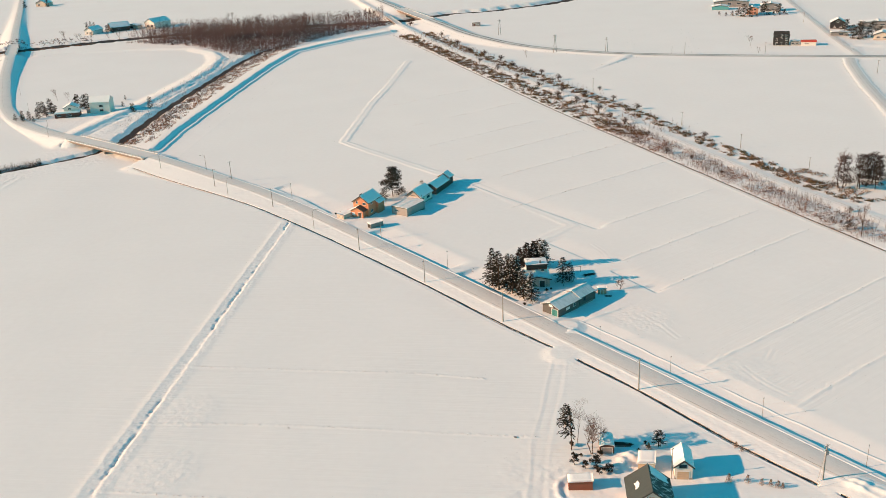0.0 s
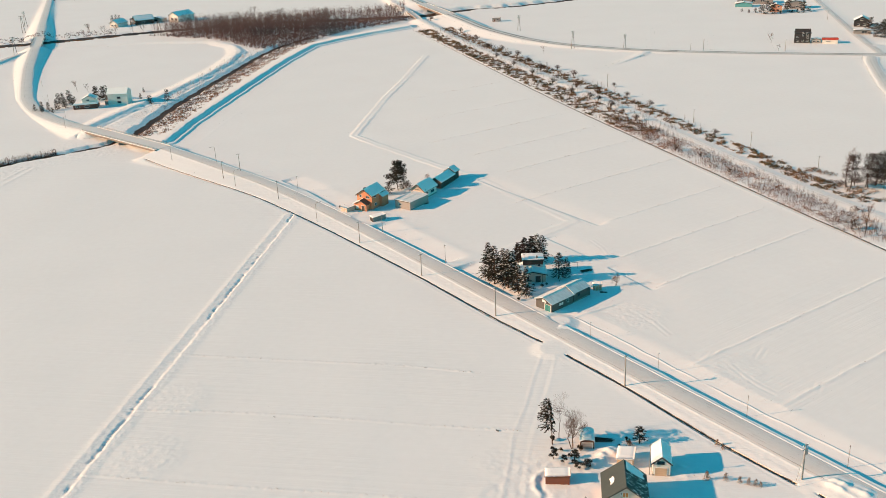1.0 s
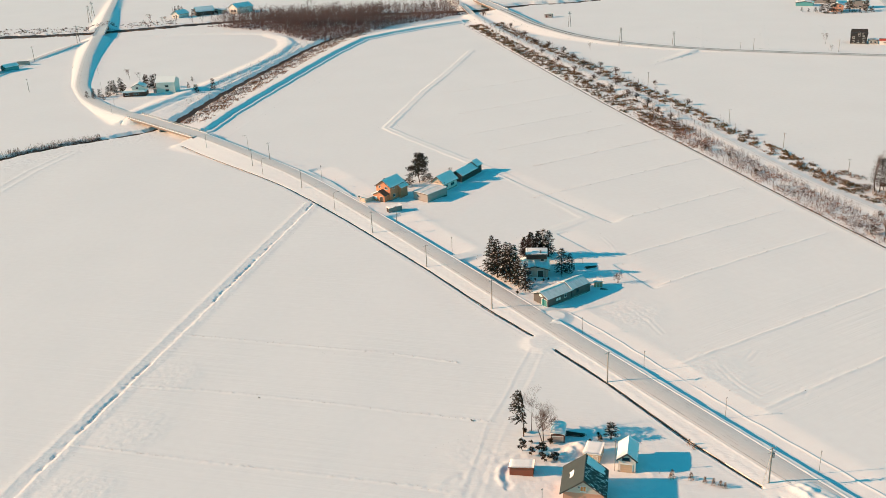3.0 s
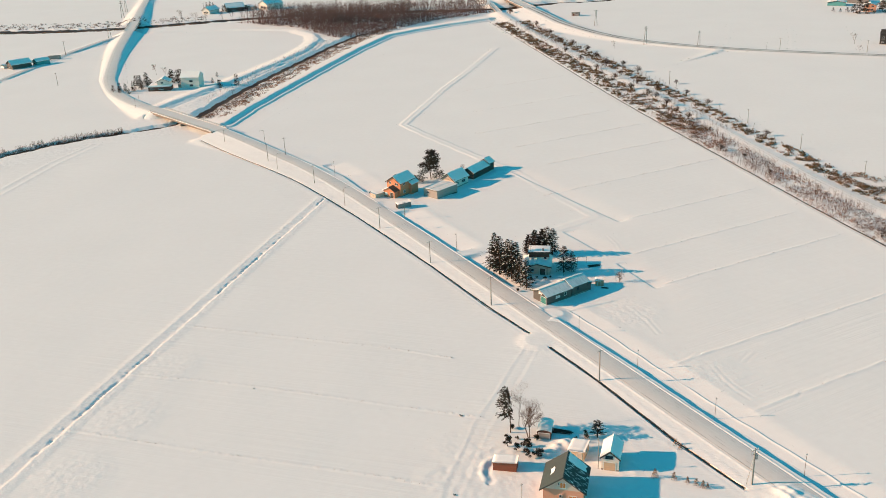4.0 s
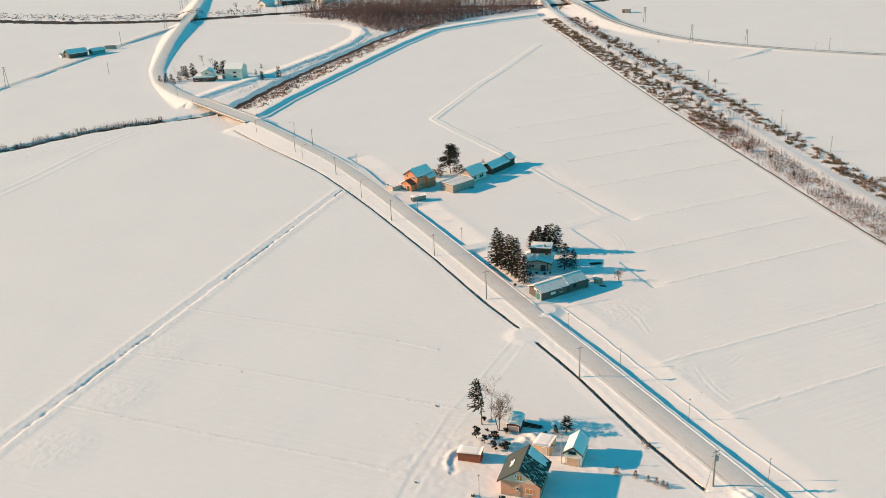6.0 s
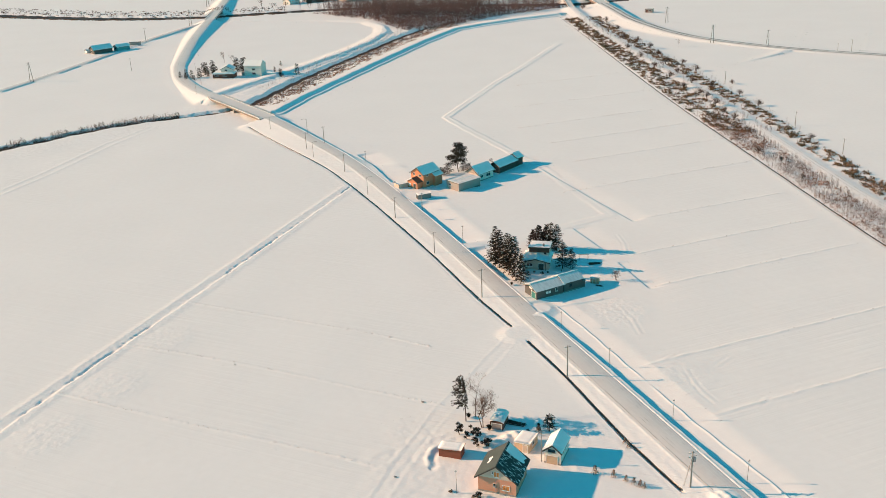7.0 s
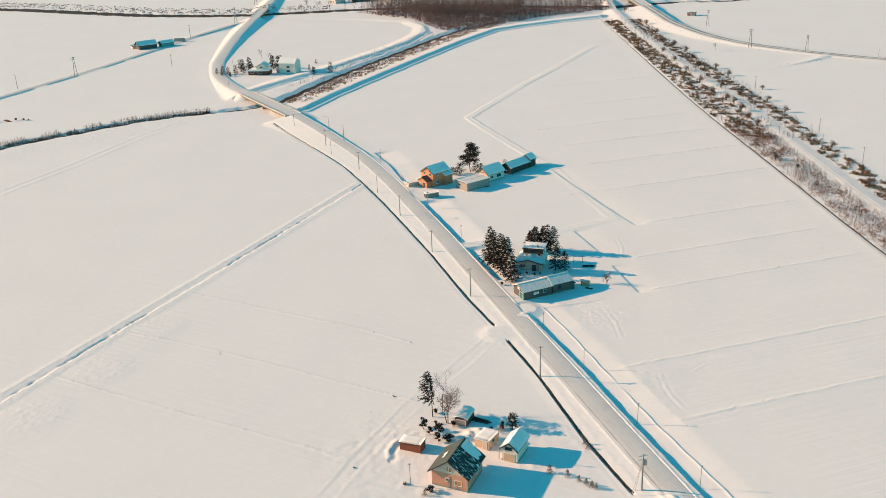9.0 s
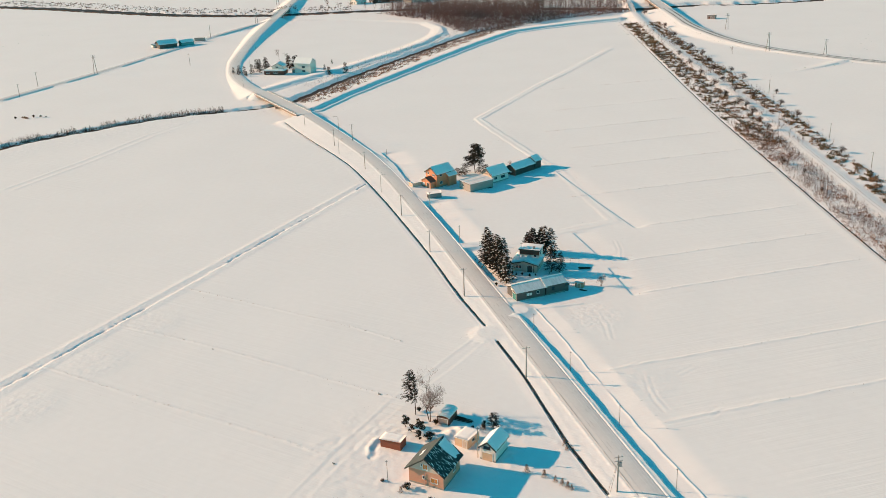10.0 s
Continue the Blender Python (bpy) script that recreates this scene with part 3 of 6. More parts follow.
    for cx, cy, r, hh in ((33, 154.5, 1.6, .8), (285, 602, 6, .9), (275, 607, 5, .7), (300, 597, 6, .9), (293, 612, 4, .6), (266, 600, 3, .5), (310, 604, 5, .7), (31, 152.8, 1.3, .6), (73.5, 141.5, 2.2, .8), (77, 139, 1.8, .6), (28, 210.5, 2, .3), (22, 152, 3, .15), (28, 146, 2.5, .15), (46, 148, 2.2, .3), (34, 143.8, 1.2, .8)):
        h = h + hh * np.exp(-((X - cx) ** 2 + (Y - cy) ** 2) / (r * r)) * (1 + 0.3 * np.sin(X * 2.3) * np.sin(Y * 2.1))
    return h


def ground_z(x, y):
    return float(land(np.array([x]), np.array([y]))[0])


def steps(*spans):
    """Rising grid values from (start, end, step) spans."""
    out = []
    for a, b, s in spans:
        out += list(np.arange(a, b - s * 0.3, s))
    return np.array(out + [spans[-1][1]])


gu = steps((-6000, -2500, 500), (-2500, -1500, 60), (-1500, -1000, 10), (-1000, -720, 3.5), (-720, -360, 2.3), (-360, -75, 1.3), (-75, 30, 2.0), (30, 400, 12), (400, 4000, 400))
gv = steps((-4500, -900, 300), (-900, -320, 12), (-320, -30, 2.5), (-30, 96, 1.5), (96, 134.6, 1.0), (134.6, 157, 0.6), (157, 300, 1.3), (300, 620, 2.5), (620, 900, 5), (900, 1500, 15), (1500, 6000, 450))
# cells that a bank, ditch or ridge crosses are cut four by four
nu, nv = len(gu), len(gv)
CU, CV = np.meshgrid((gu[1:] + gu[:-1]) / 2, (gv[1:] + gv[:-1]) / 2, indexing="ij")
CX, CY = (CU * AX.x + CV * AY.x).ravel(), (CU * AX.y + CV * AY.y).ravel()
cut = np.zeros(CX.shape, bool)
sharp = [(LEVEE_RIGHT, 8), (LEVEE_LEFT, 8), (CROSS_DITCH, 4), (ROAD_A, 9.5), (ROAD_B, 9), (HIGHWAY_A[:8], 8), (SIDE_SOUTH, 5), (LANE, 5), (RIVER, 8), (RAIL_A, 4), (RAIL_EDGE, 3), (FIELD_PATH, 4), (ROADSIDE_RIDGE, 2), (CART, 4), (BLACK_0, 2.5), (BLACK_1, 2.5), (BLACK_2, 2.5), (BLACK_3, 2.5)]
sharp += [(line, 2.5) for line in BLUE + STEPS + MINOR + LANE_STRIPS + ARCS + STRAW]
sharp += [([tuple(AX * u + AY * v0), tuple(AX * u + AY * v1)], 1.8) for u, v0, v1 in BALKS]
for line, reach in sharp:
    cut[near_line(CX, CY, line, reach)[0]] = True
for cx, cy, r in ((30, 147, 18), (28, 232, 14), (16, 142, 16), (-64, 156, 11), (-64, 178, 10), (-65, 134, 11), (47, 217, 10), (68, 188, 10)):
    cut |= np.hypot(CX - cx, CY - cy) < r
cut = cut.reshape(nu - 1, nv - 1)
K = 4
ia, ja = np.nonzero(~cut)
ib, jb = np.nonzero(cut)
oa, ob_ = [q.ravel() for q in np.meshgrid(np.arange(K), np.arange(K), indexing="ij")]
fi, fj = (ib[:, None] * K + oa).ravel(), (jb[:, None] * K + ob_).ravel()
W = nv * K + 1


def corner_keys(i, j, s):
    return np.stack([i * W + j, (i + s) * W + j, (i + s) * W + j + s, i * W + j + s], 1)


keys = np.concatenate([corner_keys(ia * K, ja * K, K), corner_keys(fi, fj, 1)])
uniq, quads = np.unique(keys.ravel(), return_inverse=True)
quads = quads.reshape(-1, 4).astype(np.int32)
pu = np.interp(uniq // W / K, np.arange(nu), gu)
pv = np.interp(uniq % W / K, np.arange(nv), gv)
GX, GY = pu * AX.x + pv * AY.x, pu * AX.y + pv * AY.y
GZ = land(GX, GY)
me = bpy.data.meshes.new("ground")
me.vertices.add(len(GX))
me.vertices.foreach_set("co", np.stack([GX, GY, GZ], 1).astype(np.float32).ravel())
me.loops.add(quads.size)
me.loops.foreach_set("vertex_index", quads.ravel())
me.polygons.add(len(quads))
me.polygons.foreach_set("loop_start", np.arange(len(quads), dtype=np.int32) * 4)
me.polygons.foreach_set("loop_total", np.full(len(quads), 4, np.int32))
me.update(calc_edges=True)
me.polygons.foreach_set("use_smooth", [True] * len(quads))
# where the snow is broken up: banks, river, yards
broken = np.zeros(GX.shape)
for line, reach, k in ((ROAD_A, 11, 0.12), (ROAD_B, 12, 0.8), (ROAD_C, 12, 0.8), (HIGHWAY_A, 16, 0.9), (SIDE_SOUTH, 8, 0.7), (SIDE_NORTH, 8, 0.7), (LEVEE_LEFT, 9, 0.8), (LEVEE_RIGHT, 9, 0.8), (RIVER, 26, 1.0), (RIVER_UP, 34, 1.0), (RAIL_A, 22, 0.7), (CROSS_DITCH, 4, 0.6), (CART, 6, 0.15), (LANE, 9, 0.5)):
    i, d, s, z, l = near_line(GX, GY, line, reach)
    broken[i] = np.maximum(broken[i], k * np.clip((reach - d) / (reach * 0.4), 0, 1))
for cx, cy, r, k in ((36, 147, 24, 0.5), (27, 234, 24, 0.4), (-22, 314, 26, 0.3), (-212, 512, 44, 0.9), (250, 780, 60, 0.8), (285, 650, 50, 0.9), (230, 615, 30, 0.8), (-300, 870, 60, 0.8), (26, 196, 9, 0.3), (49, 217, 10, 0.45), (20, 147, 9, 0.5), (-63.8, 179, 9, 0.4), (-63.3, 155, 9, 0.45), (-64, 134, 9, 0.5), (10, 152, 6, 0.25), (9.5, 141, 6, 0.25), (66, 186, 8, 0.3)):
    d = np.hypot(GX - cx, GY - cy)
    broken = np.maximum(broken, k * np.clip((r - d) / (r * 0.45), 0, 1))
me.attributes.new("broken", 'FLOAT', 'POINT').data.foreach_set("value", broken.astype(np.float32))
me.attributes.new("paddy_side", 'FLOAT', 'POINT').data.foreach_set("value", (GX * AY.x + GY * AY.y > 140).astype(np.float32))
me.materials.append(SNOW)
ground = tagged(new("ground", me), "snow-covered paddy fields with ditches, levees and drifts", "ground", kind="structure")


# ---- roads ----
def resample(line, step):
    """A line rounded at its bends and cut into even pieces."""
    pts = [Vector(p) for p in line]
    for _ in range(3):
        q = [pts[0]]
        for a, b in zip(pts, pts[1:]):
            q += [a.lerp(b, 0.25), a.lerp(b, 0.75)]
        pts = q + [pts[-1]]
    out, left = [pts[0]], step
    for a, b in zip(pts, pts[1:]):
        seg = (b - a).length
        at = left
        while at < seg:
            out.append(a.lerp(b, at / seg))
            at += step
        left = at - seg
    return out + [pts[-1]]


def ribbon(line, offsets, lift, step=3.0, sway=None):
    """Strip along a line; offsets: ways to its right with heights."""
    pts = resample(line, step)
    verts, faces = [], []
    for k, p in enumerate(pts):
        d = (pts[min(k + 1, len(pts) - 1)] - pts[max(k - 1, 0)])
        d.z = 0
        d.normalize()
        r = Vector((d.y, -d.x, 0))
        s = sway(k) if sway else 0.0
        for o, z in offsets:
            verts.append(p + r * (o + s) + Vector((0, 0, z + lift)))
    m = len(offsets)
    for k in range(len(pts) - 1):
        for j in range(m - 1):
            a = k * m + j
            faces.append((a, a + 1, a + m + 1, a + m))
    return verts, faces


def road(name, lines, half, label, tracks, track_material, surface=None, left=None):
    root = tagged(new(name), label, "road", kind="structure")
    rr = random.Random(7)
    for line in lines:
        lh = left if left and line is lines[0] else half
        v, f = ribbon(line, [(-lh, -0.05), (-lh + 0.3, 0), ((half - lh) / 2, 0.04), (half - 0.3, 0), (half, -0.05)], 0.05)
        solid("packed_snow", v, f, surface or PACKED, root, "packed, scraped snow", True)
        for q, (o, w) in enumerate(tracks):
            ph = rr.uniform(0, 6)
            v, f = ribbon(line, [(o - w / 2, 0), (o + w / 2, 0)], 0.06 + 0.05 * (1 - abs(o) / half), 3.0, lambda k: 0.10 * math.sin(k * 0.21 + ph))
            solid("tyre_track", v, f, track_material[q] if isinstance(track_material, tuple) else track_material, root, "darker polished tyre track")
    return root


road("road", [ROAD_A, ROAD_B, ROAD_C], 3.4, "straight country road under packed snow with tyre tracks", ((-1.35, 0.17), (1.6, 0.13), (-0.35, 0.1), (0.6, 0.1), (2.3, 0.1), (3.0, 0.1)), (TRACK, TRACK_FAINT, TRACK_FAINT, TRACK_FAINT, TRACK_FAINT, TRACK_FAINT), left=1.75)
road("road_highway", [HIGHWAY_A, HIGHWAY_B], 4.3, "cleared main road with dark bare wheel lines", ((-2.1, 1.1), (1.9, 1.1)), ASPHALT)
road("road_side", [SIDE_SOUTH, SIDE_NORTH], 2.6, "snowy side road between the fields", ((-0.9, 0.3), (0.9, 0.3)), TRACK)
road("road_lane", [LANE], 2.4, "narrow snowy farm lane on a low bank", ((-0.8, 0.2), (0.8, 0.2)), TRACK)
rail_bed = tagged(new("rail_bed"), "snowed-over old railway bed on a low bank", "embankment", kind="structure")
for line in (RAIL_A, RAIL_B):
    v, f = ribbon(line, [(-2.4, -0.04), (-1.6, 0.06), (0, 0.1), (1.6, 0.06), (2.4, -0.04)], 0.06)
    solid("track_bed", v, f, SNOW, rail_bed, "", True)
    for o in (-0.75, 0.75):
        v, f = ribbon(line, [(o - 0.12, 0), (o + 0.12, 0)], 0.17)
        solid("wheel_rut", v, f, TRACK, rail_bed, "faint rut in the snow")

ditch = tagged(new("ditch_roadside"), "narrow roadside drainage channel with dark open water", "ditch", kind="structure")
for line, w in ((BLACK_0, 0.2), (BLACK_1, 0.25), (BLACK_2, 0.28), (BLACK_3, 0.28)):
    pts = resample(line, 2.0)
    side = Vector((line[-1][1] - line[0][1], line[0][0] - line[-1][0], 0)).normalized() * 0.9
    zs = land(np.array([p.x + side.x for p in pts]), np.array([p.y + side.y for p in pts]))
    zs = np.maximum(zs, land(np.array([p.x - side.x for p in pts]), np.array([p.y - side.y for p in pts])) - 0.05)
    floor_line = [(p.x, p.y, zz) for p, zz in zip(pts, zs)]
    v, f = ribbon(floor_line, [(-w, 0.04), (-w + 0.06, -0.05), (w - 0.06, -0.05), (w, 0.04)], 0.0, 2.0, lambda k: 0.05 * math.sin(k * 0.9) + 0.04 * math.sin(k * 2.3))
    solid("channel", v, f, DITCH, ditch)
edge = tagged(new("ditch_railside"), "thin dark drain along the old railway bank", "ditch", kind="structure")
v, f = ribbon(RAIL_EDGE, [(-0.2, 0.16), (-0.16, 0.06), (0.16, 0.06), (0.2, 0.16)], 0.0, 3.0, lambda k: 0.06 * math.sin(k * 0.8))
solid("channel", v, f, DITCH, edge)
river = tagged(new("water_river"), "dark unfrozen river between snowy levees", "river", kind="structure")
for line, w in ((RIVER, 4.0), (RIVER_UP, 11.0)):
    v, f = ribbon(line, [(-w, 0), (0, 0), (w, 0)], 0.0, 6.0)
    solid("water_surface", v, f, WATER, river)


# ---- bridges ----
def bridge(label, line, half, depth, piers, rail_height, pier_foot):
    a, b = Vector(line[0]), Vector(line[1])
    length = (b - a).length
    root = tagged(new("bridge"), label, "bridge")
    root.matrix_world = Matrix.Translation(a) @ Matrix.Rotation(math.atan2(b.y - a.y, b.x - a.x), 4, 'Z')
    part("deck", box(-1.5, -half - 0.5, -0.45, length + 1.5, half + 0.5, -0.06), CONCRETE, root)
    part("deck_snow", box(-1.5, -half + 0.15, -0.06, length + 1.5, half - 0.15, 0.07, 0.03), PACKED, root, "packed snow on the deck")
    for s in (-1, 1):
        part("girder", box(0, s * half - 0.25, -0.45 - depth, length, s * half + 0.25, -0.45), GIRDER, root, "pale tan side girder")
        part("kerb", box(-1.0, s * (half + 0.3) - 0.2, -0.06, length + 1.0, s * (half + 0.3) + 0.2, 0.12, 0.03), ROOF_SNOW, root, "snow-capped kerb")
        for z in (0.45, 0.75):
            part("guard_rail", box(0, s * (half + 0.3) - 0.04, rail_height * z - 0.05, length, s * (half + 0.3) + 0.04, rail_height * z + 0.05), STEEL, root)
        post = None
        for k in range(int(length / 2.2) + 1):
            if post is None:
                post = part("rail_post", box(-0.07, s * (half + 0.3) - 0.07, 0.05, 0.07, s * (half + 0.3) + 0.07, rail_height * 0.9), STEEL, root)
            else:
                q = new("rail_post", post.data)
                q.parent = root
                q.location = (k * 2.2, 0, 0)
    for f in piers:
        part("pier", box(length * f - 0.5, -half + 0.4, -pier_foot, length * f + 0.5, half - 0.4, -0.45 - depth + 0.02, 0.15), CONCRETE, root)
    for x0, x1 in ((-2.2, 0.4), (length - 0.4, length + 2.2)):
        part("abutment", box(x0, -half - 0.3, -pier_foot, x1, half + 0.3, -0.45), CONCRETE, root)
    return root


ORANGEPAINT = mat("orange_machine_paint", (0.75, 0.30, 0.03), 0.5, vary=0.1)
GIRDER = mat("girder_paint", (0.20, 0.15, 0.13), 0.7, vary=0.12, scale=0.3, fine=3)
bridge("concrete road bridge with tan girders and steel rails over the river", BRIDGE_1, 3.9, 0.65, (0.5,), 1.1, 5.6)
bridge("snowy concrete road bridge over the upper river", BRIDGE_2, 4.0, 1.0, (0.33, 0.66), 1.1, 7.2)
bridge("long main road bridge on piers over the river", ROAD_BRIDGE, 4.8, 1.3, (0.3, 0.62), 1.0, 7.4)
bridge("dark steel railway bridge over the river", RAIL_BRIDGE, 2.0, 1.1, (0.35, 0.7), 0.7, 6.4)


# ---- buildings ----
def siding(name, colour, vary=0.1):
    return mat(name, colour, 0.75, vary=vary, scale=0.5, fine=5, stretch=(0.6, 0.6, 5), bump=0.1)


TAN = siding("tan_siding", (0.58, 0.28, 0.19))
CREAM = siding("cream_siding", (0.54, 0.44, 0.37))
WHITE = siding("white_siding", (0.72, 0.64, 0.58))
ORANGE = siding("orange_siding", (0.62, 0.24, 0.13))
GREYWALL = siding("grey_steel_wall", (0.33, 0.29, 0.27))
BARNWALL = siding("dark_barn_boards", (0.11, 0.098, 0.092), 0.2)
TEALDOOR = siding("teal_painted_door", (0.06, 0.22, 0.20))
BEIGE = siding("beige_siding", (0.60, 0.41, 0.28))
RUST = siding("rust_red_sheet", (0.23, 0.075, 0.045), 0.2)
BROWNWALL = siding("brown_siding", (0.12, 0.055, 0.042), 0.2)
BLACKWALL = siding("black_siding", (0.035, 0.033, 0.035), 0.15)
FARGREY = siding("weathered_grey_siding", (0.24, 0.22, 0.215))
TEALWALL = siding("teal_sheet_wall", (0.10, 0.32, 0.33))
ROOF_DARK = mat("dark_sheet_roof", (0.085, 0.085, 0.075), 0.45, 0.2, vary=0.15, scale=0.5, fine=4, stretch=(1, 4, 1), bump=0.1)
ROOF_THIN = mat("snow_dusted_sheet_roof", (0.74, 0.73, 0.72), 0.6, vary=0.08, scale=0.4, fine=3, stretch=(1, 3, 1), bump=0.1, second=(0.64, 0.63, 0.62), mix_scale=0.5)
ROOF_RED = mat("red_sheet_roof", (0.45, 0.05, 0.03), 0.5, vary=0.1)
# pale streaks: sliding snow, and the wet roof's sheen put into the colour
ROOF_PATCHY = mat("dark_roof_with_snow_and_painted_sheen", (0.035, 0.036, 0.035), 0.6, vary=0.2, scale=0.8, fine=5, second=(0.75, 0.75, 0.75), mix_scale=2.4, stretch=(0.45, 1.7, 0.45), threshold=(0.565, 0.62))
BRICKBASE = mat("foundation_concrete", (0.30, 0.27, 0.25), 0.9, vary=0.15)
TIMBER = mat("split_wood", (0.33, 0.2, 0.12), 0.9, vary=0.3, scale=2, fine=9)


def place(name, label, category, x, y, angle, group="", lower=0.0, z=None):
    root = tagged(new(name), label, category, group)
    root.matrix_world = pose(x, y, (ground_z(x, y) if z is None else z) - lower, 0, 0, angle)
    return root


def window(root, face, w, d, a, z, ww, hh, glass=None, frame=None, name="window"):
    """A framed window on a wall; a: way along the wall from its left end as seen from outside, z: sill height."""
    glass, frame = glass or GLASS, frame or FRAME
    m = {"front": pose(a, 0, z), "right": pose(w, a, z, 0, 0, 90), "left": pose(0, d - a, z, 0, 0, -90), "back": pose(w - a, d, z, 0, 0, 180)}[face]
    t = 0.07
    bm = bmesh.new()
    add_box(bm, -t, -0.06, -t, ww + t, 0.02, 0.0)
    add_box(bm, -t, -0.06, hh, ww + t, 0.02, hh + t)
    add_box(bm, -t, -0.06, 0, 0, 0.02, hh)
    add_box(bm, ww, -0.06, 0, ww + t, 0.02, hh)
    if ww > 0.9:
        add_box(bm, ww / 2 - 0.03, -0.05, 0, ww / 2 + 0.03, 0.0, hh)
    ob = part(name, bm, frame, root)
    ob.matrix_basis = m
    part("pane", box(0.005, -0.025, 0.005, ww - 0.005, -0.005, hh - 0.005), glass, ob)
    part("sill", box(-0.12, -0.12, -0.12, ww + 0.12, -0.06, -t), frame, ob)
    return ob


def door(root, face, w, d, a, ww, hh, material, name="door", z=0.0):
    m = {"front": pose(a, 0, z), "right": pose(w, a, z, 0, 0, 90), "left": pose(0, d - a, z, 0, 0, -90), "back": pose(w - a, d, z, 0, 0, 180)}[face]
    bm = box(0, -0.05, 0, ww, 0.02, hh, 0.015)
    ob = part(name, bm, material, root)
    ob.matrix_basis = m
    bm = bmesh.new()
    add_box(bm, -0.1, -0.08, 0, 0, 0.02, hh + 0.1)
    add_box(bm, ww, -0.08, 0, ww + 0.1, 0.02, hh + 0.1)
    add_box(bm, 0, -0.08, hh, ww, 0.02, hh + 0.1)
    part("door_frame", bm, FRAME, ob)
    if ww > 1.8:
        for k in range(1, 5):
            part("door_panel", box(0.06, -0.075, hh * (k - 1) / 4 + 0.05, ww - 0.06, -0.05, hh * k / 4 - 0.03), material, ob)
    else:
        part("handle", box(ww - 0.18, -0.11, hh * 0.47, ww - 0.1, -0.05, hh * 0.47 + 0.14), STEEL, ob)
    return ob


def snow_sheet(x0, z0, x1, z1, y0, y1, thick, seed):
    """Snow on a roof slope from the eave (x0, z0) to the ridge (x1, z1): lumpy on top, with a wavy lower edge."""
    r = random.Random(seed)
    nx, ny = 7, max(6, int((y1 - y0) / 0.8))
    top, low, faces = [], [], []
    for i in range(nx + 1):
        for j in range(ny + 1):
            f, g = i / nx, j / ny
            wob = (1 - f) * (0.06 * math.sin(j * 0.9 + seed) + 0.05 * math.sin(j * 2.3 + 2 * seed)) * (1 - f)
            x, z = x0 + (x1 - x0) * max(0.0, f + wob * 0.35), z0 + (z1 - z0) * max(0.0, f + wob * 0.35)
            y = y0 + (y1 - y0) * g
            edge_in = min(f * 5, 1.0, g * 9, (1 - g) * 9)
            low.append((x, y, z + 0.02))
            top.append((x, y, z + 0.03 + thick * (0.35 + 0.65 * max(0.0, min(1.0, edge_in))) * (1 + r.uniform(-0.22, 0.22))))
    n = len(top)
    q = ny + 1
    for i in range(nx):
        for j in range(ny):
            k = i * q + j
            faces.append((k, k + q, k + q + 1, k + 1))
    for i in range(nx):
        for j in (0, ny):
            k = i * q + j
            faces.append((k, k + q, k + q + n, k + n))
    for j in range(ny):
        for i in (0, nx):
            k = i * q + j
            faces.append((k, k + 1, k + 1 + n, k + n))
    return top + low, faces


def gable(root, w, d, he, hr, wall, roof, snow=(0.0, 0.0), ov=0.4, off=0.5, y0=0.0, x0=0.0, base=0.35, gable_wall=None, thick=0.14, z_from=-0.6, fascia=None, seed=1):
    """A gabled body with its ridge along y: walls, foundation, two roof slopes, ridge cap, fascia boards and roof snow."""
    xr = x0 + w * off
    bm = prism([(x0, z_from), (x0 + w, z_from), (x0 + w, he), (xr, hr), (x0, he)], y0, y0 + d)
    part("wall", bm, wall, root)
    if base:
        part("foundation", box(x0 - 0.04, y0 - 0.04, z_from, x0 + w + 0.04, y0 + d + 0.04, base), BRICKBASE, root)
    if gable_wall:
        z = he - 0.25
        bm = prism([(x0 + 0.02, z), (x0 + w - 0.02, z), (x0 + w - 0.02, he - 0.02), (xr, hr - 0.05), (x0 + 0.02, he - 0.02)], y0 - 0.05, y0 + 0.01)
        part("gable_panel", bm, gable_wall, root, "pale gable cladding")
    for s, xe, sn in ((0, x0, snow[0]), (1, x0 + w, snow[1])):
        dx = xe - xr
        slope = (he - hr) / abs(dx)
        xo = xe + math.copysign(ov, dx)
        zo = he + slope * ov
        sec = [(xr, hr + 0.02), (xo, zo + 0.02), (xo, zo + 0.02 + thick), (xr, hr + 0.02 + thick)]
        slab = roof[s] if isinstance(roof, tuple) else roof
        part("roof", prism(sec, y0 - ov, y0 + d + ov), slab, root)
        if sn > 0:
            v, f = snow_sheet(xo, zo + thick, xr, hr + thick, y0 - ov + 0.04, y0 + d + ov - 0.04, sn, seed + s)
            solid("roof_snow", v, f, ROOF_SNOW, root, "settled snow on the slope", True)
        bm = prism([(xr, hr + 0.02), (xr, hr - 0.2), (xo, zo - 0.16), (xo, zo + 0.02)], y0 - ov - 0.03, y0 - ov + 0.03)
        part("fascia", bm, fascia or DARKFRAME, root)
    rc = bmesh.new()
    rod(rc, (xr, y0 - ov, hr + 0.03 + thick), (xr, y0 + d + ov, hr + 0.03 + thick), 0.09, 0.09, 6)
    part("ridge_cap", rc, ROOF_SNOW if max(snow) > 0 or roof is ROOF_THIN else ROOF_DARK, root)


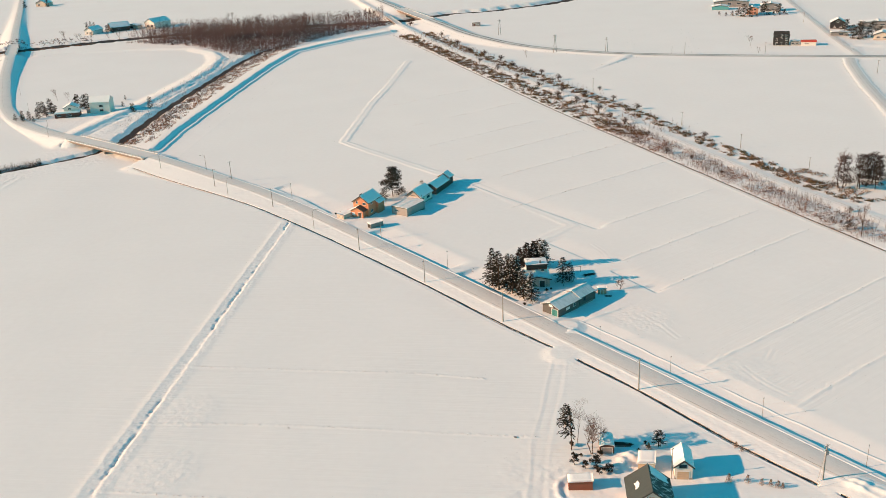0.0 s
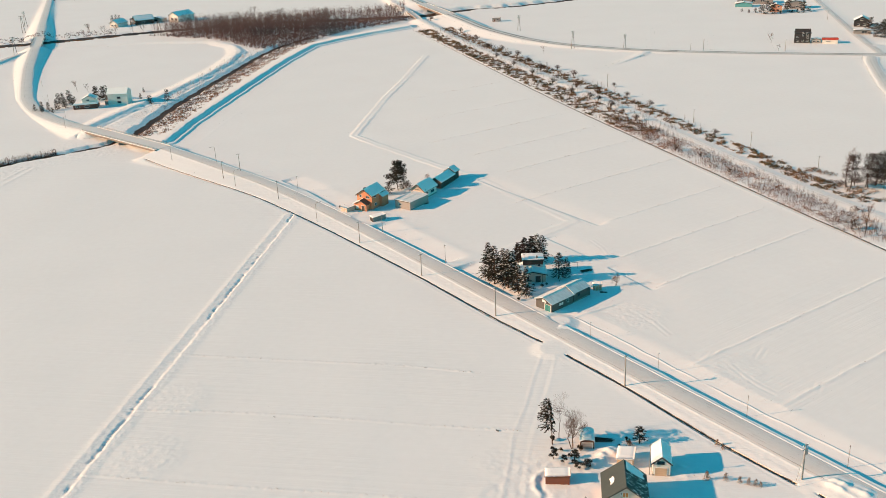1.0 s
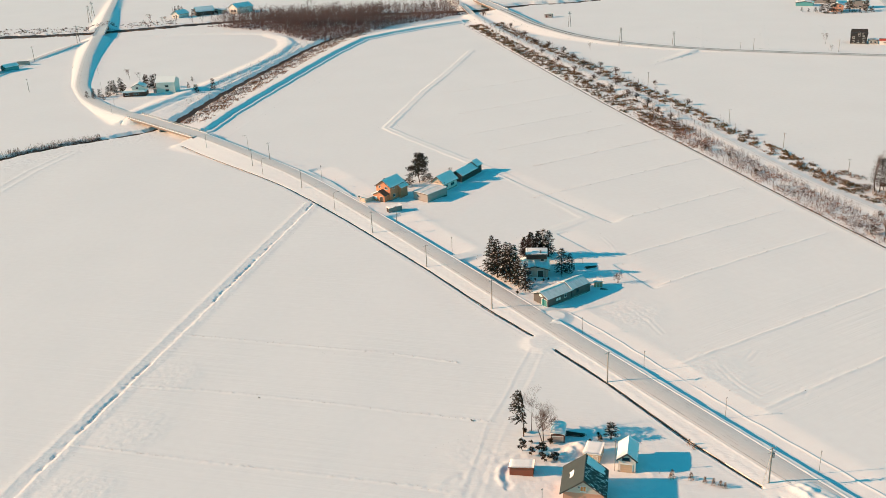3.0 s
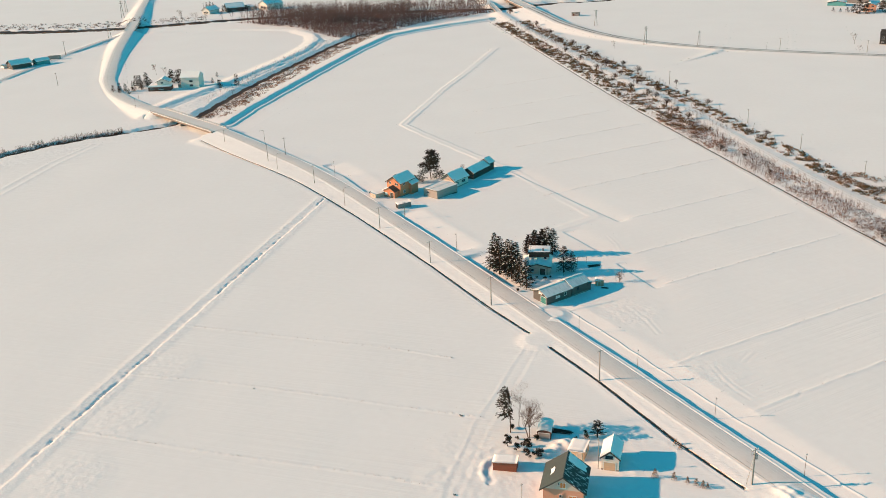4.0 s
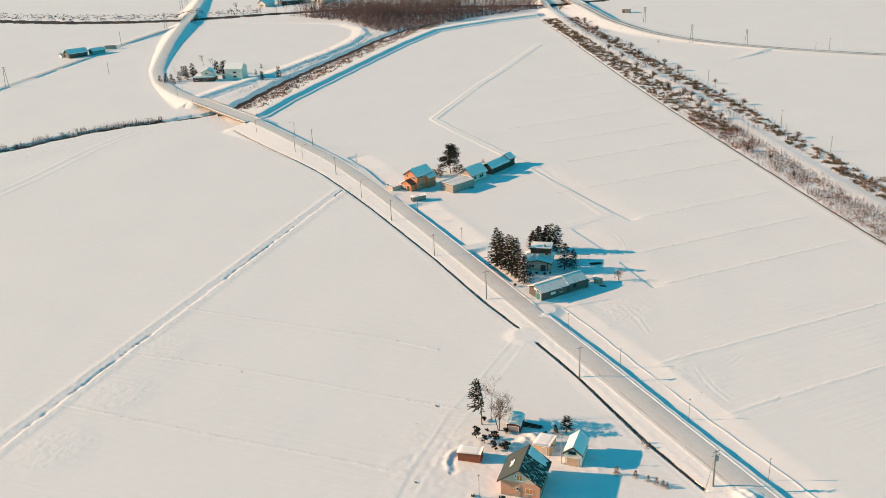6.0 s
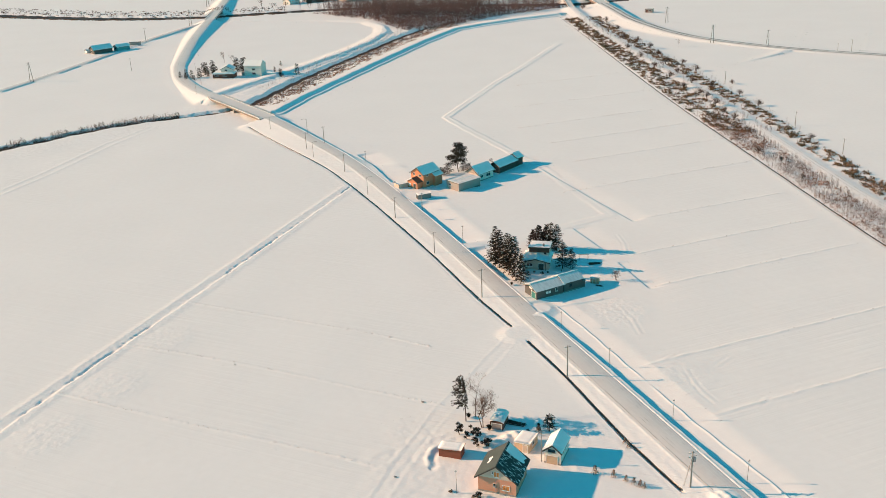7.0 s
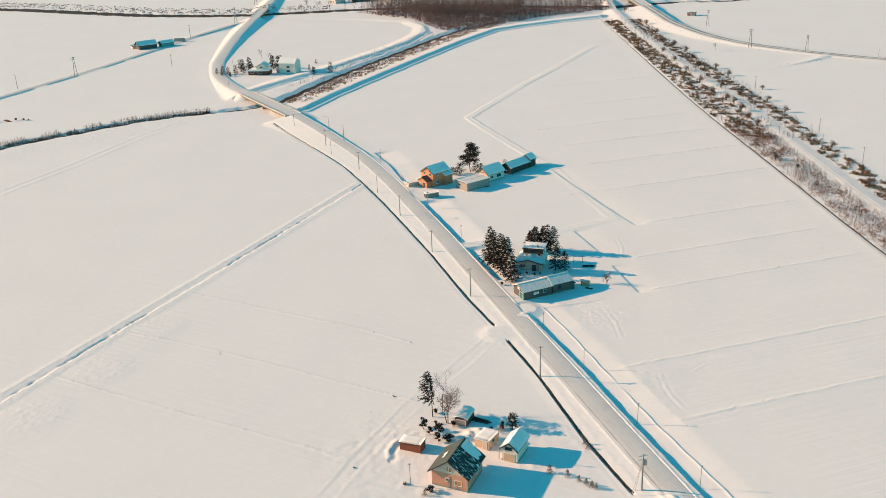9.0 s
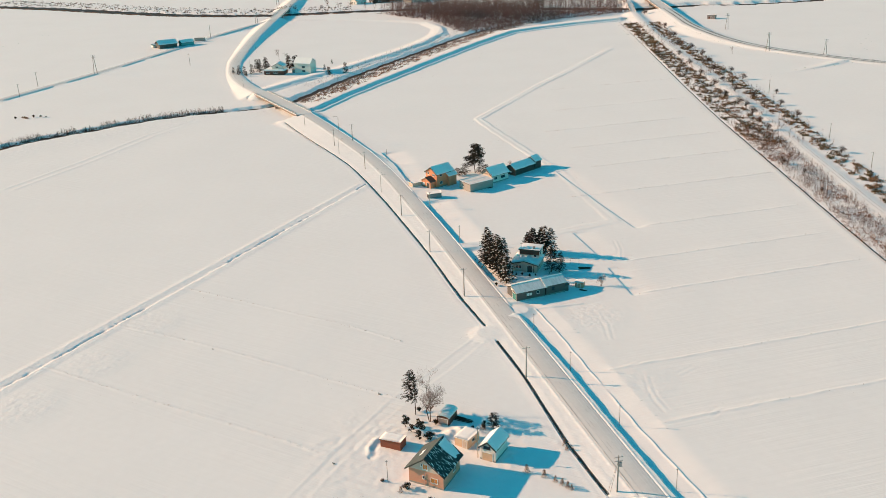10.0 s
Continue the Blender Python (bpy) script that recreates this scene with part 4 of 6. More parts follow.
def flat_top(root, w, d, h, wall, roof_mat, x0=0.0, y0=0.0, ov=0.2, fall=0.25, snow=0.3, z_from=-0.5, name="wall"):
    """A box with a shallow single-pitch roof falling to the left, and a pillow of snow."""
    bm = prism([(x0, z_from), (x0 + w, z_from), (x0 + w, h), (x0, h - fall)], y0, y0 + d)
    part(name, bm, wall, root)
    sec = [(x0 - ov, h - fall - 0.02), (x0 + w + ov, h + 0.03), (x0 + w + ov, h + 0.13), (x0 - ov, h - fall + 0.09)]
    part("roof", prism(sec, y0 - ov, y0 + d + ov), roof_mat, root)
    if snow:
        v, f = [], []
        nx, ny = 8, 8
        for i in range(nx + 1):
            for j in range(ny + 1):
                a, b = i / nx, j / ny
                rim = min(1.0, 6 * min(a, 1 - a, b, 1 - b) + 0.35)
                x, y = x0 - ov * 0.8 + (w + 1.6 * ov) * a, y0 - ov * 0.8 + (d + 1.6 * ov) * b
                v.append((x, y, h - fall + (fall + 0.03) * a + 0.09 + snow * rim * (1 + 0.08 * math.sin(3 * a + 5 * b))))
        n = len(v)
        for i in range(nx + 1):
            for j in range(ny + 1):
                a = i / nx
                x, y, z = v[i * (ny + 1) + j]
                v.append((x, y, h - fall + fall * a + 0.08))
        q = ny + 1
        for i in range(nx):
            for j in range(ny):
                k = i * q + j
                f.append((k, k + q, k + q + 1, k + 1))
            for j in (0, ny):
                k = i * q + j
                f.append((k, k + q, k + q + n, k + n))
        for j in range(ny):
            for i in (0, nx):
                k = i * q + j
                f.append((k, k + 1, k + 1 + n, k + n))
        solid("roof_snow", v, f, ROOF_SNOW, root, "thick rounded snow cap", True)


# near farmstead
h = place("house", "tan two-storey house with dark steep roof half cleared of snow", "house", 29.15, 135.2, -5.3, z=0)
gable(h, 7.35, 7.2, 3.55, 6.3, TAN, (ROOF_DARK, ROOF_PATCHY), (0, 0), 0.6, gable_wall=CREAM, seed=3)
window(h, "front", 7.35, 7.2, 4.75, 1.1, 1.35, 1.0, AMBER)
window(h, "front", 7.35, 7.2, 3.0, 1.5, 0.5, 0.6, GLASS)
window(h, "front", 7.35, 7.2, 3.15, 3.75, 0.95, 1.05, AMBER).location.y = -0.06
window(h, "front", 7.35, 7.2, 2.75, 4.3, 0.25, 0.45, GLASS).location.y = -0.06
window(h, "right", 7.35, 7.2, 4.2, 1.4, 1.1, 0.9, GLASS)
rc = bmesh.new()
rod(rc, (3.45, -0.12, 0.2), (3.45, -0.12, 2.9), 0.05, 0.05)
part("flue_pipe", rc, STEEL, h)
part("vent_hood", box(3.3, -0.3, 1.5, 3.6, 0.0, 1.8, 0.03), STEEL, h)
v, f = snow_sheet(0.95, 4.38, 1.65, 4.9, 2.7, 4.6, 0.14, 8)
v = [(x + 0.12 * math.sin(y * 2.3), y + 0.25 * math.sin(x * 4), z + 0.09 * math.sin(y * 2.3)) for x, y, z in v]
solid("snow_patch", v, f, ROOF_SNOW, h, "last patch of snow on the dark slope", True)
v, f = snow_sheet(7.9, 3.15, 4.0, 6.2, 5.0, 7.7, 0.12, 9)
solid("roof_snow", v, f, ROOF_SNOW, h, "snow left on the far half of the roof", True)
g = place("garage", "white tall garage with snow roof and tan shutter", "garage", 39.8, 146.4, -7.5, z=0)
gable(g, 3.3, 5.6, 3.0, 4.35, WHITE, ROOF_DARK, (0.18, 0.16), 0.35, seed=5)
door(g, "front", 3.3, 5.6, 0.45, 2.2, 1.75, BEIGE, "roller_shutter", 0.05)
window(g, "front", 3.3, 5.6, 0.8, 2.75, 1.3, 0.5, GLASS, DARKFRAME)
s = place("shed", "small beige shed with a thick snow cap", "shed", 33.3, 149.4, -14, z=0)
flat_top(s, 3.2, 4.2, 2.1, BEIGE, FRAME, snow=0.35)
door(s, "front", 3.4, 4.6, 1.9, 0.9, 1.7, CREAM)
window(s, "right", 3.2, 4.2, 1.5, 1.0, 0.9, 0.7)
s = place("shed", "low rust-red shed under a thick snow cap", "shed", 19.0, 144.2, -4, z=0)
flat_top(s, 4.6, 2.5, 1.95, RUST, RUST, snow=0.3)
s = place("shed", "brown shed with rounded snowy roof and grey shutter", "shed", 26.9, 155.8, -4, z=0)
arc = [(0, -0.5), (2.8, -0.5), (2.8, 1.7)] + [(1.4 + 1.4 * math.cos(a), 1.7 + 0.45 * math.sin(a)) for a in [math.pi * k / 10 for k in range(1, 10)]] + [(0, 1.7)]
part("wall", prism(arc, 0, 4.2), BROWNWALL, s)
arc = [(1.4 + 1.55 * math.cos(a), 1.7 + 0.75 * math.sin(a)) for a in [math.pi * k / 12 for k in range(13)]] + [(1.4 + 1.42 * math.cos(a), 1.7 + 0.47 * math.sin(a)) for a in [math.pi * k / 12 for k in range(12, -1, -1)]]
part("roof_snow", prism(arc, -0.15, 4.35), ROOF_SNOW, s, "rounded snow cover", True)
door(s, "front", 2.8, 4.2, 0.35, 2.1, 1.4, GREYWALL, "roller_shutter")

# middle farmstead
b = place("barn", "long dark board barn with teal gable door and snow-dusted roof", "barn", 22.1, 222.7, -46, z=0)
BW, BD = 5.6, 16.4
gable(b, BW, 8.8, 2.9, 3.95, BARNWALL, ROOF_THIN, (0, 0), 0.45, seed=11)
gable(b, BW - 0.4, BD - 8.8 - 1.7, 3.1, 4.3, BARNWALL, ROOF_THIN, (0, 0), 0.45, y0=9.25, x0=0.2, seed=13)
part("lean_to", prism([(0.6, -0.5), (BW - 0.3, -0.5), (BW - 0.3, 1.9), (0.6, 1.9)], BD - 1.5, BD), BARNWALL, b)
part("lean_to_roof", box(0.4, BD - 1.6, 1.9, BW - 0.1, BD + 0.3, 2.02), ROOF_DARK, b)
door(b, "front", BW, BD, 3.2, 2.0, 2.2, TEALDOOR, "barn_door")
part("sign_board", box(2.2, -0.06, 2.6, 3.5, -0.01, 3.3), FRAME, b, "white board on the gable")
window(b, "right", BW, BD, 3.0, 1.2, 1.7, 0.8, FRAME, DARKFRAME)
window(b, "right", BW, BD, 6.2, 1.4, 0.7, 0.8, GLASS)
window(b, "right", BW - 0.2, BD, 11.0, 1.4, 0.8, 0.8, GLASS, DARKFRAME)
h = place("house", "white two-storey farmhouse with brown upper band and snowy roofs", "house", 18.35, 239.6, 1.5, z=0)
part("wall", prism([(0, -0.5), (7.6, -0.5), (7.6, 2.5), (3.8, 3.4), (0, 2.5)], 0, 8.0), CREAM, h)
for x0, x1 in ((-0.5, 3.8), (8.1, 3.8)):
    part("roof", prism([(x0, 2.4), (x1, 3.45), (x1, 3.57), (x0, 2.52)], -0.6, 8.3), ROOF_DARK, h)
    v, f = snow_sheet(x0, 2.5, x1, 3.55, -0.55, 8.2, 0.28, 21)
    solid("roof_snow", v, f, ROOF_SNOW, h, "deep snow on the lower roof", True)
    part("fascia", prism([(x0, 2.25), (x1, 3.32), (x1, 3.57), (x0, 2.52)], -0.66, -0.6), DARKFRAME, h)
part("upper_wall", box(1.4, 4.0, 2.7, 7.2, 8.6, 5.2), WHITE, h)
part("upper_band", box(1.3, 3.7, 4.0, 7.25, 4.0, 5.25), BROWNWALL, h, "dark brown cladding band")
part("upper_roof", box(1.1, 3.5, 5.25, 7.5, 8.9, 5.4), ROOF_DARK, h)
part("upper_roof_snow", box(1.1, 3.5, 5.4, 7.5, 8.9, 5.62, 0.1), ROOF_SNOW, h, "flat snow-covered upper roof", True)
for y in (3.45, 8.9):
    part("parapet", box(1.05, y, 5.35, 7.55, y + 0.08, 5.66), DARKFRAME, h)
part("antenna_pole", rod(bmesh.new(), (1.7, 4.2, 5.4), (1.7, 4.2, 7.4), 0.04, 0.03), STEEL, h)
part("antenna_bar", box(1.3, 4.17, 7.1, 2.1, 4.23, 7.16), STEEL, h)
part("chimney", box(5.2, 4.6, 5.4, 5.7, 5.1, 6.3), BRICKBASE, h)
window(h, "front", 7.6, 8, 1.2, 1.0, 1.6, 0.9, GLASS)
door(h, "front", 7.6, 8, 4.6, 1.5, 2.0, DARKWOOD)
part("porch_post", box(6.6, -0.5, 0, 6.75, -0.35, 2.6), DARKWOOD, h)
window(h, "right", 7.6, 8, 2.0, 1.0, 1.5, 0.9, GLASS)
w = window(h, "front", 7.6, 8, 5.6, 3.3, 0.8, 0.6, GLASS)
w.location.y = 3.99
w = window(h, "right", 7.21, 8, 5.0, 3.7, 0.9, 0.9, GLASS)
s = place("shed", "tiny tan garden hut with snow on top", "shed", 38.8, 232.9, -2)
flat_top(s, 2.3, 1.9, 1.75, TAN, FRAME, snow=0.3)
door(s, "front", 2.3, 1.9, 0.7, 0.8, 1.3, TAN)

# farther farmstead by the road
h = place("house", "orange two-storey house with snow-covered gable roof and porch", "house", -37.4, 310.6, -27, z=0.1)
gable(h, 6.4, 8.6, 5.3, 7.5, ORANGE, ROOF_DARK, (0.16, 0.15), 0.4, seed=31)
part("side_wing", prism([(6.4, -0.5), (7.6, -0.5), (7.6, 3.9), (6.4, 4.6)], 5.0, 9.0), ORANGE, h)
part("side_wing_roof", prism([(6.3, 4.7), (8.0, 3.75), (8.0, 4.05), (6.3, 5.0)], 4.7, 9.3), ROOF_SNOW, h, "snowy side roof")
part("porch_wall", prism([(0.2, -0.5), (5.4, -0.5), (5.4, 2.7), (3.0, 4.0), (0.2, 2.6)], -2.4, 0.0), ORANGE, h)
for x0, x1, z0 in ((-0.3, 3.0, 2.5), (5.9, 3.0, 2.55)):
    part("porch_roof", prism([(x0, z0), (x1, 4.05), (x1, 4.3), (x0, z0 + 0.22)], -2.9, 0.05), ROOF_DARK if x0 > 0 else ROOF_SNOW, h)
door(h, "front", 6.4, 9.2, 3.4, 1.3, 2.1, DARKWOOD).location.y = -2.42
window(h, "front", 6.4, 9.2, 0.9, 1.0, 1.1, 0.9, FRAME).location.y = -2.42
window(h, "front", 6.4, 9.2, 1.2, 4.5, 0.8, 0.9, GLASS)
window(h, "front", 6.4, 9.2, 4.0, 4.3, 1.3, 0.8, GLASS)
window(h, "right", 6.4, 9.2, 1.6, 4.3, 1.0, 1.0, GLASS)
window(h, "right", 6.4, 9.2, 1.6, 1.2, 1.2, 1.0, GLASS)
part("dormer", prism([(0.2, 5.6), (1.6, 5.6), (0.9, 6.9)], 3.2, 4.6), BLACKWALL, h)
s = place("shed", "grey steel farm shed with snow-covered low roof", "shed", -23.6, 310.4, -35, z=0)
gable(s, 7.0, 10.6, 3.0, 3.06, GREYWALL, ROOF_THIN, (0, 0), 0.2, seed=41, base=0.2)
window(s, "front", 7.0, 10.6, 1.6, 1.3, 1.3, 0.6, GLASS)
h = place("house", "white old farmhouse with snow-laden gable roof", "house", -18.6, 321.6, -29, z=0)
gable(h, 6.0, 8.6, 3.1, 5.4, WHITE, ROOF_DARK, (0.25, 0.25), 0.5, seed=51, gable_wall=CREAM)
window(h, "right", 6.0, 8.6, 1.2, 1.2, 1.4, 1.0, GLASS)
window(h, "right", 6.0, 8.6, 4.6, 1.1, 2.2, 1.1, GLASS)
window(h, "front", 6.0, 8.6, 2.0, 3.4, 1.5, 0.8, GLASS, DARKFRAME)
door(h, "front", 6.0, 8.6, 3.8, 1.4, 2.0, TAN)
s = place("barn", "long dark wooden shed with snow-covered roof in two lengths", "barn", -12.0, 332.4, -25, z=0)
gable(s, 4.9, 11.5, 2.7, 4.2, DARKWOOD, ROOF_DARK, (0.2, 0.2), 0.5, seed=61, base=0.15)
gable(s, 4.5, 3.6, 3.3, 4.8, DARKWOOD, ROOF_DARK, (0.2, 0.2), 0.4, y0=12.0, x0=0.3, seed=63, base=0.15)
window(s, "front", 4.9, 15, 1.2, 1.0, 1.8, 0.5, FRAME, DARKFRAME)
s = place("shed", "small open-fronted grey shed beside the road", "shed", -30.1, 294.6, 33, z=0.15)
flat_top(s, 5.0, 2.3, 1.9, FARGREY, STEEL, snow=0.08)
# the wall is closed: a thin black panel paints the bay's inner shade
part("bay_shade_panel", box(-0.03, 0.25, 0.1, 0.02, 2.05, 1.35), BLACKWALL, s, "black panel painted as the shade inside the open bay")
s = place("storage_box", "cream storage container with snow on top", "container", -43.1, 307.2, -40, z=0.1)
flat_top(s, 3.2, 5.0, 1.75, CREAM, CREAM, snow=0.35, fall=0.05)
for k in range(4):
    part("wall_rib", box(0.35 + k * 0.75, -0.05, 0, 0.43 + k * 0.75, 0.0, 1.6), CREAM, s)

# farm by the river bend
h = place("barn", "large white barn with snow roof and two small windows", "barn", -205.2, 506.5, 2, z=0.2)
part("wall", prism([(0, -0.6), (8.0, -0.6), (8.0, 6.2), (4.6, 8.8), (0, 6.6)], 0, 11.2), WHITE, h).matrix_basis = pose(0, 8, 0, 0, 0, -90)
part("roof", prism([(-0.4, 6.3), (4.6, 8.85), (8.5, 6.0), (8.5, 6.2), (4.6, 9.1), (-0.4, 6.55)], -0.3, 11.5), ROOF_SNOW, h, "snow-white roof").matrix_basis = pose(0, 8, 0, 0, 0, -90)
window(h, "front", 11.2, 8, 5.4, 3.4, 1.9, 0.9, GLASS, DARKFRAME)
window(h, "front", 11.2, 8, 5.4, 0.9, 1.9, 0.9, GLASS, DARKFRAME)
part("lean_to", box(-2.4, 1, -0.5, 0, 6, 2.2), GREYWALL, h)
h = place("house", "white farmhouse with dark ground floor and snowy roofs", "house", -221.8, 497.0, 12, z=0.2)
part("lower_wall", box(0, 0, -0.6, 13, 7.5, 2.4), BROWNWALL, h)
part("lower_roof_snow", prism([(-0.5, 2.4), (13.5, 2.4), (12.5, 3.3), (0.5, 3.3)], -0.8, 7.9), ROOF_SNOW, h, "snowy skirt roof")
gable(h, 7.4, 6.0, 5.2, 7.0, WHITE, ROOF_SNOW, (0.2, 0.2), 0.6, x0=5.2, y0=0.8, base=0, z_from=2.3, seed=71)
window(h, "front", 13, 7.5, 1.2, 0.8, 2.2, 1.0, GLASS)
window(h, "front", 13, 7.5, 6.2, 0.8, 2.6, 1.0, GLASS)
window(h, "front", 13, 7.5, 7.6, 4.0, 1.4, 0.9, GLASS).location.y = 0.78


def far_house(name, label, x, y, angle, w, d, he, hr, wall, roof, snow, windows=(), ov=0.4, seed=1):
    root = place(name, label, name.replace("_", " "), x, y, angle)
    gable(root, w, d, he, hr, wall, roof, (snow, snow), ov, seed=seed, base=0.2)
    for face, a, z, ww, hh in windows:
        window(root, face, w, d, a, z, ww, hh)
    return root


# lane barns beyond the lower fields
far_house("barn", "dark barn with broad snow-covered roof by the lane", -366.0, 578.0, -35, 9.0, 13.5, 3.2, 5.6, BARNWALL, ROOF_DARK, 0.2, (("front", 3, 1.2, 2, 1.2),), 0.7, 81)
far_house("barn", "green-grey shed with snow-covered roof by the lane", -353.5, 589.5, -28, 5.4, 10.0, 2.8, 4.3, TEALWALL, ROOF_DARK, 0.2, (("front", 1.5, 1.0, 1.6, 1.0),), 0.5, 83)
far_house("shed", "pale lean-to shed against the dark barn", -371.5, 579.5, -35, 4.6, 5.0, 1.8, 2.5, FRAME, ROOF_DARK, 0.25, (), 0.3, 85)
s = place("storage_box", "white shipping container in the snow", "container", -354.0, 610.5, 12)
flat_top(s, 8.0, 2.6, 2.5, GREYWALL, GREYWALL, snow=0.3, fall=0.05)
# farm on the upper river
far_house("house", "white gabled house with snowy roof near the river", -336.5, 853.0, -20, 9, 14, 3.6, 6.6, WHITE, ROOF_DARK, 0.25, (("front", 2, 1.0, 2, 1.2), ("front", 5.5, 1.0, 1.5, 1.2)), 0.6, 91)
far_house("house", "weathered dark farmhouse under patches of snow", -322.0, 874.0, -58, 13, 17, 4.0, 7.6, DARKWOOD, ROOF_DARK, 0.22, (("front", 3, 1.2, 2, 1.2), ("right", 5, 1.2, 3, 1.2)), 0.7, 93)
far_house("shed", "orange-doored low shed of the river farm", -309.0, 884.0, -25, 15, 7, 2.8, 4.2, CREAM, ROOF_DARK, 0.2, (("front", 6, 0.6, 4, 1.6),), 0.4, 95)
far_house("barn", "large white hall with wide snow roof", -288.0, 878.0, -32, 13, 20, 5.5, 9.0, WHITE, ROOF_DARK, 0.2, (("front", 3, 1.5, 3, 2.0), ("front", 8, 1.5, 3, 2.0)), 0.5, 97)
far_house("house", "distant dark-roofed house in the snow", -503.0, 1140.0, -15, 15, 12, 4, 7.5, CREAM, ROOF_DARK, 0.12, (("front", 3, 1.2, 3, 1.5),), 0.6, 99)
# houses along the main road
h = place("house", "tall black house with steep roof and white-edged dormers", "house", 219.6, 622.5, -17)
gable(h, 10.0, 9.0, 6.6, 7.4, BLACKWALL, BLACKWALL, (0, 0), 0.3, base=0.3, seed=101)
part("front_roof", prism([(-0.2, 5.2), (10.2, 5.2), (10.0, 10.0), (0.0, 10.0)], 2.0, 2.4), BLACKWALL, h, "steep black front slope").matrix_basis = pose(0, 0, 0, -18, 0, 0)
for a in (4.6, 7.2):
    window(h, "front", 10, 9, a, 5.0, 1.0, 2.2, GLASS, FRAME, "dormer_window").location.y = -0.3
for a, z in ((1.2, 1.0), (4.2, 1.0), (7.4, 1.0), (1.2, 3.6), (7.4, 3.4)):
    window(h, "front", 10, 9, a, z, 1.3, 1.1)
s = far_house("shed", "grey-blue shed beside the black house", 230.0, 620.0, -17, 6.0, 4.0, 2.4, 3.0, GREYWALL, ROOF_DARK, 0.25, (("front", 1, 0.8, 1.6, 1.0), ("front", 3.4, 0.8, 1.6, 1.0)), 0.2, 103)
s = place("shed", "white shed with a bright red roof edge", "shed", 236.3, 617.5, -17)
flat_top(s, 9.6, 5.5, 3.0, WHITE, ROOF_RED, snow=0.0, fall=0.1)
part("red_front", box(-0.25, -0.3, 2.4, 9.85, -0.2, 3.5), ROOF_RED, s, "red fascia band")
window(s, "front", 9.6, 5.5, 2.4, 0.9, 2.6, 0.8, GREYWALL)
far_house("shed", "low teal-walled shed with snowy roof", 231.0, 815.0, -17, 14, 9, 2.8, 4.0, TEALWALL, ROOF_DARK, 0.4, (), 0.4, 105)
far_house("house", "orange-walled village house under snow", 249.0, 775.0, -17, 9.0, 9, 5.0, 6.6, TAN, ROOF_DARK, 0.3, (("front", 1.5, 1, 1.6, 1.2), ("front", 5.5, 1, 1.6, 1.2), ("front", 1.5, 3.8, 1.6, 1.2), ("front", 5.5, 3.8, 1.6, 1.2)), 0.5, 107)
far_house("house", "grey two-storey village house with snow roof", 266.0, 792.0, -17, 16, 9, 5.2, 6.8, FARGREY, ROOF_DARK, 0.35, (("front", 2, 1, 2, 1.4), ("front", 9, 1, 2, 1.4), ("front", 11, 4, 2, 1.2)), 0.5, 109)
far_house("barn", "long pale hall behind the village houses", 238.0, 835.0, -17, 30, 12, 4.4, 6.0, FARGREY, ROOF_DARK, 0.3, (("front", 4, 2, 3, 1.5), ("front", 12, 2, 3, 1.5), ("front", 20, 2, 3, 1.5)), 0.5, 111)
far_house("house", "dark brown house half hidden by snowy trees", 281.5, 682.0, -20, 10, 9, 4.6, 7.4, BLACKWALL, BLACKWALL, 0.06, (("front", 2, 1, 1.6, 1.2), ("front", 6, 1, 1.6, 1.2), ("front", 4, 4.6, 1.6, 1.2)), 0.5, 113)
far_house("shed", "beige flat shed in front of the brown house", 269.0, 649.5, -18, 11, 5, 2.2, 2.8, FARGREY, ROOF_DARK, 0.35, (("front", 5.2, 0.4, 3.0, 1.6),), 0.3, 115)
far_house("barn", "white hall with two windows behind the trees", 302.0, 676.0, -17, 22, 10, 4.4, 5.4, FARGREY, ROOF_DARK, 0.3, (("front", 5, 2.2, 3.2, 1.2), ("front", 12, 2.2, 3.2, 1.2)), 0.4, 117)
far_house("house", "cream house with snowy roof at the crossing", 289.0, 627.0, -25, 10, 9, 3.4, 5.4, CREAM, ROOF_DARK, 0.4, (("front", 2, 1, 2, 1.2), ("front", 6, 1, 2, 1.2)), 0.6, 119)


# ---- trees and plants ----
class Soup:
    """Gathers many small faces and makes one mesh of them."""

    def __init__(self):
        self.v, self.f = [], []

    def quad(self, a, b, c, d):
        n = len(self.v)
        self.v += [a, b, c, d]
        self.f.append((n, n + 1, n + 2, n + 3))

    def tri(self, a, b, c):
        n = len(self.v)
        self.v += [a, b, c]
        self.f.append((n, n + 1, n + 2))

    def tube(self, p0, p1, r0, r1, sides=4):
        w = (p1 - p0)
        if w.length < 1e-6:
            return
        w.normalize()
        u = w.orthogonal().normalized()
        q = w.cross(u)
        n = len(self.v)
        for p, r in ((p0, r0), (p1, r1)):
            for i in range(sides):
                a = math.tau * i / sides
                self.v.append(p + (u * math.cos(a) + q * math.sin(a)) * r)
        for i in range(sides):
            j = (i + 1) % sides
            self.f.append((n + i, n + j, n + sides + j, n + sides + i))

    def leaf(self, p, along, size, r, width=0.5):
        """A small folded spray of foliage that points along a way."""
        side = Vector((r.gauss(0, 1), r.gauss(0, 1), r.gauss(0, 1))).cross(along).normalized() * size * width
        tip = p + along * size
        mid = p + along * size * 0.45
        self.quad(p, mid + side, tip, mid - side)

    def make(self, name, material, parent=None, label=""):
        return solid(name, self.v, self.f, material, parent, label)


def unit(r):
    return Vector((r.gauss(0, 1), r.gauss(0, 1), r.gauss(0, 1))).normalized()


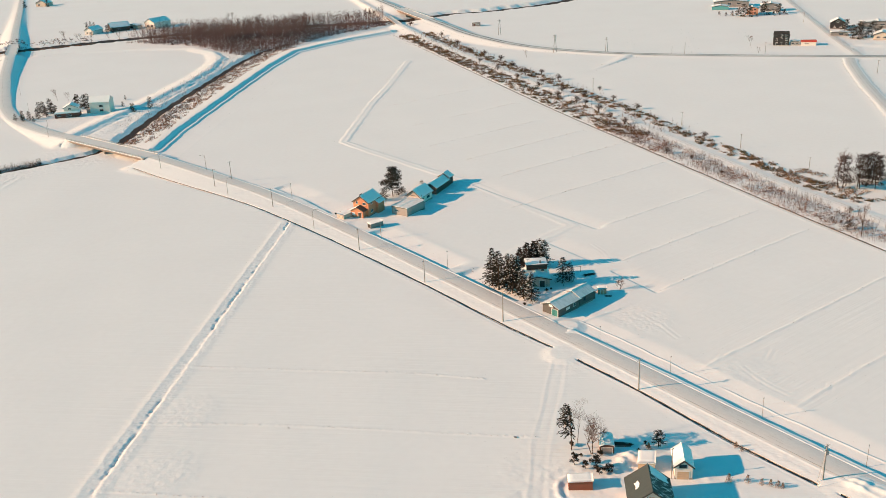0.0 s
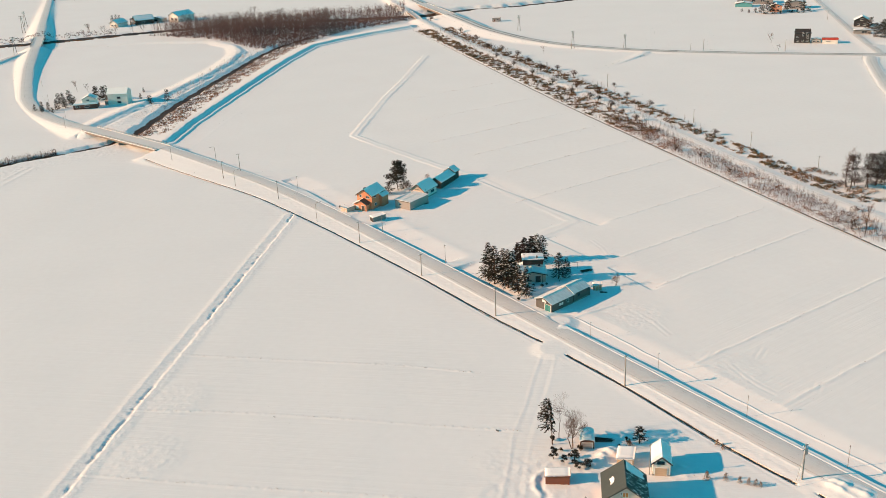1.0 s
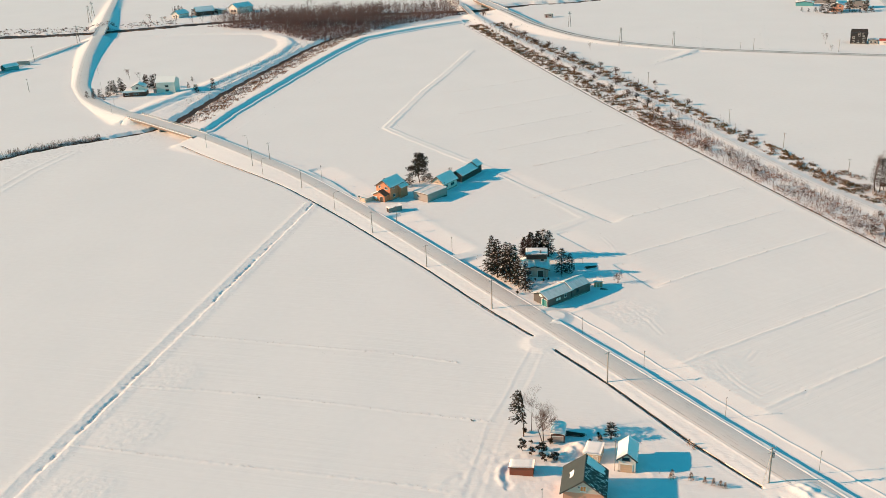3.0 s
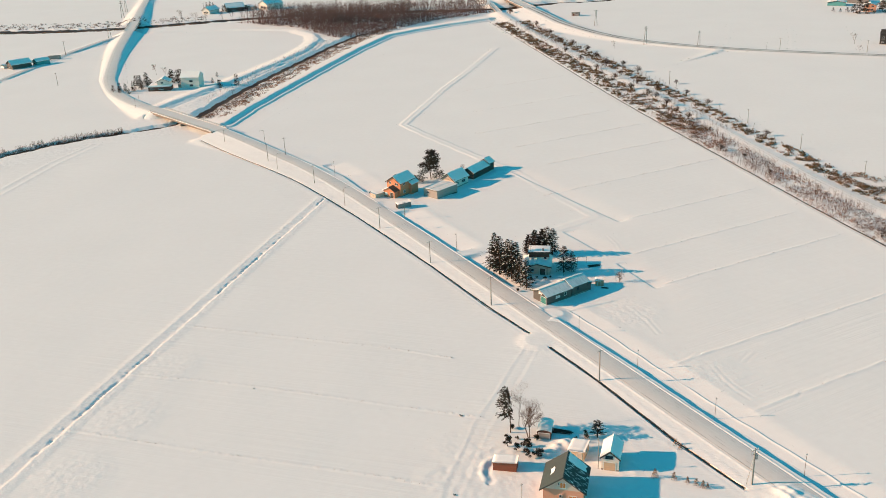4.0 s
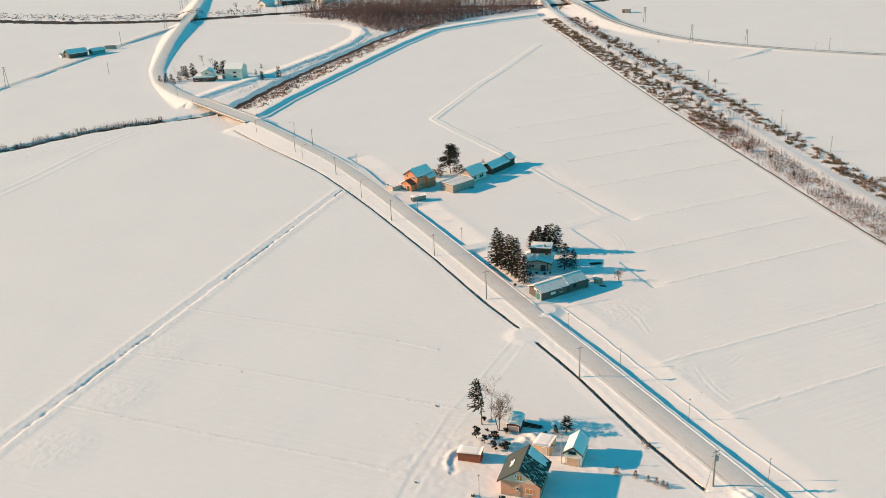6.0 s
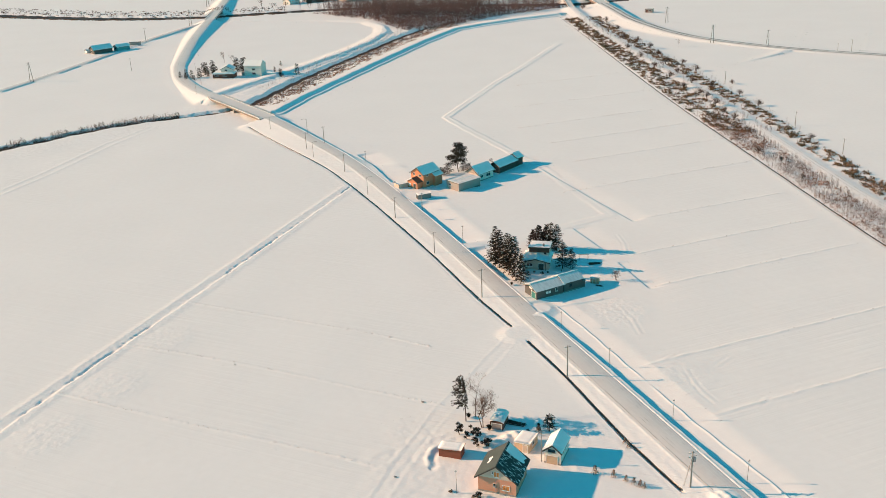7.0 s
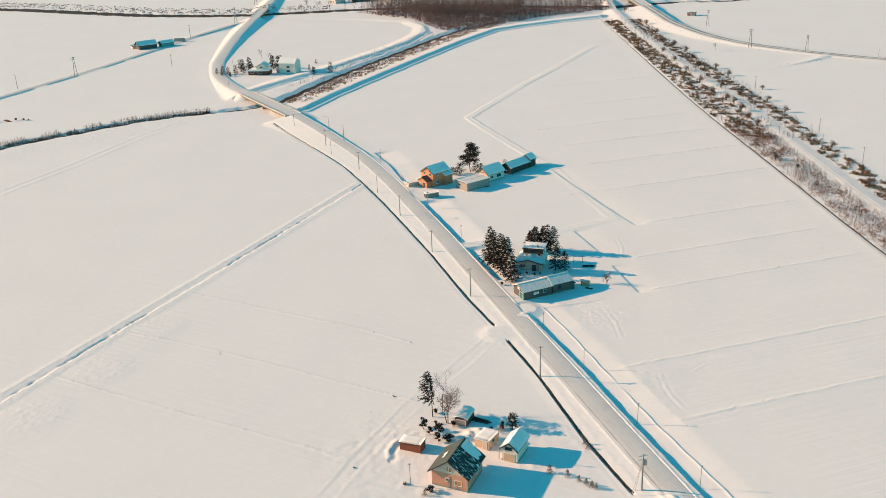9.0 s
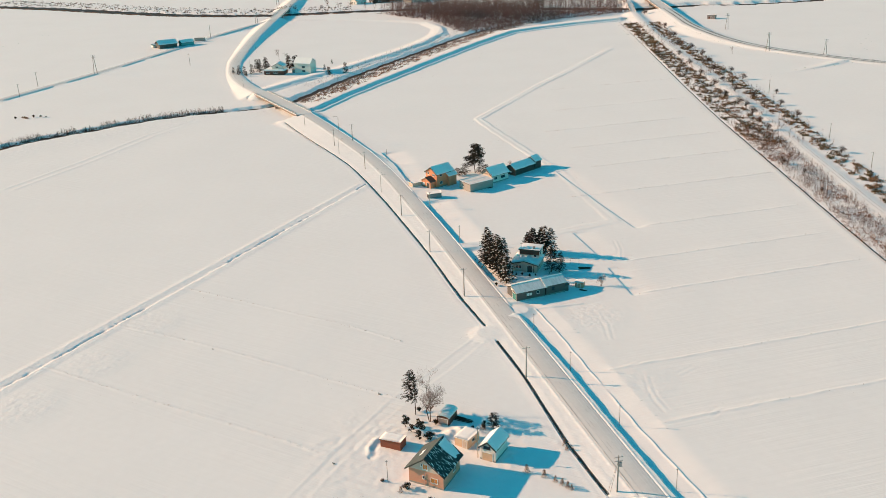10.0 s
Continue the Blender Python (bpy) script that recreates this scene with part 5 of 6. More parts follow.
def conifer(name, label, height, radius, seed, clear=0.1, snow=0.25, density=1.0, lean=0.0, droop=0.25, taper=1.0, group="", bias=0.0, needle=None, stout=1.0):
    """Trunk with whorls of drooping boughs, each set with many sprays; snow lies on some boughs."""
    r = random.Random(seed)
    root = tagged(new(name), label, "tree", group)
    bm = bmesh.new()
    pts = [Vector((lean * height * t * t, 0.03 * height * math.sin(t * 3 + seed), height * t)) for t in (0, 0.25, 0.5, 0.75, 0.98)]
    base = (0.018 * height + 0.04) * stout
    for k, (a, b) in enumerate(zip(pts, pts[1:])):
        rod(bm, a - Vector((0, 0, 0.5 if k == 0 else 0)), b, base * (1 - 0.22 * k), base * (1 - 0.22 * (k + 1)), 6)
    part("trunk", bm, BARK, root)
    crown, white = Soup(), Soup()
    levels = int(height * 2.1 * density)
    for k in range(levels):
        t = clear + (1 - clear) * (k + r.uniform(-0.3, 0.3)) / levels
        t = min(max(t, clear), 0.985)
        at = Vector((lean * height * t * t, 0.03 * height * math.sin(t * 3 + seed), height * t))
        reach = radius * ((1 - (t - clear) / (1 - clear)) ** (0.75 * taper)) * r.uniform(0.72, 1.15) + 0.12
        if t < clear + 0.12:
            reach *= 0.75
        for j in range(r.randint(6, 9)):
            a = r.uniform(0, math.tau)
            length = reach * r.uniform(0.55, 1.12) * (1 - bias * max(0.0, math.cos(a))) + bias * 0.3 * max(0.0, -math.cos(a))
            way = Vector((math.cos(a), math.sin(a), r.uniform(-droop, 0.12)))
            end = at + way * length
            if r.random() < 0.5:
                crown.tube(at.copy(), end.copy(), 0.03, 0.008, 3)
            n = 4 + int(length * 9)
            for q in range(n):
                f = 0.2 + 0.8 * (q + r.random()) / n
                p = at.lerp(end, f) + Vector((0, 0, -droop * 0.5 * f * f * length))
                s = (0.24 + 0.16 * r.random()) * (0.55 + 0.032 * height)
                d = (way + unit(r) * 0.75).normalized()
                crown.leaf(p, d, s, r, 0.30)
            if r.random() < snow:
                p = at.lerp(end, r.uniform(0.55, 0.95)) + Vector((0, 0, 0.07))
                d = Vector((way.x, way.y, way.z - 0.1)).normalized()
                side = Vector((-d.y, d.x, 0)) * r.uniform(0.12, 0.28)
                ln = d * r.uniform(0.3, 0.65)
                white.quad(p - side, p + ln - side * 0.5, p + ln + side * 0.5, p + side)
    crown.make("crown", needle or NEEDLE, root, "dark drooping needle boughs")
    if white.f:
        tagged(white.make("bough_snow", FIRSNOW, root, "snow caught on boughs"), kind="stuff")
    return root


def bare_tree(name, label, height, spread, seed, material=None, depth=5, stems=1, upright=0.6, group="", forks=(2, 4), bole=0.34):
    """A leafless tree: trunk, limbs and fine twigs, forking and thinning."""
    r = random.Random(seed)
    root = tagged(new(name), label, "tree", group)
    wood, twigs = Soup(), Soup()

    def grow(p, way, length, rad, level):
        bits = 3
        for b in range(bits):
            way = (way + unit(r) * 0.13 + Vector((0, 0, 0.05))).normalized()
            q = p + way * length / bits
            (wood if level <= 1 else twigs).tube(p.copy(), q.copy(), rad * (1 - 0.22 * b / bits), rad * (1 - 0.22 * (b + 1) / bits), 5 if level <= 1 else 3)
            if level >= 1 and level < depth and r.random() < 0.45:
                side = (way * 0.7 + unit(r) * 0.9 + Vector((0, 0, 0.15))).normalized()
                grow(q, side, length * r.uniform(0.4, 0.65), rad * 0.45, level + 2)
            p = q
        if level < depth:
            for k in range(r.randint(*forks)):
                side = (way * upright + unit(r) * spread + Vector((0, 0, 0.25))).normalized()
                grow(p, side, length * r.uniform(0.58, 0.82), rad * r.uniform(0.5, 0.68), level + 1)

    for s in range(stems):
        way = Vector((r.uniform(-0.25, 0.25) * (stems > 1), r.uniform(-0.25, 0.25) * (stems > 1), 1)).normalized()
        grow(Vector((r.uniform(-0.2, 0.2) * (stems > 1), r.uniform(-0.2, 0.2) * (stems > 1), -0.3)), way, height * bole, max(0.03, height * 0.014), 0)
    top = max((v.z for v in twigs.v + wood.v), default=1.0)
    k = height / top
    for soup in (wood, twigs):
        soup.v = [Vector((v.x * k, v.y * k, v.z * k)) for v in soup.v]
    wood.make("trunk", BARK, root)
    if twigs.f:
        twigs.make("crown", material or TWIG, root, "fine leafless twigs")
    return root


def shrub(name, label, height, radius, seed, material=None, snow=0.15, count=160, group="", category="shrub"):
    """A low bush: short stems and many sprays of foliage in uneven clumps."""
    r = random.Random(seed)
    root = tagged(new(name), label, category, group)
    stems, crown, white = Soup(), Soup(), Soup()
    clumps = [Vector((r.gauss(0, 0.45) * radius, r.gauss(0, 0.45) * radius, height * r.uniform(0.25, 0.9))) for _ in range(7)]
    for c in clumps:
        stems.tube(Vector((c.x * 0.2, c.y * 0.2, -0.2)), c, 0.035, 0.012, 4)
        for _ in range(count // 7):
            p = c + unit(r) * r.uniform(0, 1) * radius * 0.42
            p.z = max(0.05, p.z)
            crown.leaf(p, (unit(r) + Vector((0, 0, 0.3))).normalized(), r.uniform(0.16, 0.34), r, 0.4)
        if r.random() < snow * 4:
            p = c + Vector((0, 0, radius * 0.3))
            s = radius * r.uniform(0.12, 0.28)
            white.quad(p + Vector((-s, -s, 0)), p + Vector((s, -s, -0.05)), p + Vector((s, s, 0.02)), p + Vector((-s, s, -0.04)))
    stems.make("stem", BARK, root)
    crown.make("foliage", material or SHRUB, root)
    return root


def padded_tree(name, label, height, spread, seed, pads=6, low=0.35, stem=0.11, needle=None, snow=5, group="", wander=1.0, fill=1.0):
    """A pine: a bent stem and separate spreading pads of needles, each under a little snow."""
    r = random.Random(seed)
    root = tagged(new(name), label, "tree", group)
    bm = bmesh.new()
    spine = [Vector((wander * 0.1 * height * math.sin(1.7 * k + seed) * (k > 0), wander * 0.07 * height * math.cos(1.3 * k + seed) * (k > 0), height * k / 4 - 0.3 * (k == 0))) for k in range(5)]
    for k, (a, b) in enumerate(zip(spine, spine[1:])):
        rod(bm, a, b, stem * (1 - 0.2 * k), stem * (1 - 0.2 * (k + 1)) + 0.005, 6)
    needles, caps = Soup(), Soup()
    for k in range(pads):
        f = low + (1 - low) * k / (pads - 1)
        q = min(f * 4, 3.999)
        core = spine[int(q)].lerp(spine[int(q) + 1], q - int(q))
        ang = 2.4 * k + seed
        out = spread * (1.05 - 0.8 * f) * r.uniform(0.5, 1.1)
        c = core + Vector((math.cos(ang) * out, math.sin(ang) * out, r.uniform(-0.05, 0.05) * spread))
        rod(bm, core - Vector((0, 0, 0.08 * spread)), c, 0.35 * stem, 0.2 * stem, 5)
        size = spread * r.uniform(0.40, 0.6) * (1.1 - 0.4 * f)
        leaf = 0.14 + 0.07 * size
        for _ in range(int((110 + 150 * size) * fill)):
            d = unit(r)
            p = c + Vector((d.x * size, d.y * size, d.z * size * 0.5)) * r.uniform(0.3, 1.05)
            needles.leaf(p, (unit(r) + Vector((d.x, d.y, 0.4))).normalized(), leaf * r.uniform(0.8, 1.6), r, 0.35)
        for _ in range(snow):
            p = c + Vector((r.uniform(-0.6, 0.6) * size, r.uniform(-0.6, 0.6) * size, size * r.uniform(0.4, 0.55)))
            w = size * r.uniform(0.08, 0.24)
            caps.quad(p + Vector((-w, -w, -0.04)), p + Vector((w, -w * 0.6, -0.02)), p + Vector((w * 0.7, w, -0.05)), p + Vector((-w, w, 0.02)))
    part("trunk", bm, BARK, root)
    needles.make("crown", needle or NEEDLE, root, "spreading dark needle pads")
    if caps.f:
        tagged(caps.make("pad_snow", FIRSNOW, root, "snow lying on the pads"), kind="stuff")
    return root


def stand(ob, x, y, turn=0.0, scale=1.0):
    ob.matrix_world = pose(x, y, ground_z(x, y), 0, 0, turn) @ Matrix.Scale(scale, 4)
    return ob


def twin(ob, x, y, turn, scale=1.0):
    q = copy_thing(ob, pose(x, y, ground_z(x, y), 0, 0, turn))
    q.scale = (scale, scale, scale)
    return q


# near farmstead trees
stand(conifer("pine_tree", "tall thin pine with one-sided dark crown", 10.6, 3.3, 5, clear=0.36, snow=0.08, density=1.0, lean=-0.07, droop=0.2, taper=0.6, bias=1.0, stout=0.55), 21.3, 157.7, 10)
stand(bare_tree("bare_tree", "tall leafless tree leaning over the pine", 11.6, 0.8, 12, depth=6, upright=0.8, bole=0.62), 0, 0)
bpy.context.view_layer.update()
leaning = bpy.data.objects["bare_tree"]
leaning.matrix_world = pose(22.9, 159.6, ground_z(22.9, 159.6), 0, -9, 30)
stand(bare_tree("bare_tree", "spreading leafless garden tree with fine twigs", 8.6, 0.75, 17, depth=6, stems=2, upright=0.7), 25.2, 155.9, 10)
stand(conifer("yew_tree", "small dark rounded evergreen by the garage", 3.9, 1.7, 23, clear=0.22, snow=0.2, density=2.0, taper=0.45, droop=0.05), 39.1, 157.4)
sh = stand(shrub("garden_shrub", "clipped dark garden shrub dusted with snow", 2.4, 0.9, 31, count=420), 26.8, 155.2, 40, 0.8)
for x, y, t, s in ((22.9, 155.0, 77, 0.5), (21.5, 158.9, 30, 0.7), (36.9, 157.1, 60, 0.6), (34.8, 156.2, 90, 0.4), (36.6, 158.6, 10, 0.5)):
    twin(sh, x, y, t, s)


gp = stand(padded_tree("garden_pine", "cloud-pruned dark garden pine with snow on its pads", 2.9, 1.2, 3, group="pruned pines in the garden"), 21.3, 152.2, 0, 0.85)
for x, y, t, s in ((23.2, 150.8, 40, 0.6), (25.3, 150.6, 80, 1.05), (25.6, 148.9, 150, 0.55)):
    twin(gp, x, y, t, s)
gq = stand(padded_tree("garden_pine", "low broad garden pine bowed under snow", 2.0, 1.7, 9, 7, group="pruned pines in the garden"), 27.6, 149.6, 0, 0.8)
twin(gq, 29.7, 132.8, 20, 0.6)


def wrapped(name, label, height, seed):
    """A garden bush tied up for winter inside a tepee of stakes."""
    r = random.Random(seed)
    root = tagged(new(name), label, "shrub")
    for k in range(6):
        a = math.tau * k / 6 + r.uniform(-0.2, 0.2)
        bm = bmesh.new()
        rod(bm, (math.cos(a) * height * 0.38, math.sin(a) * height * 0.38, -0.1), (math.cos(a + 3) * 0.05, math.sin(a + 3) * 0.05, height), 0.035, 0.025, 5)
        part("stake", bm, TIMBER, root)
    soup = Soup()
    for _ in range(150):
        z = r.random() ** 1.2
        p = Vector((r.gauss(0, 0.2) * height * (1 - z * 0.7), r.gauss(0, 0.2) * height * (1 - z * 0.7), height * z * 0.9))
        soup.leaf(p, (unit(r) + Vector((0, 0, 0.9))).normalized(), 0.24, r, 0.22)
    soup.make("foliage", TWIG, root)
    return root


wr = stand(wrapped("wrapped_shrub", "garden bush tied up in a tepee of stakes", 1.9, 3), 49.8, 144.9)
for x, y, t, s in ((53.3, 144.6, 30, 0.85), (55.7, 143.7, 70, 0.75), (57.2, 143.1, 100, 0.8), (58.4, 142.6, 10, 0.8), (59.2, 142.3, 160, 0.65), (54.5, 156.1, 40, 0.75), (55.3, 154.7, 120, 0.65), (36.9, 156.6, 0, 0.9), (29.0, 131.5, 0, 0.7), (24.4, 133.4, 50, 0.4)):
    twin(wr, x, y, t, s)
st = tagged(new("stump"), "low dark stump poking from the snow", "stump")
bm = bmesh.new()
rod(bm, (0, 0, -0.2), (0.1, 0.05, 0.35), 0.4, 0.3, 9)
part("trunk", bm, BARK, st)
part("snow_top", box(-0.1, -0.15, 0.33, 0.28, 0.22, 0.42, 0.03), ROOF_SNOW, st, "", True)
stand(st, 24.1, 133.6)
twin(st, 34.8, 131.6, 40, 0.8)
twin(st, 35.6, 131.4, 90, 0.9)
log = tagged(new("log_pile"), "dark pile of poles half buried in snow", "wood pile")
rr = random.Random(4)
for k in range(7):
    bm = bmesh.new()
    rod(bm, (-2 + rr.uniform(-0.3, 0.3), 0.22 * k - 0.7, 0.1 + 0.14 * (k % 3)), (2 + rr.uniform(-0.4, 0.4), 0.18 * k - 0.5, 0.12 + 0.12 * (k % 2)), 0.1, 0.08, 6)
    part("pole", bm, BARK, log)
stand(log, 32.0, 158.6, -8)
twin(log, 38.5, 247.0, 20, 0.9)
twin(log, 41.5, 231.5, -10, 0.5)
twin(log, -12.5, 313.5, 30, 0.5)
twin(log, 36.0, 232.2, 5, 0.35)
twin(log, -287.0, 364.0, -20, 1.3)
for x, y, t, s in ((-291, 361, 0, 0.4), (-283.5, 366, 60, 0.45), (-280, 367.5, 130, 0.4), (-277, 368, 20, 0.3)):
    twin(sh, x, y, t, s * 2)

# middle farmstead trees
sp = stand(conifer("spruce_tree", "tall dark spruce with snow on its boughs", 12.2, 3.9, 41, clear=0.12, snow=0.3, density=1.3, taper=0.95, group="trees round the farm"), 11.2, 240.6, 0)
for x, y, t, s in ((9.4, 243.2, 40, 1.0), (13.6, 238.9, 90, 0.97), (14.9, 237.0, 150, 1.0), (16.3, 237.8, 220, 0.92), (17.8, 233.2, 300, 0.75)):
    twin(sp, x, y, t, s)
stand(conifer("spruce_tree", "broad low spruce with snowy boughs beside the barn", 8.8, 3.3, 49, clear=0.06, snow=0.4, density=1.4, taper=1.2, group="trees round the farm"), 19.7, 229.9, 0)
th = stand(conifer("cypress_tree", "dense dark pointed evergreen behind the house", 8.3, 2.8, 47, clear=0.02, snow=0.06, density=3.0, taper=0.72, droop=0.0, needle=LARCH, group="trees round the farm"), 20.6, 254.4, 0)
twin(th, 22.6, 256.0, 60, 0.98)
twin(th, 18.4, 256.0, 60, 0.75)
s2 = stand(conifer("spruce_tree", "snow-flecked spruce in the farm garden", 8.6, 3.1, 53, clear=0.12, snow=0.4, density=1.3, taper=0.9, group="trees round the farm"), 29.7, 241.6, 0)
for x, y, t, s in ((32.0, 242.6, 120, 0.74), (24.0, 254.2, 70, 1.12), (26.0, 255.2, 190, 1.0)):
    twin(s2, x, y, t, s)
stand(bare_tree("bare_tree", "low spreading leafless fruit tree", 3.6, 1.0, 61, depth=5, stems=3, upright=0.4), 45.5, 236.0)
twin(sh, 20.5, 236.5, 0, 0.55)
for x, y, t, s in ((22.2, 236.8, 50, 0.5), (24.6, 236.4, 90, 0.6), (26.0, 237.6, 20, 0.45), (19.0, 237.6, 130, 0.5), (17.5, 226.8, 30, 0.6)):
    twin(sh, x, y, t, s)
swing = tagged(new("clothes_line"), "thin wooden clothes line standing in the snow", "clothes line")
for x in (0, 2.6):
    bm = bmesh.new()
    rod(bm, (x, 0, -0.2), (x, 0, 1.9), 0.05, 0.05)
    part("post", bm, DARKWOOD, swing)
bm = bmesh.new()
rod(bm, (-0.2, 0, 1.8), (2.8, 0, 1.8), 0.05, 0.05)
part("crossbar", bm, DARKWOOD, swing)
stand(swing, 33.6, 249.0, 10)

# trees of the far farmstead
stand(padded_tree("pine_tree", "large open-crowned dark pine beside the sheds", 11.2, 4.2, 71, 20, 0.36, 0.2, snow=1, wander=0.5), -24.2, 330.6, 0)
bs = stand(conifer("yew_tree", "bushy dark evergreen at the foot of the pine", 4.6, 2.6, 73, clear=0.1, snow=0.12, density=1.6, taper=0.4, droop=0.05), -27.5, 326.8)
twin(bs, -22.3, 331.8, 70, 0.85)
twin(bs, -29.6, 325.2, 140, 0.7)
twin(bs, -20.6, 333.4, 200, 0.65)
stand(bare_tree("bare_tree", "low leafless bushes edging the farm", 2.6, 1.0, 75, depth=4, stems=3, upright=0.4), -13.0, 343.0)
twin(sh, -44.0, 310.5, 10, 0.6)

# river farm trees
cn = stand(conifer("spruce_tree", "dark garden conifer at the river farm", 6.8, 2.5, 81, clear=0.05, snow=0.12, density=1.2, taper=0.55, group="trees at the river farm"), -173.5, 514.5)
for x, y, t, s in ((-180.0, 505.5, 40, 0.75), (-182.5, 509.0, 90, 0.55), (-191.5, 521, 10, 0.5), (-196.6, 541, 60, 0.45), (-217.5, 521.0, 30, 1.3), (-214.5, 523.0, 120, 1.2), (-212.0, 520.5, 190, 1.35), (-219.5, 524, 60, 1.1),
                   (-235.5, 496.0, 90, 0.8), (-232.3, 499.5, 20, 0.9), (-237.8, 514, 200, 1.0), (-234.2, 512, 140, 1.1), (-231.7, 516, 80, 1.2), (-228.5, 511, 50, 1.0), (-240.0, 497, 10, 0.75), (-243.0, 495, 60, 0.6), (-226.0, 509.5, 50, 0.8), (-237.0, 491, 30, 0.6), (-231, 491, 70, 0.5), (-229.5, 504, 100, 0.9)):
    twin(cn, x, y, t, s)
bt = stand(bare_tree("bare_tree", "leafless tree standing in the snow", 7.5, 0.6, 91, depth=5, upright=0.9), -241.0, 548.0)
for x, y, t, s in ((-233, 545, 60, 0.8), (-336, 792, 0, 1.1), (-334.5, 801.6, 10, 1.5), (-290, 834, 60, 1.1), (-321.8, 800.9, 70, 1.35), (-312, 802, 170, 1.4), (-300, 812, 30, 1.3), (-292, 815, 90, 1.25), (-280, 822, 140, 1.3), (-268, 828, 200, 1.25), (-254, 832, 80, 1.3), (-244, 822, 20, 1.2), (-226, 838, 50, 1.4), (-201, 856, 100, 1.9), (-191, 845, 10, 1.5), (-173, 846, 70, 1.9), (-130, 825, 160, 1.9), (-121, 829, 20, 1.4), (-112, 833, 50, 1.5), (-102, 837, 80, 1.5), (-92, 841, 110, 1.45), (-82, 845, 140, 1.5), (-72, 849, 200, 1.7), (-66, 846, 30, 1.6), (-215, 800, 70, 1.3), (-185, 790, 20, 1.4), (-160, 800, 150, 1.3), (-140, 770, 40, 1.2), (-172, 745, 90, 1.1), (-205, 775, 60, 1.2), (-236, 806, 15, 1.3), (201, 596, 40, 0.6), (205, 625, 10, 1.0), (52, 622, 10, 0.7)):
    twin(bt, x, y, t, s)

# clump of trees and lone trees by the old railway
lc = stand(bare_tree("larch_tree", "tall leafless larch among dark conifers", 15.0, 0.8, 101, depth=5, upright=1.4, forks=(2, 3)), 140.0, 317.0)
twin(lc, 143.5, 318.5, 80, 0.95)
twin(lc, 147.0, 317.0, 170, 0.9)
cl = stand(padded_tree("pine_tree", "dense dark pine in the railside clump", 12.6, 4.2, 103, 20, 0.2, 0.2, needle=LARCH, snow=1, group="railside clump", wander=0.4, fill=0.4), 147.0, 315.0)
for x, y, t, s in ((141.5, 316.5, 50, 0.95), (150.5, 317.5, 110, 0.95), (154.0, 320.5, 200, 0.9), (152.0, 313.5, 20, 0.85), (157.5, 323.0, 70, 0.75)):
    twin(cl, x, y, t, s)
stand(bare_tree("bare_tree", "pale slender leafless tree on the rail bank", 11.5, 0.6, 107, depth=5, upright=1.1), 127.6, 268.0)
tb = stand(bare_tree("bare_tree", "many-stemmed dark leafless bush on the rail bank", 4.2, 1.2, 109, depth=4, stems=7, upright=0.45, material=BUSH), 126.0, 274.5)
for x, y, t, s in ((24, 640, 15, 1.0), (34, 612, 75, 1.1), (46, 560, 45, 1.2), (40, 548, 95, 1.0), (62, 505, 5, 1.15), (54, 530, 155, 0.9), (74, 452, 65, 1.15), (66, 476, 25, 1.1), (82, 425, 85, 1.0), (72, 490, 35, 1.0), (6, 690, 10, 1.1), (14, 650, 50, 1.0), (-6, 730, 120, 1.1), (40, 590, 20, 1.0), (56, 560, 70, 0.9), (112, 395, 40, 0.8), (94, 455, 10, 0.9), (86, 478, 60, 0.8), (64, 540, 0, 1.0), (90, 372, 40, 0.75), (133, 290, 10, 0.6), (70, 470, 60, 0.9), (78, 440, 100, 0.8), (50, 520, 20, 1.0), (58, 492, 70, 1.0), (30, 580, 10, 0.9), (83, 505, 130, 0.7), (-33, 800, 0, 1.3), (20, 610, 60, 0.9), (98, 362, 90, 0.5), (104, 340, 20, 0.5)):
    twin(tb, x, y, t, s)
# village trees
vt = stand(padded_tree("pine_tree", "snow-dusted dark pine beside the village houses", 9.6, 4.0, 111, 14, 0.12, 0.2, snow=9, group="village trees", wander=0.4, fill=0.5), 244.5, 768.0)
for x, y, t, s in ((248.5, 766, 33, 0.9), (240.5, 770, 80, 0.7), (262.5, 772, 60, 1.1), (282, 634, 20, 1.05), (292.5, 638, 160, 1.1), (279.5, 638, 10, 0.9), (286, 640, 45, 1.1), (296, 634, 75, 0.8), (289, 672, 75, 0.8), (284.5, 664, 200, 0.7), (276, 776, 200, 0.8), (237, 775, 50, 0.4), (232, 776, 10, 0.3), (268, 765, 70, 0.35), (273, 766, 30, 0.4), (278, 768, 110, 0.45), (228, 782, 60, 0.3), (254, 764, 40, 0.25)):
    twin(vt, x, y, t, s)
twin(cn, -484, 1128, 0, 1.4)
twin(cn, -510, 1125, 60, 1.2)
for x, y, t, s in ((-319, 874, 10, 0.9), (-323, 879, 70, 0.8), (-306, 873, 30, 0.8), (-302, 871, 120, 0.6), (-310, 878, 60, 1.0), (-296, 868, 0, 0.5), (-350, 905, 0, 0.9), (-354, 906, 50, 0.8), (-346, 903, 20, 0.8)):
    twin(cn, x, y, t, s)
twin(cn, -312, 858, 20, 0.8)
twin(cn, -322, 870, 20, 0.9)


# ---- wild growth along river and railway ----
def in_polygon(x, y, poly):
    inside = False
    for (x0, y0), (x1, y1) in zip(poly, poly[1:] + poly[:1]):
        if (y0 > y) != (y1 > y) and x < (x1 - x0) * (y - y0) / (y1 - y0) + x0:
            inside = not inside
    return inside


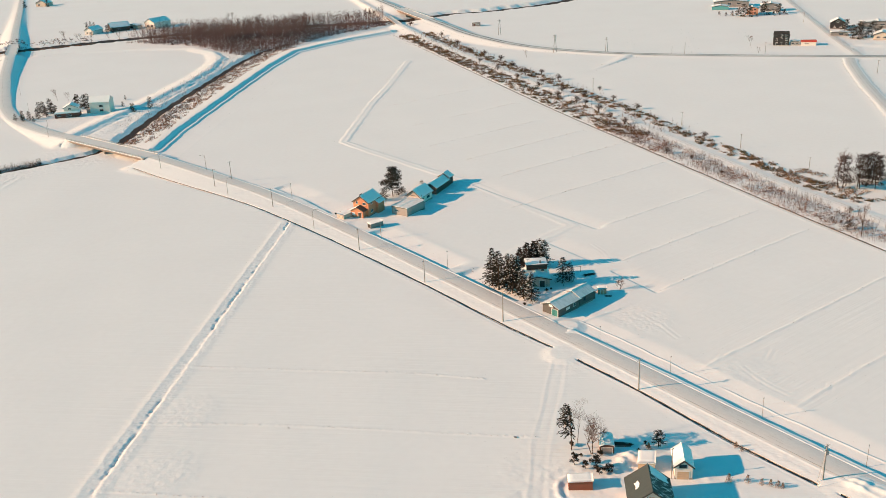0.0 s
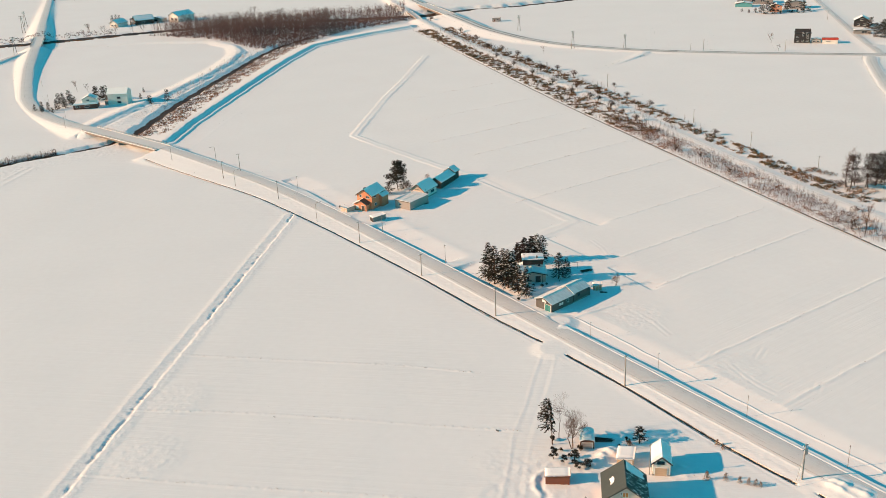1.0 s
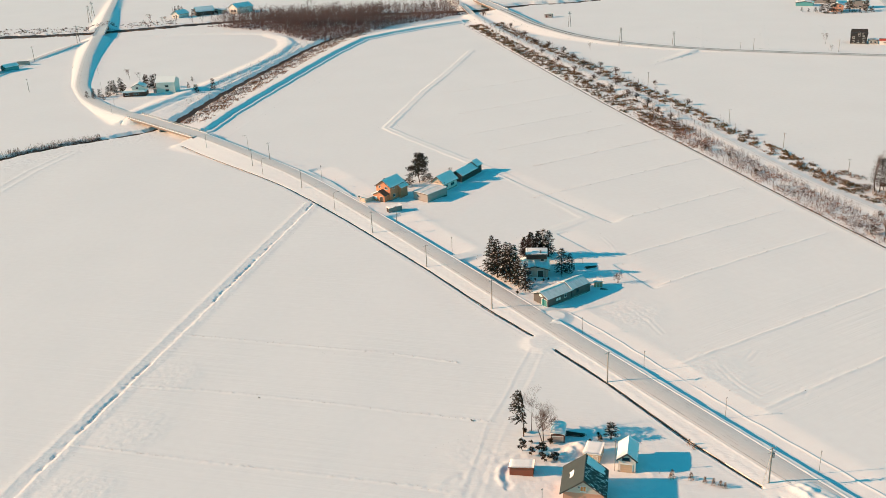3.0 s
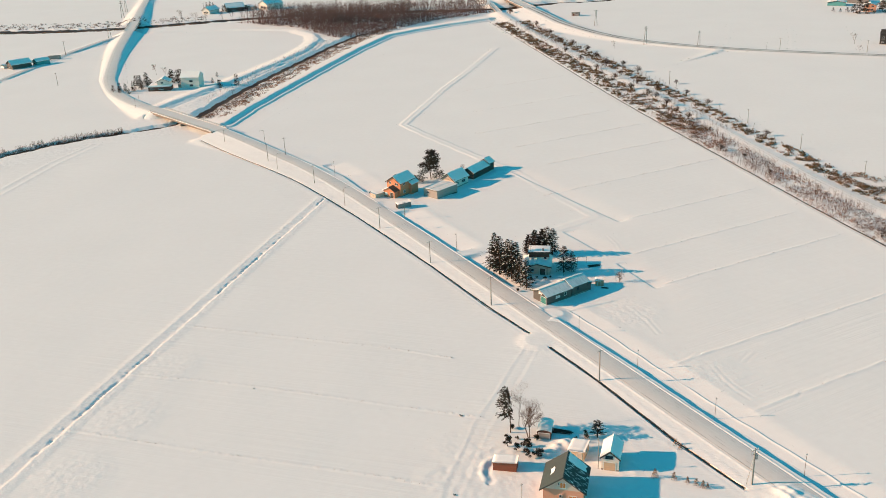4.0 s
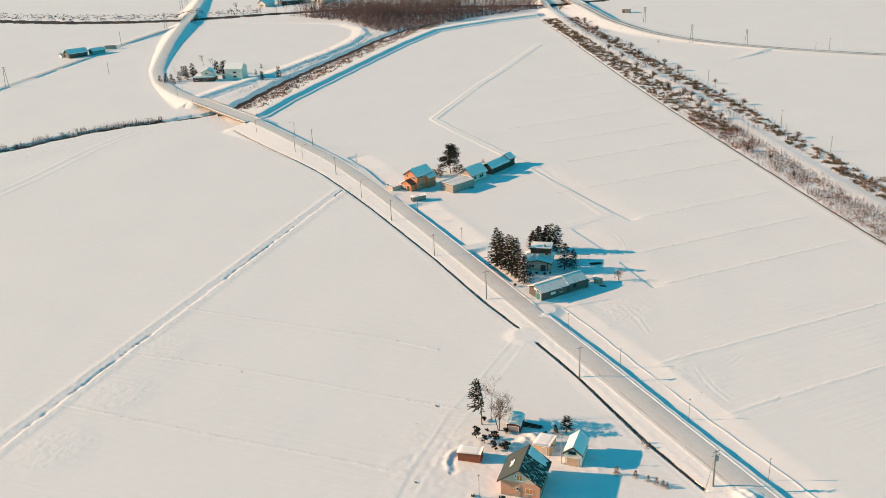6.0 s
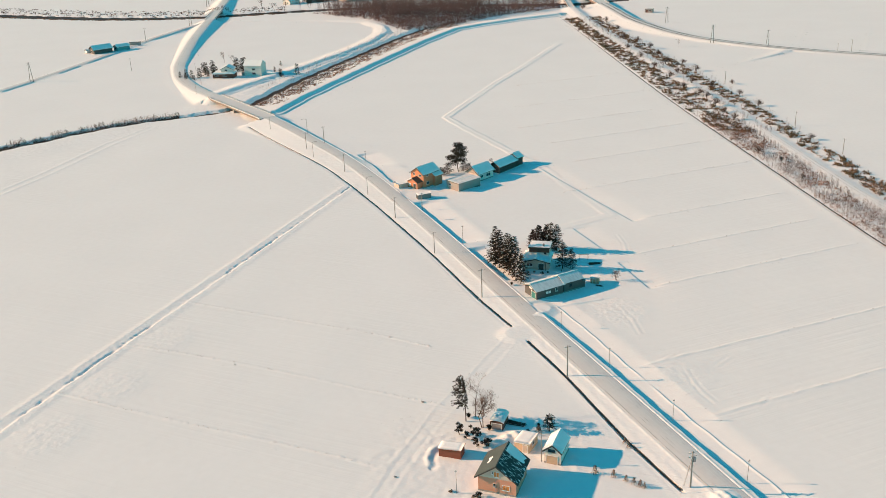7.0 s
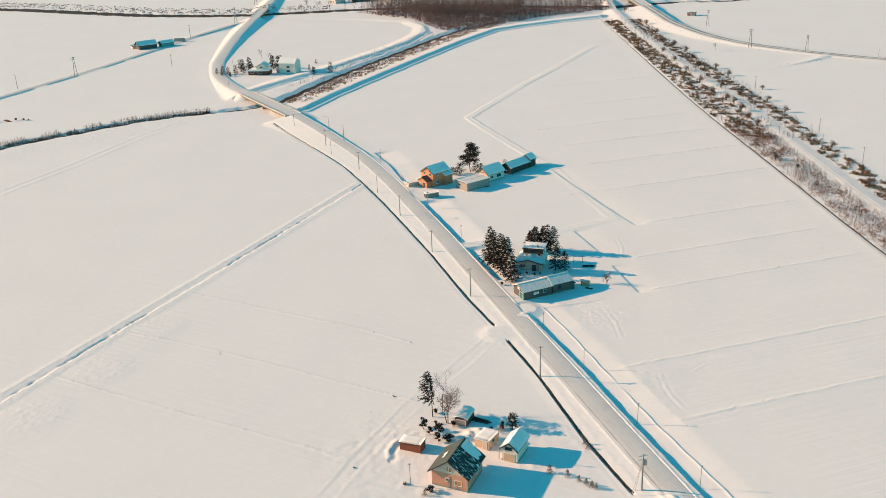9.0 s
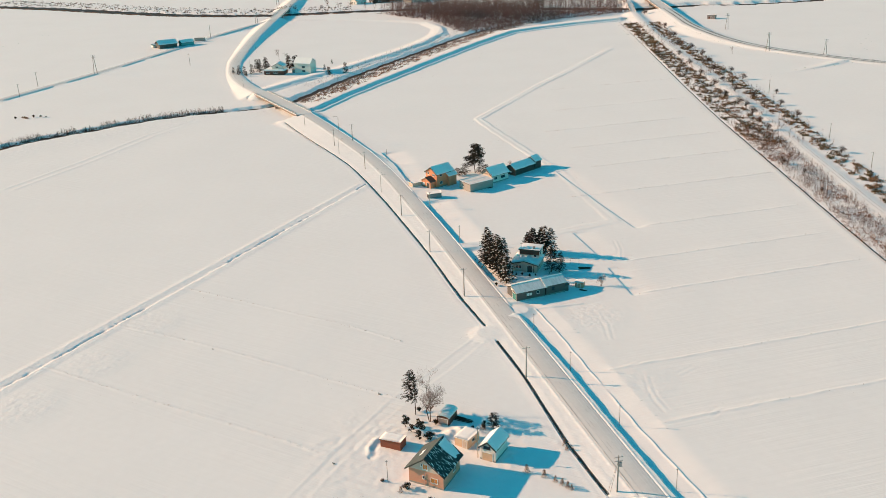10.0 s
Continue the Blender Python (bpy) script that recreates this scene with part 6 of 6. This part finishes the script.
def scatter_polygon(poly, count, seed):
    r = random.Random(seed)
    xs, ys = [p[0] for p in poly], [p[1] for p in poly]
    out = []
    while len(out) < count:
        x, y = r.uniform(min(xs), max(xs)), r.uniform(min(ys), max(ys))
        if in_polygon(x, y, poly):
            out.append((x, y))
    z = land(np.array([p[0] for p in out]), np.array([p[1] for p in out]))
    return [Vector((x, y, zz)) for (x, y), zz in zip(out, z)]


def scatter_line(line, off0, off1, count, seed, y0=-1e9, y1=1e9, clump=0.0):
    """Points between two offsets to the right of a line."""
    r = random.Random(seed)
    pts = resample(line, 2.0)
    out = []
    while len(out) < count:
        k = r.randrange(len(pts) - 1)
        p = pts[k].lerp(pts[k + 1], r.random())
        if not y0 < p.y < y1:
            continue
        d = (pts[k + 1] - pts[k])
        d.z = 0
        d.normalize()
        q = p + Vector((d.y, -d.x, 0)) * r.uniform(off0, off1)
        if clump and noise.noise(Vector((q.x / 6.0, q.y / 6.0, seed))) < clump:
            continue
        out.append((q.x, q.y))
    z = land(np.array([p[0] for p in out]), np.array([p[1] for p in out]))
    return [Vector((x, y, zz)) for (x, y), zz in zip(out, z)]


def scatter_between(a, b, count, seed, y0, y1, clump=None, size=7.0):
    """Points between two lines that run alongside each other, by way of y."""
    r = random.Random(seed)

    def at(line, y):
        for p, q in zip(line, line[1:]):
            if min(p[1], q[1]) <= y <= max(p[1], q[1]):
                return p[0] + (q[0] - p[0]) * (y - p[1]) / (q[1] - p[1])
        return line[-1][0]

    out, tries = [], 0
    while len(out) < count and tries < count * 30:
        tries += 1
        y = r.uniform(y0, y1)
        xa, xb = at(a, y), at(b, y)
        x = r.uniform(min(xa, xb), max(xa, xb))
        if clump is not None and noise.noise(Vector((x / size, y / size, seed))) < clump:
            continue
        out.append((x, y))
    z = land(np.array([p[0] for p in out]), np.array([p[1] for p in out]))
    return [Vector((x, y, zz)) for (x, y), zz in zip(out, z)]


def sapling(soup, p, height, r, twigs=9, rad=0.05):
    top = p + Vector((r.gauss(0, 0.08) * height, r.gauss(0, 0.08) * height, height))
    soup.tube(p - Vector((0, 0, 0.2)), top, rad, rad * 0.25, 3)
    for _ in range(twigs):
        f = r.uniform(0.25, 0.98)
        a = p.lerp(top, f)
        d = (unit(r) * 0.95 + Vector((0, 0, 0.5))).normalized()
        b = a + d * height * r.uniform(0.14, 0.40) * (1.2 - f * 0.6)
        s = d.orthogonal().normalized() * rad * 0.55
        soup.tri(a - s, a + s, b)
        for _ in range(2):
            c = a.lerp(b, r.uniform(0.3, 0.8))
            e = c + (d + unit(r) * 0.8).normalized() * height * 0.1
            soup.tri(c - s * 0.6, c + s * 0.6, e)


def tuft(soup, p, height, r, blades=7, spread=0.35, width=0.06):
    for _ in range(blades):
        d = Vector((r.gauss(0, spread), r.gauss(0, spread), 1)).normalized()
        a = p + Vector((r.gauss(0, 0.25), r.gauss(0, 0.25), -0.05)) * height
        s = Vector((r.gauss(0, 1), r.gauss(0, 1), 0)).normalized() * width
        soup.tri(a - s, a + s, a + d * height * r.uniform(0.6, 1.1))


def brush(soup, p, size, r, leaves=24):
    for _ in range(leaves):
        d = unit(r)
        d.z = abs(d.z)
        soup.leaf(p + Vector((d.x, d.y, d.z * 0.85)) * size * r.uniform(0.1, 0.8), (unit(r) + Vector((0, 0, 0.3))).normalized(), size * r.uniform(0.18, 0.38), r, 0.4)


rw = random.Random(77)
WOOD = [(-276, 786), (-240, 808), (-170, 812), (-110, 818), (-66, 838), (-52, 824), (-66, 802), (-95, 772), (-118, 735), (-130, 706), (-158, 690), (-172, 700), (-190, 728), (-215, 752)]
soup = Soup()
for p in scatter_polygon(WOOD, 3600, 5):
    sapling(soup, p, rw.uniform(5.0, 9.5) * (0.7 if p.y < 740 else 1.7 if p.x < -120 else 1.0), rw, 17, 0.07)
for p in scatter_polygon([(-262, 820), (-236, 838), (-170, 862), (-100, 868), (-62, 880), (-60, 862), (-100, 852), (-170, 850), (-230, 832)], 520, 6):
    sapling(soup, p, rw.uniform(4.5, 10), rw, 24, 0.07)
tagged(soup.make("woodland", WOODS), "dense leafless riverside woodland of thin brown trees", "woods", kind="stuff")
soup = Soup()
for p in scatter_polygon(WOOD, 1500, 8):
    tuft(soup, p, rw.uniform(1.2, 3.2), rw, 8, 0.35, 0.16)
tagged(soup.make("undergrowth", WOODS), "brown undergrowth of the riverside woodland", "undergrowth", kind="stuff")

soup = Soup()
for p in scatter_line(RIVER, 0.6, 6.5, 3000, 21, -1e9, 402, -0.15):
    sapling(soup, p, rw.uniform(0.6, 2.3), rw, 15, 0.035)
for p in scatter_line(RIVER, 0.8, 4.6, 1900, 22, -1e9, 402):
    tuft(soup, p, rw.uniform(0.5, 1.1), rw, 9, 0.6, 0.06)
for p in scatter_line(RIVER, -13, -3.0, 1300, 23, 430, 740, -0.25):
    tuft(soup, p, rw.uniform(0.5, 1.3), rw, 9, 0.4, 0.06)
for p in scatter_line(RIVER, -19, -4, 900, 24, 430, 740):
    sapling(soup, p, rw.uniform(1.2, 3.0), rw, 6, 0.035)
for p in scatter_line(RIVER, 3.5, 14, 420, 25, 470, 720, -0.1):
    sapling(soup, p, rw.uniform(0.8, 2.2), rw, 6, 0.035)
for p in scatter_line(RIVER_UP, -45, -10, 1300, 26, 740, 800, 0.05):
    tuft(soup, p, rw.uniform(0.6, 2.0), rw, 9, 0.5, 0.10)
tagged(soup.make("riverbank_scrub", TWIG), "leafless scrub and dry stems along the river bank", "scrub", kind="stuff")
soup = Soup()
for p in scatter_line(RIVER, -20, -3.5, 2000, 31, 430, 720, -0.05):
    tuft(soup, p, rw.uniform(0.4, 1.0), rw, 12, 0.5, 0.07)
for p in scatter_line(RIVER_UP, 8.5, 16, 1800, 32, 740, 800, -0.2):
    tuft(soup, p, rw.uniform(0.5, 1.2), rw, 10, 0.5, 0.12)
for p in scatter_between(RAIL_EDGE, [(x - 5.0, y, z) for x, y, z in RAIL_A], 2200, 33, 262, 425, -0.12):
    tuft(soup, p, rw.uniform(0.3, 0.8), rw, 8, 0.45, 0.03)
for p in scatter_between(RAIL_EDGE, [(x - 5.0, y, z) for x, y, z in RAIL_A], 240, 37, 262, 425, 0.28, 13.0):
    brush(soup, p, rw.uniform(0.5, 1.0), rw, 16)
for p in scatter_between([(x + 3, y, z) for x, y, z in RAIL_EDGE], [(x - 5.0, y, z) for x, y, z in RAIL_A], 170, 40, 281, 300, -0.15, 6.0):
    brush(soup, p, rw.uniform(0.4, 0.8), rw, 16)
for p in scatter_between([(x + 1.5, y, z) for x, y, z in RAIL_EDGE], [(x - 7.0, y, z) for x, y, z in RAIL_A], 330, 39, 380, 432, -0.1, 9.0):
    brush(soup, p, rw.uniform(0.5, 1.0), rw, 14)
for p in scatter_between([(x - 4.5, y, z) for x, y, z in RAIL_EDGE], RAIL_A, 420, 38, 560, 750, 0.05):
    tuft(soup, p + Vector((5, 0, 0)), rw.uniform(0.5, 1.0), rw, 9, 0.5, 0.08)
for line, n in [(q, 70) for q in STRAW] + [([tuple(AX * u + AY * v0), tuple(AX * u + AY * v1)], 24 if u > -230 else 110) for u, v0, v1 in BALKS]:
    for p in scatter_line(line, -0.25, 0.25, n, 51 + n):
        tuft(soup, p, rw.uniform(0.1, 0.28), rw, 4, 0.6, 0.03)
tagged(soup.make("reed_grass", REED), "russet dry grass and reeds standing through the snow", "grass", kind="stuff")
soup = Soup()
for p in scatter_between([(x + 2.0, y, z) for x, y, z in RAIL_EDGE], [(x - 4.0, y, z) for x, y, z in RAIL_A], 3000, 34, 262, 425, -0.3):
    sapling(soup, p, rw.uniform(1.1, 2.7), rw, 10, 0.024)
for p in scatter_between([(x + 2.0, y, z) for x, y, z in RAIL_EDGE], [(x + 16.0, y, z) for x, y, z in RAIL_A], 1100, 35, 405, 750, 0.0):
    sapling(soup, p, rw.uniform(1.0, 3.0), rw, 9, 0.05)
tagged(soup.make("railside_saplings", TWIG), "thin leafless saplings on the railway bank", "saplings", kind="stuff")
soup = Soup()
for p in scatter_between([(x + 2.0, y, z) for x, y, z in RAIL_EDGE], [(x - 5.0, y, z) for x, y, z in RAIL_A], 4600, 41, 405, 750, -0.05, 4.0):
    brush(soup, p, 0.5 + 1.2 * rw.random() ** 2, rw, 22)
for p in scatter_between([(x + 5.0, y, z) for x, y, z in RAIL_A], [(x + 14.0, y, z) for x, y, z in RAIL_A], 3600, 42, 300, 755, -0.02, 4.0):
    brush(soup, p, 0.5 + 1.2 * rw.random() ** 2, rw, 22)
for p in scatter_between([(x + 5.0, y, z) for x, y, z in RAIL_A], [(x + 22.0, y, z) for x, y, z in RAIL_A], 230, 43, 300, 345, 0.0):
    brush(soup, p, rw.uniform(0.7, 1.6), rw, 14)
tagged(soup.make("dwarf_bamboo", BAMBOO), "olive-brown dwarf bamboo clumps showing through the snow", "undergrowth", kind="stuff")


# ---- poles ----
def utility_pole(height, seed, stay=False):
    root = tagged(new("utility_pole"), "slim concrete utility pole with crossarm and insulators" if not stay else "concrete utility pole with transformer and stay wires", "utility pole", "" if stay else "poles along the road")
    bm = bmesh.new()
    rod(bm, (0, 0, -0.5), (0, 0, height), 0.17, 0.11, 8)
    part("shaft", bm, POLE, root)
    for z, ln in ((height - 0.35, 0.9),) + (((height - 1.2, 0.9),) if stay else ()):
        part("crossarm", box(-ln, -0.05, z - 0.05, ln, 0.05, z + 0.05), STEEL, root)
        for x in (-0.8 * ln, 0.0, 0.8 * ln):
            bm = bmesh.new()
            rod(bm, (x, 0, z + 0.05), (x, 0, z + 0.3), 0.06, 0.04, 6)
            part("insulator", bm, FRAME, root)
    if stay:
        bm = bmesh.new()
        rod(bm, (0.45, 0, height - 2.4), (0.45, 0, height - 1.5), 0.28, 0.28, 10)
        part("transformer", bm, STEEL, root)
        for x, y in ((-2.6, -0.8), (-1.2, 0.4)):
            bm = bmesh.new()
            rod(bm, (0, 0, height - 1.0), (x, y, -0.3), 0.035, 0.035, 4)
            part("stay_wire", bm, STEEL, root)
    return root


stand(utility_pole(7.9, 1, True), 67.4, 144.0, 35)
up = stand(utility_pole(8.0, 2), 39.6, 180.1, 36)
for x, y, s in ((11.0, 218.0, 1.06), (-10.5, 246.6, 0.88), (-32.5, 275.3, 0.94), (-69.3, 323.4, 0.92), (-98.0, 352.1, 0.92), (-92.8, 359.9, 0.95), (-128.0, 379.5, 0.72),
                (107.7, 418.5, 0.8), (122.0, 374.8, 0.8), (137.0, 337.4, 0.75), (-292, 517.3, 1.0), (-346.3, 435.4, 1.1), (-331.5, 405.5, 1.0), (-350.1, 627, 1.3),
                (204.7, 594, 0.95), (155, 604, 0.95), (148, 610, 0.6), (242.5, 516, 0.95), (-26.0, 285.9, 0.8), (79.3, 505, 0.9), (276, 720, 0.9), (-336, 856, 1.3)):
    twin(up, x, y, 36 if x < 100 else -20, s)


def snow_marker(height):
    """A thin roadside pole that shows the road's edge in deep snow."""
    root = tagged(new("snow_marker_pole"), "thin roadside pole marking the snow-hidden kerb", "marker pole", "markers along the road")
    bm = bmesh.new()
    rod(bm, (0, 0, -0.6), (0, 0, height), 0.06, 0.05, 6)
    part("shaft", bm, POLE, root)
    part("marker_plate", box(-0.25, -0.02, height - 0.35, 0.25, 0.02, height - 0.22), STEEL, root)
    return root


mk = stand(snow_marker(5.1), 48.4, 187.0, 36)
for x, y, s in ((34.7, 204.4, 0.95), (63.5, 167.2, 1.0), (77.6, 148.4, 1.0), (-3.6, 255.0, 1.2), (-63.4, 332.2, 1.2), (-204.3, 446.0, 1.1), (39.2, 146.6, 1.4), (25.4, 133.5, 1.0), (-215, 471, 0.9), (-246, 519, 1.0), (-274, 572, 0.8), (-12.8, 316.6, 0.9)):
    twin(mk, x, y, 36, s)


def twin_pole(height):
    """Two tall poles that lean together and carry a crossarm."""
    root = tagged(new("power_pylon"), "tall A-shaped pair of wooden power poles", "power pole", "power line across the fields")
    for s in (-1, 1):
        bm = bmesh.new()
        rod(bm, (s * height * 0.09, 0, -0.5), (s * 0.2, 0, height), 0.2, 0.14, 7)
        part("leg", bm, POLE, root)
    for z in (height - 0.4, height - 1.6):
        part("crossarm", box(-1.5, -0.08, z - 0.08, 1.5, 0.08, z + 0.08), STEEL, root)
        for x in (-1.3, 0, 1.3):
            bm = bmesh.new()
            rod(bm, (x, 0, z + 0.08), (x, 0, z + 0.45), 0.09, 0.05, 6)
            part("insulator", bm, FRAME, root)
    return root


def street_lamp(height):
    """A slim pole with a bent arm and a small lamp head."""
    root = tagged(new("street_lamp"), "slim grey street lamp with a bent arm by the road", "street lamp", "street lamps along the road")
    bm = bmesh.new()
    rod(bm, (0, 0, -0.6), (0, 0, height), 0.1, 0.07, 7)
    part("shaft", bm, POLE, root)
    bm = bmesh.new()
    rod(bm, (0, 0, height - 0.05), (0.5, 0, height + 0.3), 0.06, 0.05, 6)
    rod(bm, (0.5, 0, height + 0.3), (1.9, 0, height + 0.35), 0.05, 0.05, 6)
    part("arm", bm, POLE, root)
    part("lamp_head", box(1.6, -0.13, height + 0.24, 2.3, 0.13, height + 0.38, 0.03), STEEL, root)
    return root


lamp = stand(street_lamp(6.6), -50.3, 297.4, 36)
twin(lamp, -90.4, 341.6, 40, 0.95)
twin(lamp, -106.5, 373.3, 222, 1.0)

tp = stand(twin_pole(12.0), -338.0, 478.0, 20)
for x, y, s in ((-356, 706, 1.2), (40, 728.5, 1.0), (73.1, 636, 1.0), (107.8, 630, 0.8), (-412, 838, 1.3), (-432, 885, 1.2)):
    twin(tp, x, y, 10, s)


def field_valve(height):
    """An irrigation valve: a short stand pipe with a hand wheel, capped with snow."""
    root = tagged(new("irrigation_valve"), "small dark irrigation valve poking out of the snow", "valve", "valves in the fields")
    bm = bmesh.new()
    rod(bm, (0, 0, -0.3), (0, 0, height), 0.12, 0.1, 8)
    part("stand_pipe", bm, DARKWOOD, root)
    bm = bmesh.new()
    bmesh.ops.create_cone(bm, cap_ends=True, segments=12, radius1=0.3, radius2=0.3, depth=0.06)
    bmesh.ops.translate(bm, vec=(0, 0, height + 0.05), verts=bm.verts)
    part("hand_wheel", bm, STEEL, root)
    part("outlet_box", box(0.15, -0.3, -0.2, 0.9, 0.3, 0.3, 0.04), CONCRETE, root, "concrete outlet box")
    return root


vl = stand(field_valve(0.45), 10.0, 162.9, -8, 0.6)
twin(vl, -39.2, 170.1, -8, 0.35)
twin(vl, 12.5, 135.6, 20, 0.5)
s = place("shed", "small grey pump hut beside the main road", "shed", 20.0, 786.0, -10)
flat_top(s, 6.5, 4.0, 3.2, FARGREY, GREYWALL, snow=0.3)
door(s, "front", 6.5, 4.0, 1.0, 1.6, 2.1, BROWNWALL)
window(s, "front", 6.5, 4.0, 3.8, 1.2, 1.6, 0.9)
lo = place("loader", "orange snow loader parked beside the farm sheds", "vehicle", -318.0, 893.0, 20)
part("body", box(0, 0, 0.6, 3.6, 2.2, 1.6, 0.15), ORANGEPAINT, lo)
part("cab", box(1.0, 0.2, 1.6, 2.6, 2.0, 3.0, 0.15), ORANGEPAINT, lo)
part("cab_window", box(0.96, 0.4, 1.9, 2.64, 1.8, 2.7), GLASS, lo)
part("bucket", box(-1.4, -0.1, 0.2, -0.5, 2.3, 1.0, 0.1), STEEL, lo)
part("lift_arm", box(-0.7, 0.9, 0.7, 0.4, 1.3, 1.0, 0.05), ORANGEPAINT, lo)
for x in (0.6, 2.9):
    for y in (0.05, 2.15):
        bm = bmesh.new()
        rod(bm, (x, y - 0.2, 0.6), (x, y + 0.2, 0.6), 0.6, 0.6, 14)
        part("wheel", bm, BLACKWALL, lo)
